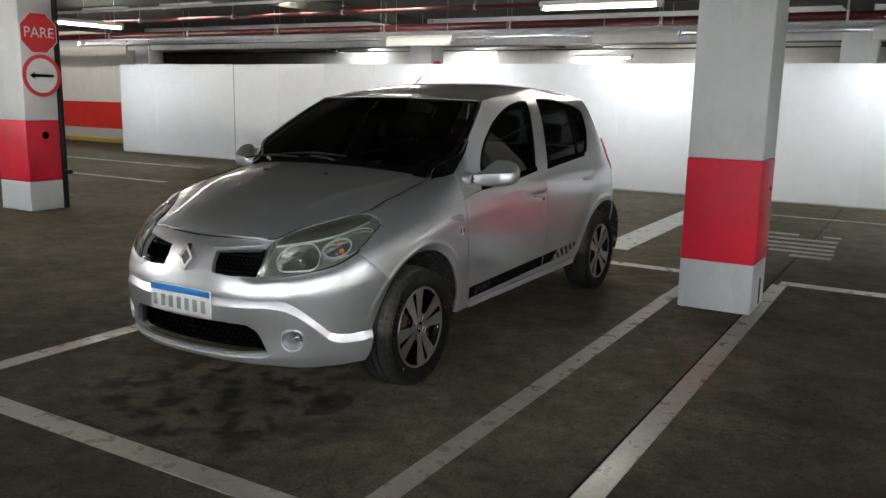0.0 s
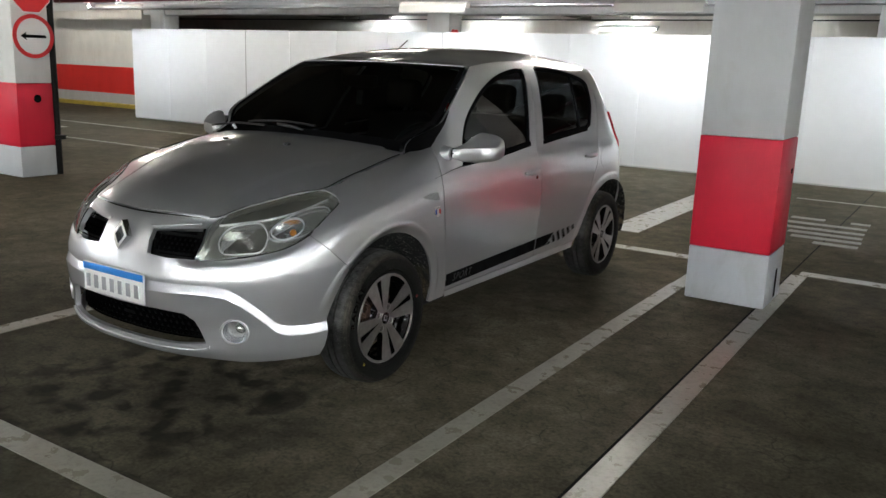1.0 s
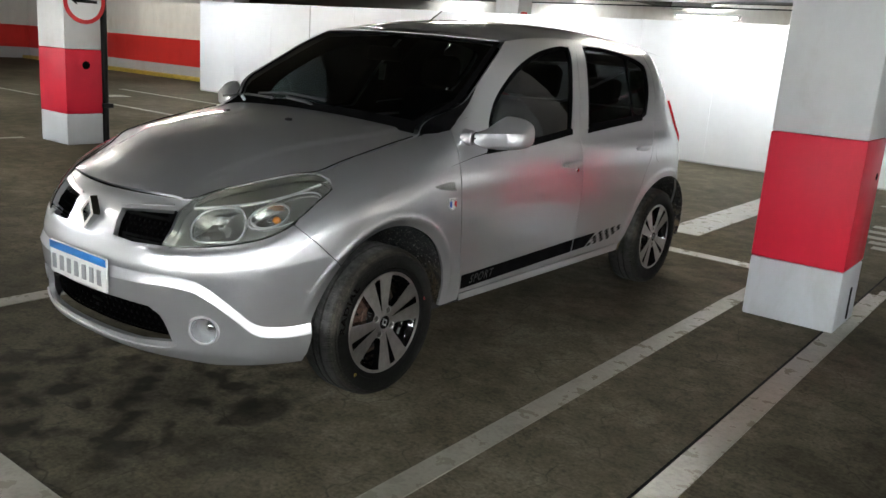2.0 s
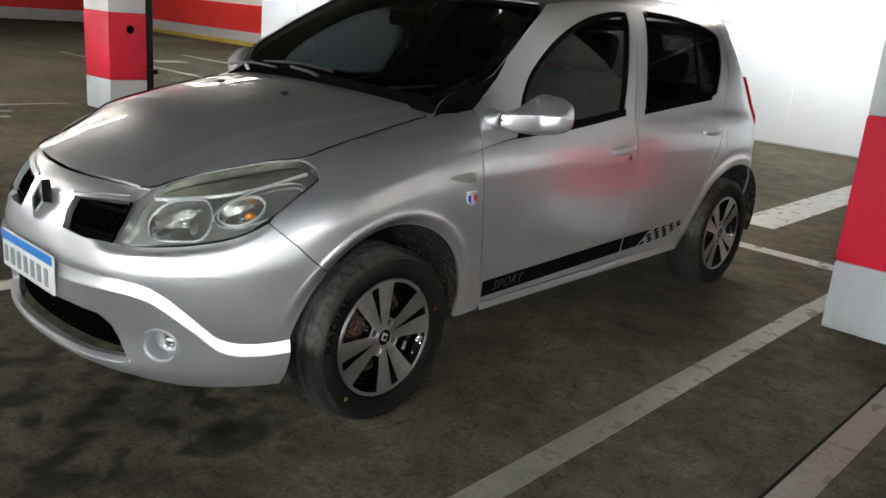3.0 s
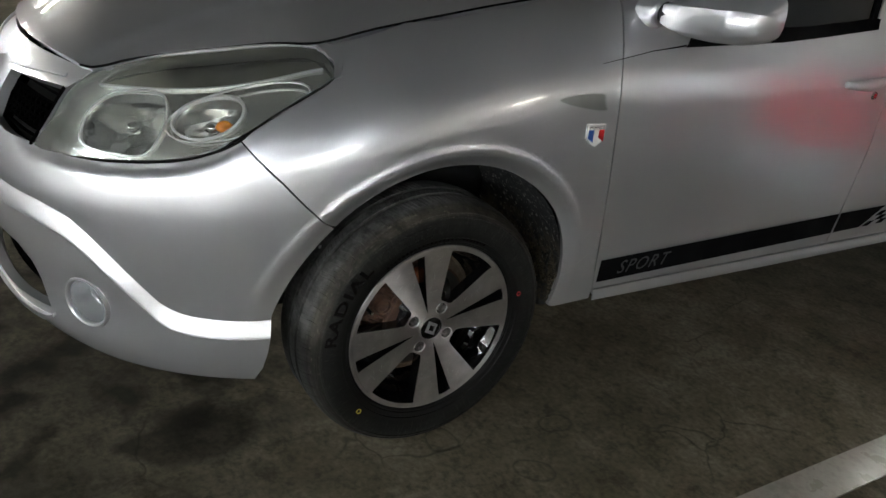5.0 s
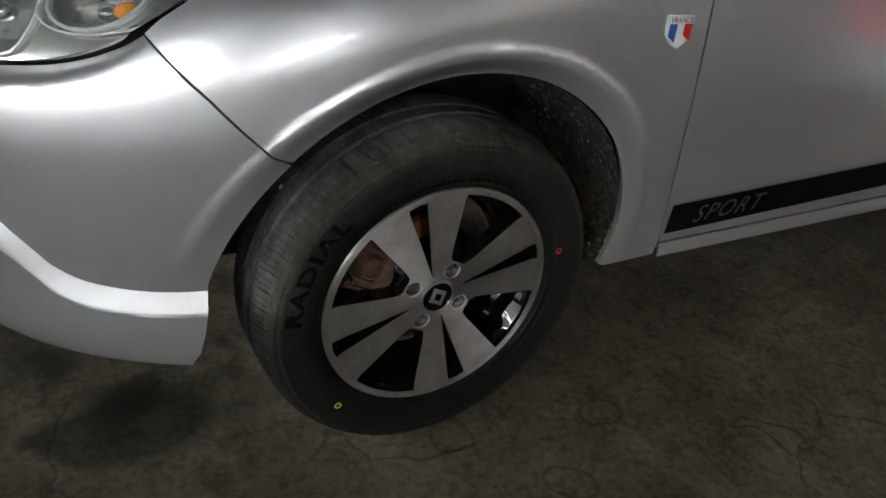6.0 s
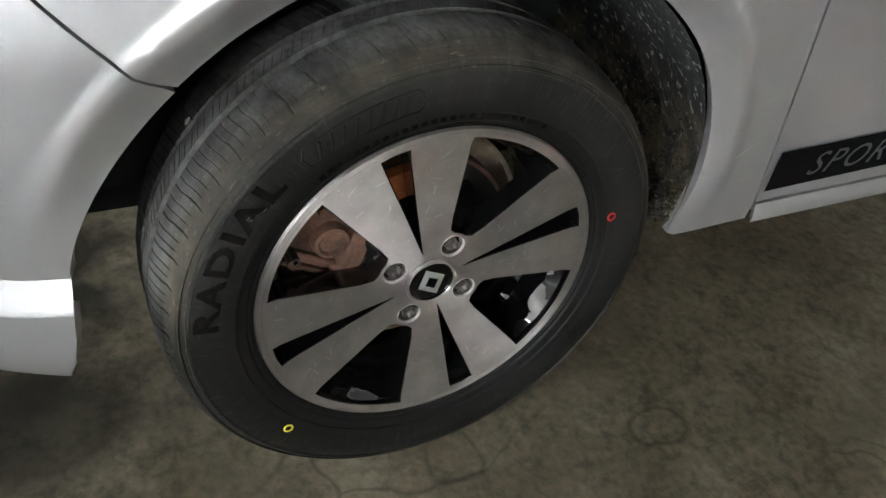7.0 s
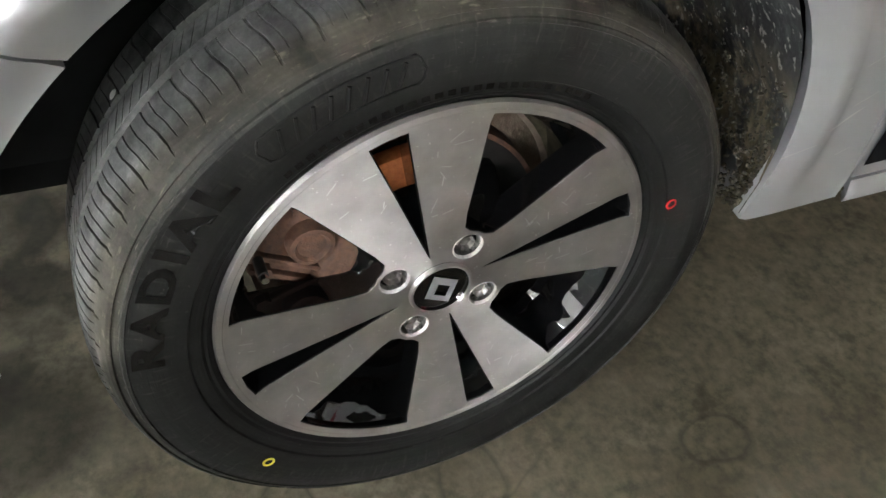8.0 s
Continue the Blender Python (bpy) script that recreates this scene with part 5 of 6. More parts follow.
def bumper(car):
    def band(s):
        return pchip(s, BAND_S, BAND_Z)
    stops = [-1.0 + 0.762 * k / 38 for k in range(39)]
    inner_grille = [(-0.905, 0.746), (-0.80, 0.758), (-0.704, 0.766), (-0.7145, 0.71), (-0.739, 0.652), (-0.83, 0.645), (-0.910, 0.652), (-0.913, 0.70)]
    crest = [(s, band(s)) for s in stops]
    top = [(-0.1528, 0.5932), (-0.2410, 0.6813), (-0.3247, 0.7502)] + LAMP[12:2:-1] + [
        (-0.733, 0.6465), (-0.7085, 0.710), (-0.6935, 0.765), (-0.654, 0.801), (-0.80, 0.801), (-0.90, 0.800), (-1.0, 0.798)]
    upper = crest + arch(0.0, 0.0, 168.0, 134.7, 14) + top[1:]
    ob = part("front_bumper", sheet("front_bumper", upper, [inner_grille], bumper_place, PAINT, 0.012, 0.022, 2, -1.0, extra=arch_rings(0.0, 175, 132)), car)
    out, drop = 0.016, 0.036

    def ledge(s, t):
        def at(a, b):
            return skin(max(-1.0, a), band(a) - drop * b, out * (b if b < 1 else 2 - b))[0]
        e = 0.004
        n = (at(s + e, t) - at(max(-1.0, s - e), t)).cross(at(s, t - 0.05) - at(s, t + 0.05)).normalized()
        return at(s, t), n
    part("bumper_ledge", mirrored(grid("bumper_ledge", ledge, -1.0, -0.238, -0.10, 1.12, 76, 8, PAINT)), ob, "bright ledge across the bumper")
    low = [(-1.0, 0.248), (-0.68, 0.243), (-0.55, 0.232), (-0.40, 0.234), (-0.264, 0.236), (-0.246, 0.27), (-0.240, 0.31), (-0.238, band(-0.238) - drop)]
    lower = low + [(s, b - drop) for s, b in crest[-2::-1]] + LOWER_GRILLE
    part("bumper_valance", sheet("bumper_valance", lower, [disc(FOG, 0.056)], lifted(out), PAINT, 0.014, 0.022, 2, -1.0), ob)
    for mirror in (0, 1):
        g = part("upper_grille", lattice("upper_grille", inner_grille, 0.020, -0.022, mirror), car, "black honeycomb grille")
        part("grille_backing", sheet("grille_backing", shrink(inner_grille, -0.006), [], lifted(-0.045), GAP, 0.03, 0.0, mirror), g, "dark backing")
        part("grille_end", sheet("grille_end", [(-0.7385, 0.650), (-0.7145, 0.71), (-0.7035, 0.766), (-0.6945, 0.764), (-0.7090, 0.71), (-0.7330, 0.649)], [], lifted(0.002), MESH_BLACK, 0.02, 0.004, mirror), g, "black end of the grille")
        bar = curve_through([(-0.915, 0.754), (-0.80, 0.770), (-0.71, 0.779)], 5)
        part("grille_trim", sheet("grille_trim", bar + [(a, b + 0.006) for a, b in bar[::-1]], [], lifted(0.004), SATIN, 0.02, 0.006, mirror), g, "bright trim line")
        sgn = -1 if mirror else 1
        p, n = skin(FOG[0], FOG[1], out)
        way = Vector((n.x * sgn, n.y, n.z))
        spin = way.to_track_quat("X", "Z").to_matrix().to_4x4()
        at = Matrix.Translation((p.x * sgn, p.y, p.z)) @ spin
        fog = part("fog_lamp", revolve("fog_lamp", [(0.0485, -0.002), (0.050, 0.004), (0.0535, 0.007), (0.0575, 0.006), (0.059, 0.001), (0.0585, -0.008)], PAINT, 48), car, "round fog lamp with silver collar", at)
        part("fog_bowl", revolve("fog_bowl", [(0.049, -0.001), (0.0475, -0.015), (0.0445, -0.034), (0.040, -0.046), (0.0, -0.050)], FOG_BOWL, 40), fog, "silver bowl")
        part("fog_glass", revolve("fog_glass", [(0.0, -0.018), (0.009, -0.0195), (0.016, -0.024), (0.0205, -0.032), (0.022, -0.046)], CHROME, 28), fog, "round bright lamp glass", pose(0, 0.018 * sgn, 0.004))
    mid = curve_through([(-1.0, 0.44), (-0.86, 0.442), (-0.76, 0.436), (-0.722, 0.407), (-0.680, 0.300), (-0.80, 0.284), (-1.0, 0.283)], 3)
    lg = part("lower_grille", join("lower_grille", [lattice("g", LOWER_GRILLE, 0.024, -0.030, k) for k in (0, 1)]), car, "black honeycomb air intake")
    part("grille_backing", sheet("grille_backing", LOWER_GRILLE, [], lifted(-0.060), GAP, 0.04, 0.0, 2, -1.0), lg, "dark backing")
    lip = curve_through([(-1.0, 0.262), (-0.80, 0.264), (-0.70, 0.272), (-0.672, 0.288)], 6)
    part("intake_lip", sheet("intake_lip", lip + [(a, b + 0.010) for a, b in lip[::-1]], [], lifted(out + 0.008), PAINT, 0.02, 0.010, 2, -1.0), car, "rounded silver lip under the intake")
    # number plate with bars for its characters, and the lozenge above
    plate = part("number_plate", box("number_plate", (-0.20, -0.852, 0.445), (0.20, -0.842, 0.575), WHITE, 0.006), car, "white number plate with blue top band")
    part("plate_band", box("plate_band", (-0.197, -0.8545, 0.543), (0.197, -0.851, 0.572), PLATE_BLUE, 0.001), plate, "blue band")
    for k in range(7):
        x = -0.165 + k * 0.053
        part("plate_bar", box("plate_bar", (x - 0.014, -0.8545, 0.466), (x + 0.014, -0.851, 0.524), PLATE_GREY, 0.001), plate, "grey bar")
    bm = bmesh.new()
    ring = []
    for r0, r1, d in ((0.046, 0.062, -0.018), (0.030, 0.040, -0.018)):
        ring.append([bm.verts.new((x, d, z)) for x, z in ((0, r1), (r0, 0), (0, -r1), (-r0, 0))])
    for r0, r1, d in ((0.050, 0.067, 0.01), (0.026, 0.034, 0.01)):
        ring.append([bm.verts.new((x, d, z)) for x, z in ((0, r1), (r0, 0), (0, -r1), (-r0, 0))])
    for k in range(4):
        j = (k + 1) % 4
        for a, b in ((0, 1), (2, 0), (1, 3)):
            bm.faces.new([ring[a][k], ring[a][j], ring[b][j], ring[b][k]])
    bmesh.ops.recalc_face_normals(bm, faces=bm.faces)
    part("nose_emblem", from_bm("nose_emblem", bm, CHROME), car, "chrome lozenge emblem", pose(0, -0.790, 0.705, -14, 0, 0))


def lattice(name, poly, pitch, depth, mirror):
    """Crossing thin bars within an outline."""
    verts, faces = [], []
    xs, ys = [p[0] for p in poly], [p[1] for p in poly]

    def bar(a, b, w):
        n = max(2, int(math.hypot(b[0] - a[0], b[1] - a[1]) / 0.03))
        run = []
        for i in range(n + 1):
            q = (a[0] + (b[0] - a[0]) * i / n, a[1] + (b[1] - a[1]) * i / n)
            run.append(q if inside(q, poly) else None)
        d = Vector((b[0] - a[0], b[1] - a[1])).normalized()
        o = (-d.y * w, d.x * w)
        for p, q in zip(run, run[1:]):
            if p and q:
                k = len(verts)
                for r in (p, q):
                    for e, h in ((1, 0.004), (-1, 0.004), (-1, -0.004), (1, -0.004)):
                        c = skin(max(-1.0, r[0] + o[0] * e), r[1] + o[1] * e, depth + h)[0]
                        verts.append(Vector((-c.x, c.y, c.z)) if mirror else c)
                for i in range(4):
                    j = (i + 1) % 4
                    faces.append((k + i, k + j, k + 4 + j, k + 4 + i))
    z = min(ys)
    while z < max(ys):
        bar((min(xs), z), (max(xs), z), 0.0022)
        z += pitch * 0.9
    for sg in (-1, 1):
        x = min(xs) - 0.3
        while x < max(xs) + 0.3:
            bar((x, min(ys)), (x + sg * (max(ys) - min(ys)) * 0.5, max(ys)), 0.0020)
            x += pitch
    bm = bmesh.new()
    vs = [bm.verts.new(v) for v in verts]
    for f in faces:
        bm.faces.new([vs[i] for i in f])
    bmesh.ops.recalc_face_normals(bm, faces=bm.faces)
    return from_bm(name, bm, MESH_BLACK)


def body_panels(car):
    front_glass = curve_through(sides(FRONT_GLASS), 4, True)
    rear_glass = curve_through(sides(REAR_GLASS), 4, True)
    front_gap = curve_through(DOOR_FRONT, 4)
    hood_side = [side(0.31, 1.0335), side(0.23, 1.0195), side(0.15, 1.0045), side(0.07, 0.989), side(0.0, 0.9745), (-0.03, 0.9645), (-0.1315, 0.9445), (-0.20, 0.930), (-0.2775, 0.9130)]
    lamp_edge = LAMP[27:14:-1] + [(-0.324, 0.751)]
    seam = [(-0.240, 0.682), (-0.152, 0.594)]
    pillar_top = [side(*p) for p in PILLAR_LINE]
    rail = [side(*p) for p in RAIL]
    for mirror in (0, 1):
        fender = lamp_edge + seam + arch(0.0, 0.0, 134.2, 0.0, 34) + sides([(0.348, 0.304), (0.470, 0.308)]) + sides(front_gap[::-1]) + hood_side
        part("front_fender", sheet("front_fender", shrink(fender, 0.002), [], lifted(0.0), PAINT, 0.011, 0.014, mirror, extra=arch_rings(0.0, 138, 0)), car)
        door = sides(front_gap[::-1]) + sides(curve_through(DOOR_TOP, 3)) + sides(DOOR_GAP[::-1])[1:]
        door = keep_top(door, shrink(door, 0.0022), DOOR_TOP)
        d = part("front_door", sheet("front_door", door, [front_glass], lifted(0.0), PAINT, 0.026, 0.014, mirror, rim_step=0.016), car)
        door_handle(d, 1.325, 0.866, mirror)
        strip = sides([(0.60, 0.955), (0.96, 0.970), (1.17, 0.987), (1.392, 1.008), (1.402, 1.036), (1.38, 1.038), (1.18, 1.020), (0.97, 1.0), (0.63, 0.992)])
        part("belt_strip", sheet("belt_strip", strip, [], lifted(0.004), SEAL, 0.03, 0.006, mirror), d, "black weather strip under the window")
        groove = sides([(0.345, 0.9175), (0.49, 0.9455), (0.60, 0.957), (0.60, 0.961), (0.49, 0.9475), (0.345, 0.9185)])
        part("belt_groove", sheet("belt_groove", groove, [], lifted(0.0012), SEAL, 0.03, 0.002, mirror), car, "dark thin line running forward from the window")
        sail = sides([(0.655, 0.985), (0.735, 0.99), (0.735, 1.06), (0.685, 1.09), (0.668, 1.06)])
        part("mirror_sail", sheet("mirror_sail", sail, [], lifted(-0.002), SEAL, 0.03, 0.004, mirror), d, "black corner piece")
        rdoor = sides(DOOR_GAP) + sides(REAR_TOP[::-1])[1:] + sides(curve_through(REAR_EDGE, 3)[::-1])
        rdoor = keep_top(rdoor, shrink(rdoor, 0.0022), REAR_TOP)
        r = part("rear_door", sheet("rear_door", rdoor, [rear_glass], lifted(0.0), PAINT, 0.024, 0.014, mirror, rim_step=0.016, extra=arch_rings(2.589, 110, 185)), car)
        door_handle(r, 2.18, 0.905, mirror)
        strip = sides([(1.560, 1.008), (1.86, 1.030), (2.25, 1.057), (2.252, 1.075), (1.86, 1.050), (1.568, 1.032)])
        part("belt_strip", sheet("belt_strip", strip, [], lifted(0.004), SEAL, 0.03, 0.006, mirror), r, "black weather strip under the window")
        upper = pillar_top + rail[1:5] + sides([(2.50, 1.4665), (2.50, 1.412)]) + sides(REAR_TOP) + sides(curve_through(DOOR_TOP, 3))[::-1][1:] + [side(*DOOR_FRONT[0])]
        part("pillar_frame", sheet("pillar_frame", upper, [], lifted(0.0), PAINT, 0.02, 0.012, mirror), car)
        corner = sides([(0.305, 1.034), (0.38, 1.042), (0.435, 1.056), (0.465, 1.082), (0.52, 1.148), (0.60, 1.214), (0.62, 1.233), (0.46, 1.136)])
        part("pillar_foot", sheet("pillar_foot", corner, [], lifted(0.0022), SEAL, 0.02, 0.003, mirror), car, "black corner at the foot of the windshield pillar")
        lamp = [(2.80, 1.165), (2.90, 1.14), (3.00, 1.08), (3.05, 0.98), (3.04, 0.90), (2.93, 0.885), (2.855, 0.94), (2.83, 1.05)]
        quarter = sides(curve_through(REAR_EDGE, 3)) + sides([(2.50, 1.4665)]) + rail[5:] + [(3.02, 1.40), (3.02, 0.62), (3.02, 0.60), side(2.96, 0.60), side(2.95, 0.50)] + arch(2.589, 0.0, 26, 172, 24) 
        part("quarter_panel", sheet("quarter_panel", shrink(quarter, 0.0015), [lamp], lifted(0.0), PAINT, 0.022, 0.012, mirror, rim_step=0.014, extra=arch_rings(2.589, 24, 175)), car)
        tl = part("tail_lamp", sheet("tail_lamp", shrink(lamp, 0.002), [], lifted(0.014), TAIL_RED, 0.03, 0.016, mirror), car, "red tail lamp wrapped round the corner")
        cap = [side(2.44 + 0.075 * math.cos(a * math.pi / 10), 0.865 + 0.062 * math.sin(a * math.pi / 10)) for a in range(20)]
        if mirror == 0:
            part("fuel_flap", sheet("fuel_flap", cap, [], lifted(0.0012), PAINT, 0.02, 0.004, mirror), car, "round fuel flap")
        sill = sides([(0.475, 0.305), (1.2, 0.303), (2.02, 0.306), (2.045, 0.3435), (1.462, 0.3385), (0.475, 0.3335)])
        part("sill", sheet("sill", sill, [], lifted(0.0), PAINT, 0.012, 0.014, mirror, rim_step=0.012), car)
        window(car, "front_door_glass", FRONT_GLASS, mirror, d)
        window(car, "rear_door_glass", REAR_GLASS, mirror, r, ((2.135, 1.068), (2.235, 1.435)))
        headlamp(car, mirror)
        fender_lamp(car, mirror)
        stripe(car, mirror)
        mirror_housing(car, -1 if mirror else 1)
        # dark inner shell that shows in the gaps
        inner = [(-0.98, 0.33), (-0.40, 0.33)] + arch(0.0, 0.03, 170, 8, 16) + sides([(0.43, 0.32), (2.02, 0.33)]) + arch(2.589, 0.03, 168, 20, 16) + [(3.0, 0.5), (3.0, 0.85), side(2.6, 1.0), side(1.5, 0.95), side(0.42, 0.90), side(0.0, 0.86), (-0.20, 0.84), (-0.33, 0.70), (-0.60, 0.62), (-0.98, 0.60)]
        part("inner_shell", sheet("inner_shell", inner, [], lifted(-0.05), GAP, 0.06, 0.0, mirror), car, "dark inner metal")
        frame_in = sides([(0.36, 1.05), (0.62, 1.215), (0.98, 1.425), (1.5, 1.468), (2.4, 1.458), (2.75, 1.42), (2.75, 1.0), (1.5, 0.96), (0.42, 0.93)])
        part("inner_frame", sheet("inner_frame", frame_in, [shrink(front_glass, 0.004), shrink(rear_glass, 0.004)], lifted(-0.030), GAP, 0.06, 0.0, mirror), car, "dark inner frame")
    badge(car)
    for y, z, run, tilt in ((0.345, 0.395, 0.030, 0.55), (0.372, 0.420, 0.045, 0.62), (0.400, 0.452, 0.022, 0.60), (0.362, 0.470, 0.014, 0.7), (0.335, 0.350, 0.018, 0.5), (0.418, 0.385, 0.016, 0.45), (0.385, 0.500, 0.02, 0.65)):
        mark = sides([(y, z), (y + run, z + run * tilt), (y + run + 0.0004, z + run * tilt + 0.0012), (y + 0.0006, z + 0.0014)])
        part("scratch", sheet("scratch", mark, [], lifted(0.0006), SCRATCH, 0.02, 0.0), car, "pale scratch in the paint")
    # rear end
    part("tailgate", sheet("tailgate", [(3.025, 0.62), (3.55, 0.62), (3.55, 1.43), (3.025, 1.41)], [[(3.12, 1.08), (3.52, 1.08), (3.52, 1.36), (3.15, 1.34)]], lifted(0.0), PAINT, 0.05, 0.01, 2, 3.55), car)
    part("rear_glass", sheet("rear_glass", [(3.12, 1.08), (3.55, 1.08), (3.55, 1.36), (3.15, 1.34)], [], lifted(-0.004), GLASS, 0.06, 0.0, 2, 3.55), car, "dark tinted rear window")
    low = [side(2.95, 0.49), side(2.965, 0.595), (3.02, 0.597), (3.55, 0.615), (3.55, 0.27), (3.0, 0.26), side(2.975, 0.30)]
    part("rear_bumper", sheet("rear_bumper", low, [], lifted(0.004), PAINT, 0.04, 0.015, 2, 3.55), car)
    # hood, windshield, roof
    hood = part("hood", sheet("hood", shrink_seam(hood_outline()), [], hood_place, PAINT, 0.018, 0.014, 2, 0.0), car)
    # a black bar draws the shade in the gap beside the hood
    rim = shrink_seam(hood_outline())[3:-8]
    for sgn in (-1, 1):
        run = [hood_place(x, y)[0] + hood_place(x, y)[1] * 0.0004 for x, y in rim]
        part("hood_seam", tube("hood_seam", [(p.x * sgn + 0.003 * sgn, p.y, p.z) for p in run], 0.0026, SEAL, 8), hood, "thin black bar drawing the dark gap along the hood")
    for sx in (-0.25, 0.17):
        p, n = hood_place(sx, 0.02)
        part("washer_jet", box("washer_jet", (-0.014, -0.011, -0.002), (0.014, 0.011, 0.010), BLACK, 0.004), hood, "black washer jet", pose(p.x, p.y, p.z, 7, 0, 0))
    part("windshield", grid("windshield", shield_place, -0.985, 0.985, 0.0, 0.985, 40, 26, SHIELD), car, "tinted laminated windshield")
    edge = [grid("frit", shield_place, -0.985, 0.985, 0.0, 0.10, 40, 4, SEAL, 0.0015), grid("frit", shield_place, -0.985, -0.94, 0.1, 0.985, 3, 20, SEAL, 0.0015),
            grid("frit", shield_place, 0.94, 0.985, 0.1, 0.985, 3, 20, SEAL, 0.0015), grid("frit", shield_place, -0.94, 0.94, 0.945, 0.985, 30, 3, SEAL, 0.0015)]
    part("windshield_border", join("windshield_border", edge), car, "black printed border")
    part("windshield_trim", tube("windshield_trim", [shield_place(-0.97 + 1.94 * i / 40, 0.992)[0] for i in range(41)], 0.006, SATIN, 8), car, "bright trim along the roof edge")
    roof = part("roof", grid("roof", roof_place, -1, 1, 0.0, 1.0, 44, 40, PAINT), car)
    part("antenna", tube("antenna", [(0.0, 1.10, 1.495), (0.0, 1.115, 1.512), (0.0, 1.24, 1.585)], 0.0035, BLACK, 8), roof, "short black aerial")
    part("cowl", sheet("cowl", [(0.0, 0.20), (0.66, 0.26), (0.665, 0.36), (0.0, 0.34)], [], cowl_place, SEAL, 0.03, 0.0, 2, 0.0), car, "black plastic cowl under the windshield")
    for (x0, y0), (u1, v1) in (((-0.48, 0.31), (-0.80, 0.06)), ((0.12, 0.30), (-0.25, 0.10))):
        a = Vector((x0, y0, 1.062))
        b, n = shield_place(u1, v1)
        mid = (a + b) / 2 + Vector((0, -0.015, 0.025))
        arm = part("wiper", tube("wiper", [a, mid, b + n * 0.015], 0.008, SATIN if x0 < -0.3 else BLACK, 8), car, "wiper arm")
        pts = [shield_place(u1 - 0.40 + 0.8 * i / 12, v1 + 0.04 - 0.02 * abs(i - 6) / 6)[0] + n * 0.012 for i in range(13)]
        part("wiper_blade", tube("wiper_blade", pts, 0.006, BLACK, 6), arm, "black wiper blade")


def keep_top(poly, small, top):
    """The shrunk outline, but with the run along the roof left where it was."""
    fixed = {(round(a, 5), round(b, 5)) for a, b in sides(curve_through(top, 3)) + sides(top)}
    return [p if (round(p[0], 5), round(p[1], 5)) in fixed else q for p, q in zip(poly, small)]


def shrink_seam(poly):
    out = shrink(poly, 0.0038)
    return [(0.0, q[1]) if abs(p[0]) < 1e-9 else q for p, q in zip(poly, out)]


def cowl_place(x, y):
    return Vector((x, y, 1.050 - 0.045 * (abs(x) / 0.66) ** 2.2 - 0.1 * (y - 0.3) ** 2)), Vector((0, 0, 1))


def interior(car):
    part("dashboard", box("dashboard", (-0.66, 0.38, 0.70), (0.66, 0.78, 1.0), BLACK, 0.07, 4), car, "dark dashboard")
    part("cabin_floor", box("cabin_floor", (-0.70, 0.40, 0.24), (0.70, 2.9, 0.32), FABRIC, 0.01), car, "dark cabin floor")
    part("headlining", grid("headlining", roof_place, -0.93, 0.93, 0.03, 0.95, 12, 12, WALL_GREY, -0.03), car, "grey headlining")
    wheel = part("steering_wheel", revolve("steering_wheel", [(0.170 + 0.016 * math.cos(a * math.pi / 5), 0.016 * math.sin(a * math.pi / 5)) for a in range(10)], BLACK, 32, "Z", True, 60), car, "black steering wheel", pose(0.36, 0.86, 0.97, 62, 0, 0))
    part("wheel_hub", box("wheel_hub", (-0.15, -0.03, -0.02), (0.15, 0.03, 0.01), BLACK, 0.01), wheel)
    for x, y in ((0.36, 1.25), (-0.36, 1.25)):
        seat = part("seat", box("seat", (-0.25, -0.22, -0.10), (0.25, 0.30, 0.10), FABRIC, 0.06, 3), car, "dark fabric front seat", pose(x, y, 0.50))
        part("backrest", box("backrest", (-0.245, -0.06, 0.0), (0.245, 0.08, 0.62), FABRIC, 0.06, 4), seat, "", pose(0, 0.30, 0.04, -14, 0, 0))
        part("headrest", box("headrest", (-0.13, -0.05, 0.0), (0.13, 0.06, 0.19), FABRIC, 0.05, 4), seat, "", pose(0, 0.455, 0.66, -10, 0, 0))
    bench = part("rear_bench", box("rear_bench", (-0.62, -0.25, -0.10), (0.62, 0.25, 0.10), FABRIC, 0.06, 3), car, "dark fabric rear bench", pose(0, 2.1, 0.52))
    part("backrest", box("backrest", (-0.62, -0.06, 0.0), (0.62, 0.08, 0.56), FABRIC, 0.06, 3), bench, "", pose(0, 0.25, 0.04, -14, 0, 0))
    for x in (-0.36, 0.36):
        part("headrest", box("headrest", (-0.12, -0.04, 0.0), (0.12, 0.05, 0.16), FABRIC, 0.04, 3), bench, "", pose(x, 0.39, 0.60, -10, 0, 0))
    rv = part("rear_view_mirror", box("rear_view_mirror", (-0.11, -0.02, -0.035), (0.11, 0.015, 0.035), BLACK, 0.014, 3), car, "black rear-view mirror", pose(0.0, 0.80, 1.345, -8, 0, 0))
    part("mirror_tag", box("mirror_tag", (-0.02, -0.004, -0.13), (0.02, 0.004, -0.05), WHITE, 0.003), rv, "pale tag hanging from the mirror")
    part("underbody", box("underbody", (-0.42, -0.50, 0.20), (0.42, 3.0, 0.26), GAP, 0.02), car, "dark underbody")
    part("engine_bay", box("engine_bay", (-0.46, -0.58, 0.25), (0.46, 0.36, 0.76), GAP, 0.05), car, "dark engine bay")


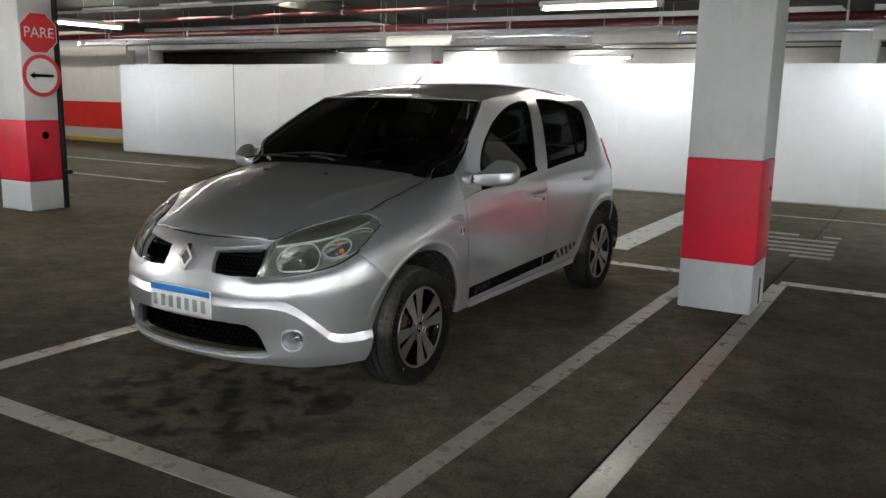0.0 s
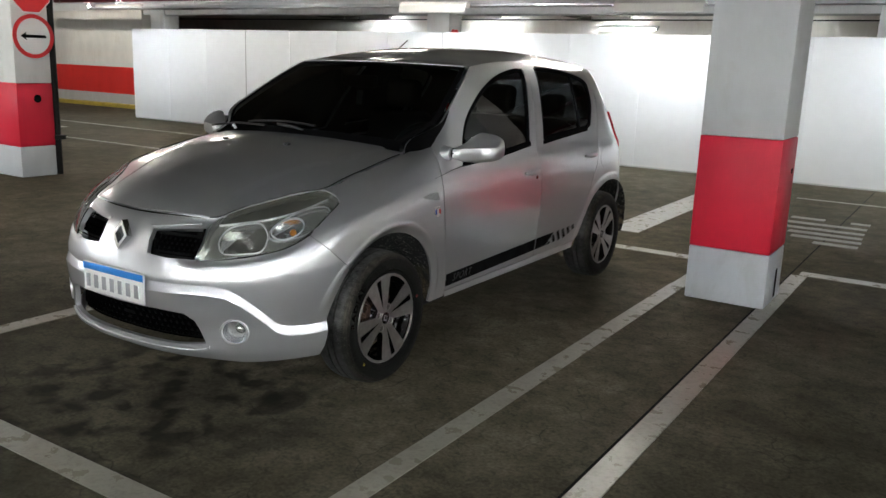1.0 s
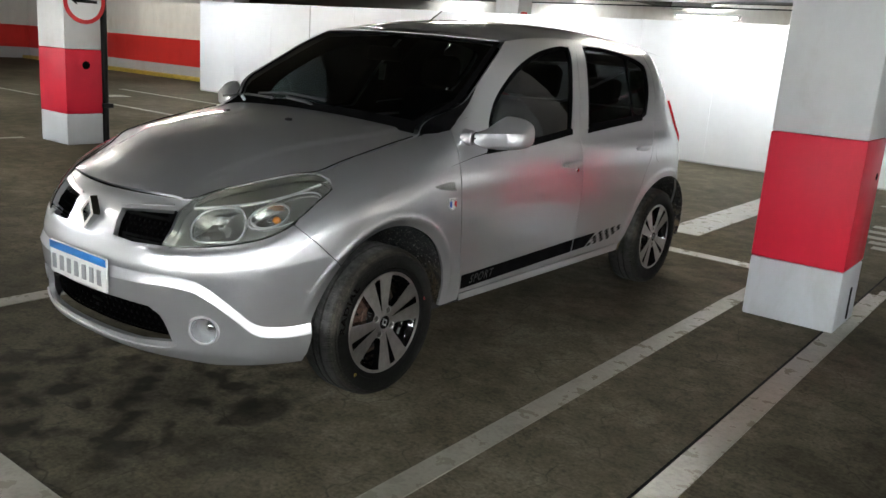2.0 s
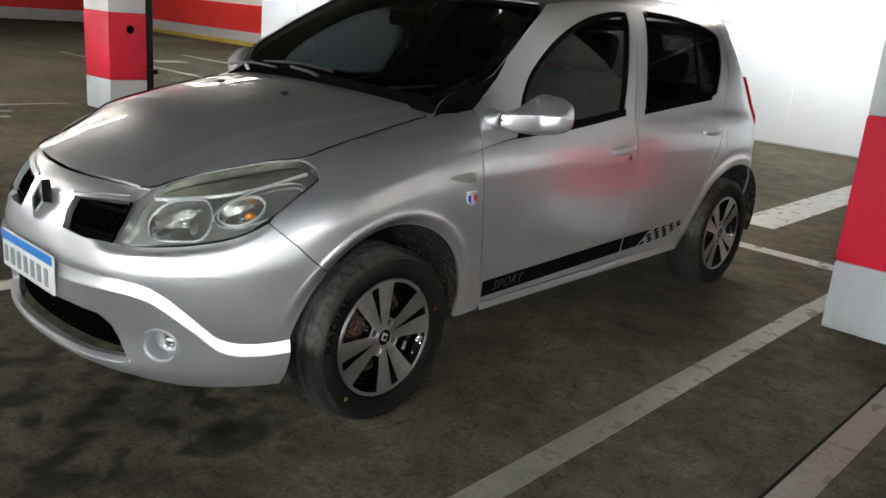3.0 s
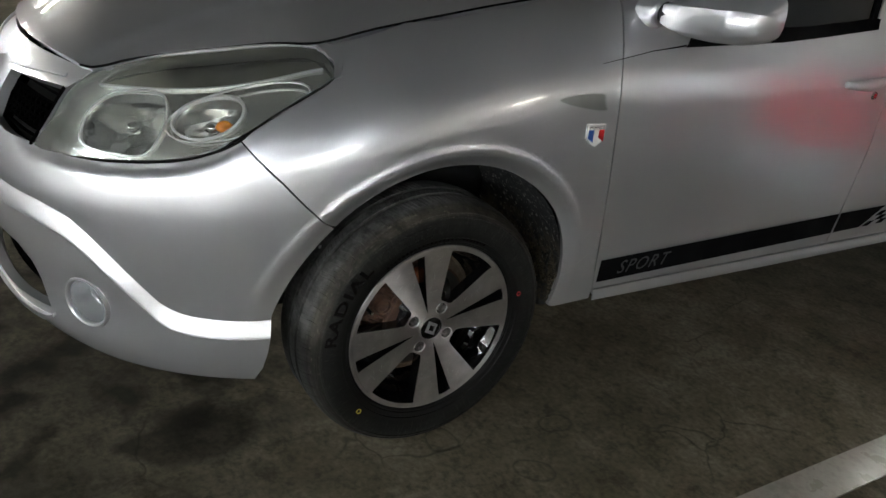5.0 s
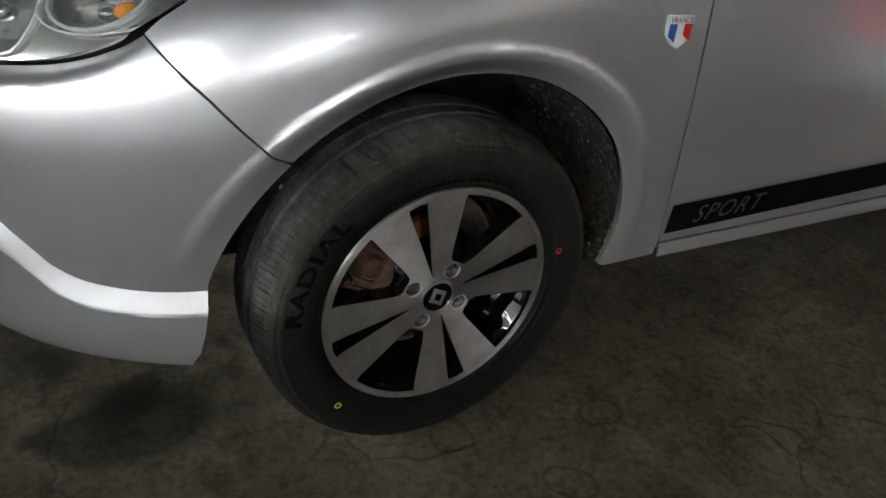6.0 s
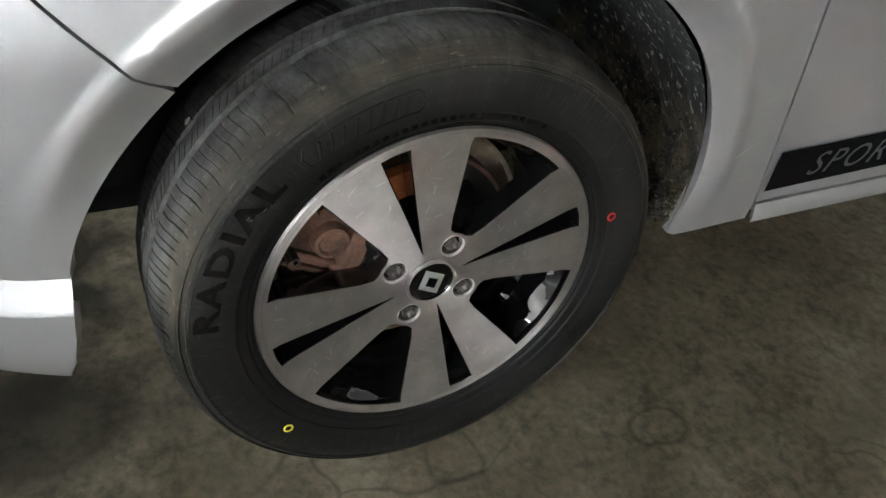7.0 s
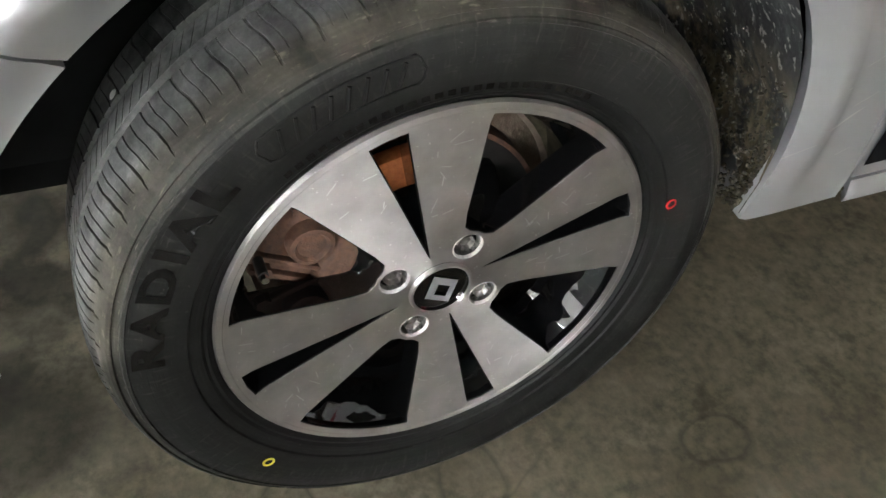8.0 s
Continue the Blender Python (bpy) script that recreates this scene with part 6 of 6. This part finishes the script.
def tyre_mesh():
    """Sidewall with its bead step and two ridges, rounded shoulder, and a tread of notched shoulder blocks between two deep grooves."""
    half = [(0.202, 0.066), (0.207, 0.0738), (0.2125, 0.0790), (0.2155, 0.0822), (0.2180, 0.0822), (0.2205, 0.0848), (0.2310, 0.0872), (0.2322, 0.0892), (0.245, 0.0915), (0.258, 0.0930), (0.270, 0.0925),
            (0.2790, 0.0902), (0.2798, 0.0916), (0.2828, 0.0902), (0.2836, 0.0884), (0.2884, 0.0852), (0.2894, 0.0866), (0.2924, 0.0842), (0.2934, 0.0816), (0.2960, 0.0776), (0.2990, 0.0722), (0.3004, 0.0690),
            (0.3026, 0.0642), (0.3054, 0.0535), (0.3073, 0.0400), (0.3083, 0.0290), (0.3086, 0.0235), (0.3015, 0.0215), (0.3015, 0.0150), (0.3088, 0.0130), (0.3092, 0.0)]
    prof = half + [(r + 0.003 * smooth(0.028, 0.055, a) * (r > 0.297), -a * (1 + 0.12 * smooth(0.03, 0.06, a))) for r, a in half[-2::-1]]
    pitches, offs = 58, (0.0, 0.02, 0.30, 0.312, 0.330, 0.342, 0.62, 0.632, 0.650, 0.662, 0.895, 0.907, 0.955, 0.967)
    thin, wide = (3, 4, 7, 8), (11, 12)
    verts, faces, k = [], [], len(prof)
    n = pitches * len(offs)
    for p in range(pitches):
        for q, o in enumerate(offs):
            for r, a in prof:
                rr, w = r, abs(a)
                if q in wide and 0.022 < w < 0.0725 and r > 0.2985:
                    rr = r - 0.0036 * min(1.0, (0.0755 - w) / 0.010) * (1.0 if w > 0.045 else 0.4)
                if q in thin and 0.022 < w < 0.066 and r > 0.302:
                    rr = r - 0.0011
                if q in wide + thin and w < 0.012:
                    rr = r - 0.0014
                if q not in wide and 0.068 < w < 0.070:
                    rr = r - 0.0012
                bend = (0.070 - w) * 0.55 + 0.004 * math.sin((w - 0.022) * 130) if r > 0.297 else 0.0
                th = 2 * math.pi * (p + o) / pitches + (bend if a > 0 else -bend) * (1.0 if w > 0.02 else 0.0) + (a * 1.4 if w <= 0.02 else 0.0)
                verts.append((a, rr * math.cos(th), max(rr * math.sin(th), -0.3042)))
    for i in range(n):
        j = (i + 1) % n
        for p in range(k - 1):
            faces.append((i * k + p, j * k + p, j * k + p + 1, i * k + p + 1))
    bm = bmesh.new()
    vs = [bm.verts.new(v) for v in verts]
    for f in faces:
        bm.faces.new([vs[i] for i in f])
    bmesh.ops.recalc_face_normals(bm, faces=bm.faces)
    return from_bm("wheel", bm, TYRE, True, 32)


def polar(r, a):
    return r * math.cos(radians(a)), r * math.sin(radians(a))


def rim_dish(r):
    """How far out the spoke face stands at a radius."""
    return 0.0780 - 0.0085 * (1 - min(1.0, r / 0.2)) + 0.004 * smooth(0.19, 0.2035, r)


BOLT_AT = [polar(0.0520, 63.5 + 90 * q) for q in range(4)]


def rim_meshes():
    """The turned spoke face and the black body of the alloy rim."""
    outer = [polar(0.2035, i * 2.5) for i in range(144)]
    holes = []
    for q in range(4):
        c = 18.2 + 90 * q
        holes.append([polar(0.1965, c - 4.9), polar(0.1975, c), polar(0.1965, c + 4.9), polar(0.110, c + 3.9), polar(0.062, c + 2.4), polar(0.044, c + 0.7), polar(0.043, c - 0.7), polar(0.062, c - 2.4), polar(0.110, c - 3.9)])
        c = 63.4 + 90 * q
        arc = [polar(0.1975, c - 19.3 + 38.6 * i / 12) for i in range(13)]
        up = [(0.135, 18.0), (0.090, 16.0), (0.0735, 13.2), (0.0695, 7.0)]
        holes.append(arc + [polar(r, c + a) for r, a in up] + [polar(0.0700, c)] + [polar(r, c - a) for r, a in up[::-1]])

    def round_hole(c, r):
        return [(c[0] + r * math.cos(k * math.pi / 9), c[1] + r * math.sin(k * math.pi / 9)) for k in range(18)]

    def face(u, v):
        r = math.hypot(u, v)
        n = Vector((1, 0.03 * u / max(r, 1e-4), 0.03 * v / max(r, 1e-4))).normalized()
        return Vector((rim_dish(r), u, v)), n

    def back(u, v):
        p, n = face(u, v)
        return p - Vector((0.0015, 0, 0)), n
    front = sheet("spoke_face", outer, holes + [round_hole(c, 0.0146) for c in BOLT_AT], face, ALLOY, 0.014, 0.0012, rim_step=0.012)
    grown = [shrink(h, 0.0013) for h in holes] + [round_hole(c, 0.0150) for c in BOLT_AT]
    black = sheet("spoke_body", outer, grown, back, GLOSS_BLACK, 0.016, 0.030, rim_step=0.012)
    return front, black


def wheel_parts(car):
    tyre, (front, black) = tyre_mesh(), rim_meshes()
    rng = random.Random(7)
    verts, faces = [], []
    for k in range(64):
        centre = (2.0 if k % 2 else 32.6) + 90 * rng.randrange(4) + rng.uniform(-7, 7)
        r, run, way, wide = rng.uniform(0.085, 0.192), rng.uniform(0.002, 0.016), rng.uniform(0, math.pi), rng.uniform(0.00025, 0.0005)
        u, v = polar(r, centre)
        x = rim_dish(r) + 0.0006
        a, b = math.cos(way), math.sin(way)
        verts += [(x, u + a * run * e - b * wide * f, v + b * run * e + a * wide * f) for e, f in ((-0.5, -1), (0.5, -1), (0.5, 1), (-0.5, 1))]
        faces.append((4 * k, 4 * k + 1, 4 * k + 2, 4 * k + 3))
    nicks = mesh_of("spoke_scuff", verts, faces, SCRATCH, False)
    lip = revolve("rim_lip", [(0.198, 0.0795), (0.2035, 0.0822), (0.2085, 0.0818), (0.2105, 0.0785), (0.2080, 0.074), (0.203, 0.066)], ALLOY, 96)
    barrel = revolve("barrel", [(0.199, 0.078), (0.1945, 0.068), (0.188, 0.056), (0.1835, 0.040), (0.182, 0.026), (0.174, 0.018), (0.172, 0.004), (0.176, -0.02), (0.180, -0.06), (0.200, -0.07)], GLOSS_BLACK, 144)
    for p in barrel.vertices:
        a = math.atan2(p.co.z, p.co.y)
        deep = smooth(0.074, 0.050, p.co.x) if p.co.x > -0.05 else 0.0
        k = 1 - deep * (0.016 + 0.013 * math.sin(12 * a + 0.6) + 0.007 * math.sin(27 * a + p.co.x * 60) + 0.005 * math.sin(43 * a))
        p.co.y, p.co.z = p.co.y * k, p.co.z * k
    dish = revolve("wheel_back", [(0.052, 0.064), (0.066, 0.058), (0.080, 0.046), (0.092, 0.030), (0.100, 0.012), (0.100, 0.004)], GLOSS_BLACK, 120)
    for p in dish.vertices:
        a = math.atan2(p.co.z, p.co.y)
        k = 1 + 0.10 * math.sin(8 * a + 1.0) * smooth(0.062, 0.040, p.co.x) + 0.02 * math.sin(29 * a + p.co.x * 90)
        p.co.y, p.co.z = p.co.y * k, p.co.z * k
    rotor = revolve("brake_disc", [(0.05, 0.022), (0.07, 0.022), (0.074, 0.004), (0.100, 0.004), (0.130, 0.004), (0.132, 0.0), (0.130, -0.016), (0.05, -0.016)], STEEL, 64)
    hat = revolve("disc_rim", [(0.1285, 0.0055), (0.133, 0.004), (0.1335, -0.018), (0.129, -0.018)], RUST, 64)
    shield = revolve("dust_shield", [(0.06, -0.024), (0.155, -0.024), (0.160, -0.018), (0.160, -0.03)], TAN, 48)
    cap = revolve("centre_cap", [(0.0, 0.0765), (0.020, 0.0765), (0.0265, 0.0762), (0.0285, 0.0785), (0.0305, 0.0785), (0.0315, 0.074)], GLOSS_BLACK, 40)
    cap_ring = revolve("cap_ring", [(0.0280, 0.0783), (0.0290, 0.0802), (0.0308, 0.0802), (0.0320, 0.076)], ALLOY, 40)
    bm = bmesh.new()
    bmesh.ops.create_cone(bm, cap_ends=True, segments=6, radius1=0.0098, radius2=0.0090, depth=0.014)
    bmesh.ops.transform(bm, matrix=pose(0.061, 0, 0, 0, 90, 0), verts=bm.verts)
    top = max(bm.faces, key=lambda f: f.calc_center_median().x)
    bmesh.ops.inset_region(bm, faces=[top], thickness=0.0028)
    bmesh.ops.translate(bm, vec=(-0.004, 0, 0), verts=top.verts)
    nut = from_bm("wheel_nut", bm, BOLT)
    nut_hole = revolve("nut_hole", [(0.0, 0.056), (0.0118, 0.056), (0.0126, 0.060), (0.0136, 0.0685)], SEAT, 28)
    hole_edge = revolve("hole_edge", [(0.0134, 0.0690), (0.0143, 0.0716), (0.0149, 0.0724), (0.0156, 0.0719)], SCRAPED, 28)
    bm = bmesh.new()
    ring = [[bm.verts.new((0.0782 + h, u, v)) for u, v in ((-r0, 0), (0, r1), (r0, 0), (0, -r1))] for r0, r1, h in ((0.0180, 0.0215, 0.0), (0.0085, 0.0100, 0.0014))]
    for k in range(4):
        j = (k + 1) % 4
        bm.faces.new([ring[0][k], ring[0][j], ring[1][j], ring[1][k]])
    bmesh.ops.recalc_face_normals(bm, faces=bm.faces)
    logo = from_bm("cap_lozenge", bm, CAP_MARK)
    cal = box("caliper", (-0.045, -0.045, -0.055), (0.020, 0.050, 0.055), RUST, 0.014, 3)
    cal_parts = [("caliper_bridge", box("caliper_bridge", (-0.01, 0.02, -0.045), (0.030, 0.056, 0.045), RUST, 0.010, 3)),
                 ("piston_housing", revolve("piston_housing", [(0.0, 0.030), (0.013, 0.030), (0.016, 0.034), (0.020, 0.033), (0.022, 0.026), (0.022, 0.0)], RUST, 24))]
    cal_parts += [("caliper_rib", box("caliper_rib", (0.012, -0.040, z), (0.027, 0.030, z + 0.007), RUST, 0.003)) for z in (-0.047, -0.031, 0.026, 0.042)]
    cal_parts += [("slide_pin", tube("slide_pin", [(0.0, -0.030, z), (0.036, -0.030, z)], 0.0075, RUST, 6)) for z in (-0.036, 0.036)]
    cal_parts += [("caliper_lug", box("caliper_lug", (0.0, -0.058, -0.012), (0.024, -0.036, 0.014), RUST, 0.006))]
    valve = join("valve", [tube("v1", [(0.066, 0, 0), (0.086, 0, 0)], 0.0045, CABLE, 10), tube("v2", [(0.078, 0, 0), (0.092, 0, 0)], 0.0034, CHROME, 10)])
    pad = box("brake_pad", (0.006, -0.034, -0.020), (0.024, 0.030, 0.016), ORANGE_RUST, 0.004)
    pins = revolve("hub_ring", [(0.040, 0.030), (0.058, 0.030), (0.060, 0.022)], RUST, 32)

    def ring_mark(mat, nm):
        return revolve(nm, [(0.0040, 0.0), (0.0040, 0.0007), (0.0062, 0.0007), (0.0062, 0.0)], mat, 20)
    red_mark, yellow_mark, white_mark = ring_mark(RED_ENAMEL, "red_mark"), ring_mark(YELLOW, "yellow_mark"), revolve("chalk_mark", [(0.0, 0.0012), (0.003, 0.001), (0.0045, 0.0)], WHITE, 12)

    def bent(word, size, centre, radius, spacing=1.1, nm="raised_word"):
        def place(u, v):
            a = radians(centre) - u * 1.55 / radius
            r = radius + v
            return Vector((float(np.interp(r, [0.236, 0.245, 0.258, 0.270, 0.279], [0.0899, 0.0915, 0.0930, 0.0925, 0.0902])) + 0.0020, r * math.cos(a), r * math.sin(a)))
        return lettering(nm, word, size, LETTER, place, spacing, bold=0.0011)
    word = bent("RADIAL", 0.034, 156, 0.262, 1.12)
    def wall_at(r, d):
        return Vector((float(np.interp(r, [0.236, 0.245, 0.258, 0.270, 0.279], [0.0899, 0.0915, 0.0930, 0.0925, 0.0902])) + 0.0006, *polar(r, d)))
    loop = [(0.246, -13 + k) for k in range(27)] + [(0.250, 14.2), (0.262, 14.6), (0.268, 13.6)] + [(0.2705, 13 - k) for k in range(27)] + [(0.268, -13.6), (0.258, -14.4), (0.250, -14.0), (0.246, -13)]
    outline = tube("raised_outline", [wall_at(r, d) for r, d in loop], 0.0011, TYRE, 6)
    tick = tube("raised_mark", [wall_at(r, 0.9 - (r - 0.25) * 100) for r in (0.2495, 0.254, 0.260, 0.267)], 0.0017, TYRE, 6)
    dash = mesh_of("small_mark", [(0.0868, *polar(r, d)) for r, d in ((0.2245, -0.8), (0.2245, 0.8), (0.230, 0.8), (0.230, -0.8))], [(0, 1, 2, 3)], LETTER, False)

    for x, y, turn in ((0.722, 0.0, 0), (0.722, 2.589, 0), (-0.722, 0.0, 180), (-0.722, 2.589, 180)):
        near = y < 1 and x > 0
        spin = 0 if near else (33 if x > 0 else 12)
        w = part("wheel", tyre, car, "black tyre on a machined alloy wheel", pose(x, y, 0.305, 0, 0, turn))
        rot = pose(0, 0, 0, spin, 0, 0)
        part("spoke_face", front, w, "turned aluminium spoke face", rot)
        part("spoke_body", black, w, "gloss black rim body", rot)
        tagged(part("spoke_scuff", nicks, w, m=rot), "fine pale scratches and chips", kind="stuff")
        part("rim_lip", lip, w, "turned rim edge")
        part("barrel", barrel, w, "gloss black barrel")
        part("wheel_back", dish, w)
        part("brake_disc", rotor, w, "worn steel brake disc")
        part("disc_rim", hat, w, "rusty disc edge")
        part("dust_shield", shield, w, "rusty shield")
        part("hub_ring", pins, w, "orange rusty hub")
        part("centre_cap", cap, w, "black centre cap", pose(-0.004, 0, 0))
        part("cap_ring", cap_ring, w, "silver ring", pose(-0.004, 0, 0))
        part("cap_lozenge", logo, w, "silver lozenge", pose(-0.004, 0, 0, 24, 0, 0))
        for q in range(4):
            part("wheel_nut", nut, w, "scratched wheel bolt", rot @ pose(0, *BOLT_AT[q], 20 * q))
            part("nut_hole", nut_hole, w, "scraped bolt hole", rot @ pose(0, *BOLT_AT[q]))
            part("hole_edge", hole_edge, w, "bright scraped edge", rot @ pose(0, *BOLT_AT[q], 70 * q))
        cy, cz = polar(0.128, 152)
        at = pose(0.012, cy, cz, 152 - 180, 0, 0)
        part("caliper", cal, w, "rust-brown brake caliper", at)
        for nm, piece in cal_parts:
            part(nm, piece, w, m=at)
        part("valve", valve, w, "tyre valve", rot @ pose(-0.012, *polar(0.176, 157), 0, 0, 0))
        py, pz = polar(0.122, 98)
        part("brake_pad", pad, w, "orange rusty pad plate", pose(0.012, py, pz, 14, 0, 0))
        part("raised_word", word, w, "raised rubber letters")
        if near:
            for k in range(8):
                part("raised_mark", tick, w, "raised rubber bar", pose(0, 0, 0, 124 - k * 3.0, 0, 0))
            part("raised_outline", outline, w, "raised frame round the marks", pose(0, 0, 0, 113.6, 0, 0))
            for k in range(26):
                part("small_mark", dash, w, "small raised mark", pose(0, 0, 0, 128 - k * 2.6, 0, 0))
            part("red_mark", red_mark, w, "red paint ring", pose(0.0900, 0.2275, 0.0600))
            part("yellow_mark", yellow_mark, w, "yellow paint ring", pose(0.0925, -0.1780, -0.1710))
            my, mz = polar(0.3088, 142)
            part("chalk_mark", white_mark, w, "white fleck on the tread", pose(-0.030, my, mz, 142, 0, 0) @ pose(0, 0, 0, 0, 0, 90))
        # dark liner above the wheel
    for x, y in ((1, 0.0), (1, 2.589), (-1, 0.0), (-1, 2.589)):
        verts, faces = [], []
        n = 26
        for i in range(n + 1):
            turn = (1 if y < 1 else -6) + (181 if y < 1 else 188) * i / n
            a = radians(turn)
            rim = pchip(turn, ARCH_A, ARCH_FRONT if y < 1 else ARCH_REAR)
            yy, zz = y + rim * math.cos(a), 0.31 + rim * math.sin(a)
            lip = half_width(yy, zz) - 0.003 - (pchip(min(180.0, max(0.0, turn)), FOLD_A, FOLD) if y < 1 else 0.0) if yy > -0.05 else 0.765
            for xx, r in ((0.35, 0.30), (0.352, 0.395), (0.55, max(0.415, rim + 0.01)), (0.72, max(0.395, rim + 0.008)), (lip, rim + 0.001)):
                wob = 0.004 * math.sin(i * 2.7 + xx * 30) * (xx < 0.75)
                verts.append((xx * x, y + (r + wob) * math.cos(a), 0.31 + (r + wob) * math.sin(a)))
        for i in range(n):
            for k in range(4):
                faces.append((i * 5 + k, i * 5 + k + 1, i * 5 + k + 6, i * 5 + k + 5))
        bm = bmesh.new()
        vs = [bm.verts.new(v) for v in verts]
        for f in faces:
            bm.faces.new([vs[i] for i in f])
        bmesh.ops.recalc_face_normals(bm, faces=bm.faces)
        part("wheel_arch_liner", from_bm("wheel_arch_liner", bm, MUD, True, 60), car, "muddy black arch liner")
    rng = random.Random(11)
    bm = bmesh.new()
    for k in range(620):
        turn = rng.betavariate(1.1, 2.4) * 30 + 0.5
        rim = pchip(turn, ARCH_A, ARCH_FRONT)
        x = 0.795 - 0.16 * rng.random() ** 1.6
        r = rim + 0.002 + rng.uniform(-0.003, 0.002)
        size = rng.uniform(0.0012, 0.0038) * (1 - turn / 50)
        a = radians(turn)
        m = Matrix.Translation((x, r * math.cos(a), 0.31 + r * math.sin(a))) @ Euler((rng.uniform(0, 6), rng.uniform(0, 6), rng.uniform(0, 6))).to_matrix().to_4x4() @ Matrix.Diagonal((size * rng.uniform(0.7, 1.5), size, size * rng.uniform(0.6, 1.1), 1))
        bmesh.ops.create_icosphere(bm, subdivisions=1, radius=1.0, matrix=m)
    tagged(part("mud_clot", from_bm("mud_clot", bm, DRY_MUD, True, 80), car, "crumbs of dry olive-brown mud"), kind="stuff")


def the_car():
    car = empty("car", "silver five-door hatchback with black door stripes parked in a marked bay", "car", m=pose(0, 0, 0))
    body_panels(car)
    bumper(car)
    wheel_parts(car)
    interior(car)
    return car


garage()
markings()
columns()
octagon_sign(pose(-6.225, 2.66, 2.09), "red octagonal traffic sign with white border on a column")
octagon_sign(pose(-6.315, 11.80, 1.94), "red octagonal traffic sign on a column behind the boards")
arrow_sign()
partition()
services()
lamps()
the_car()
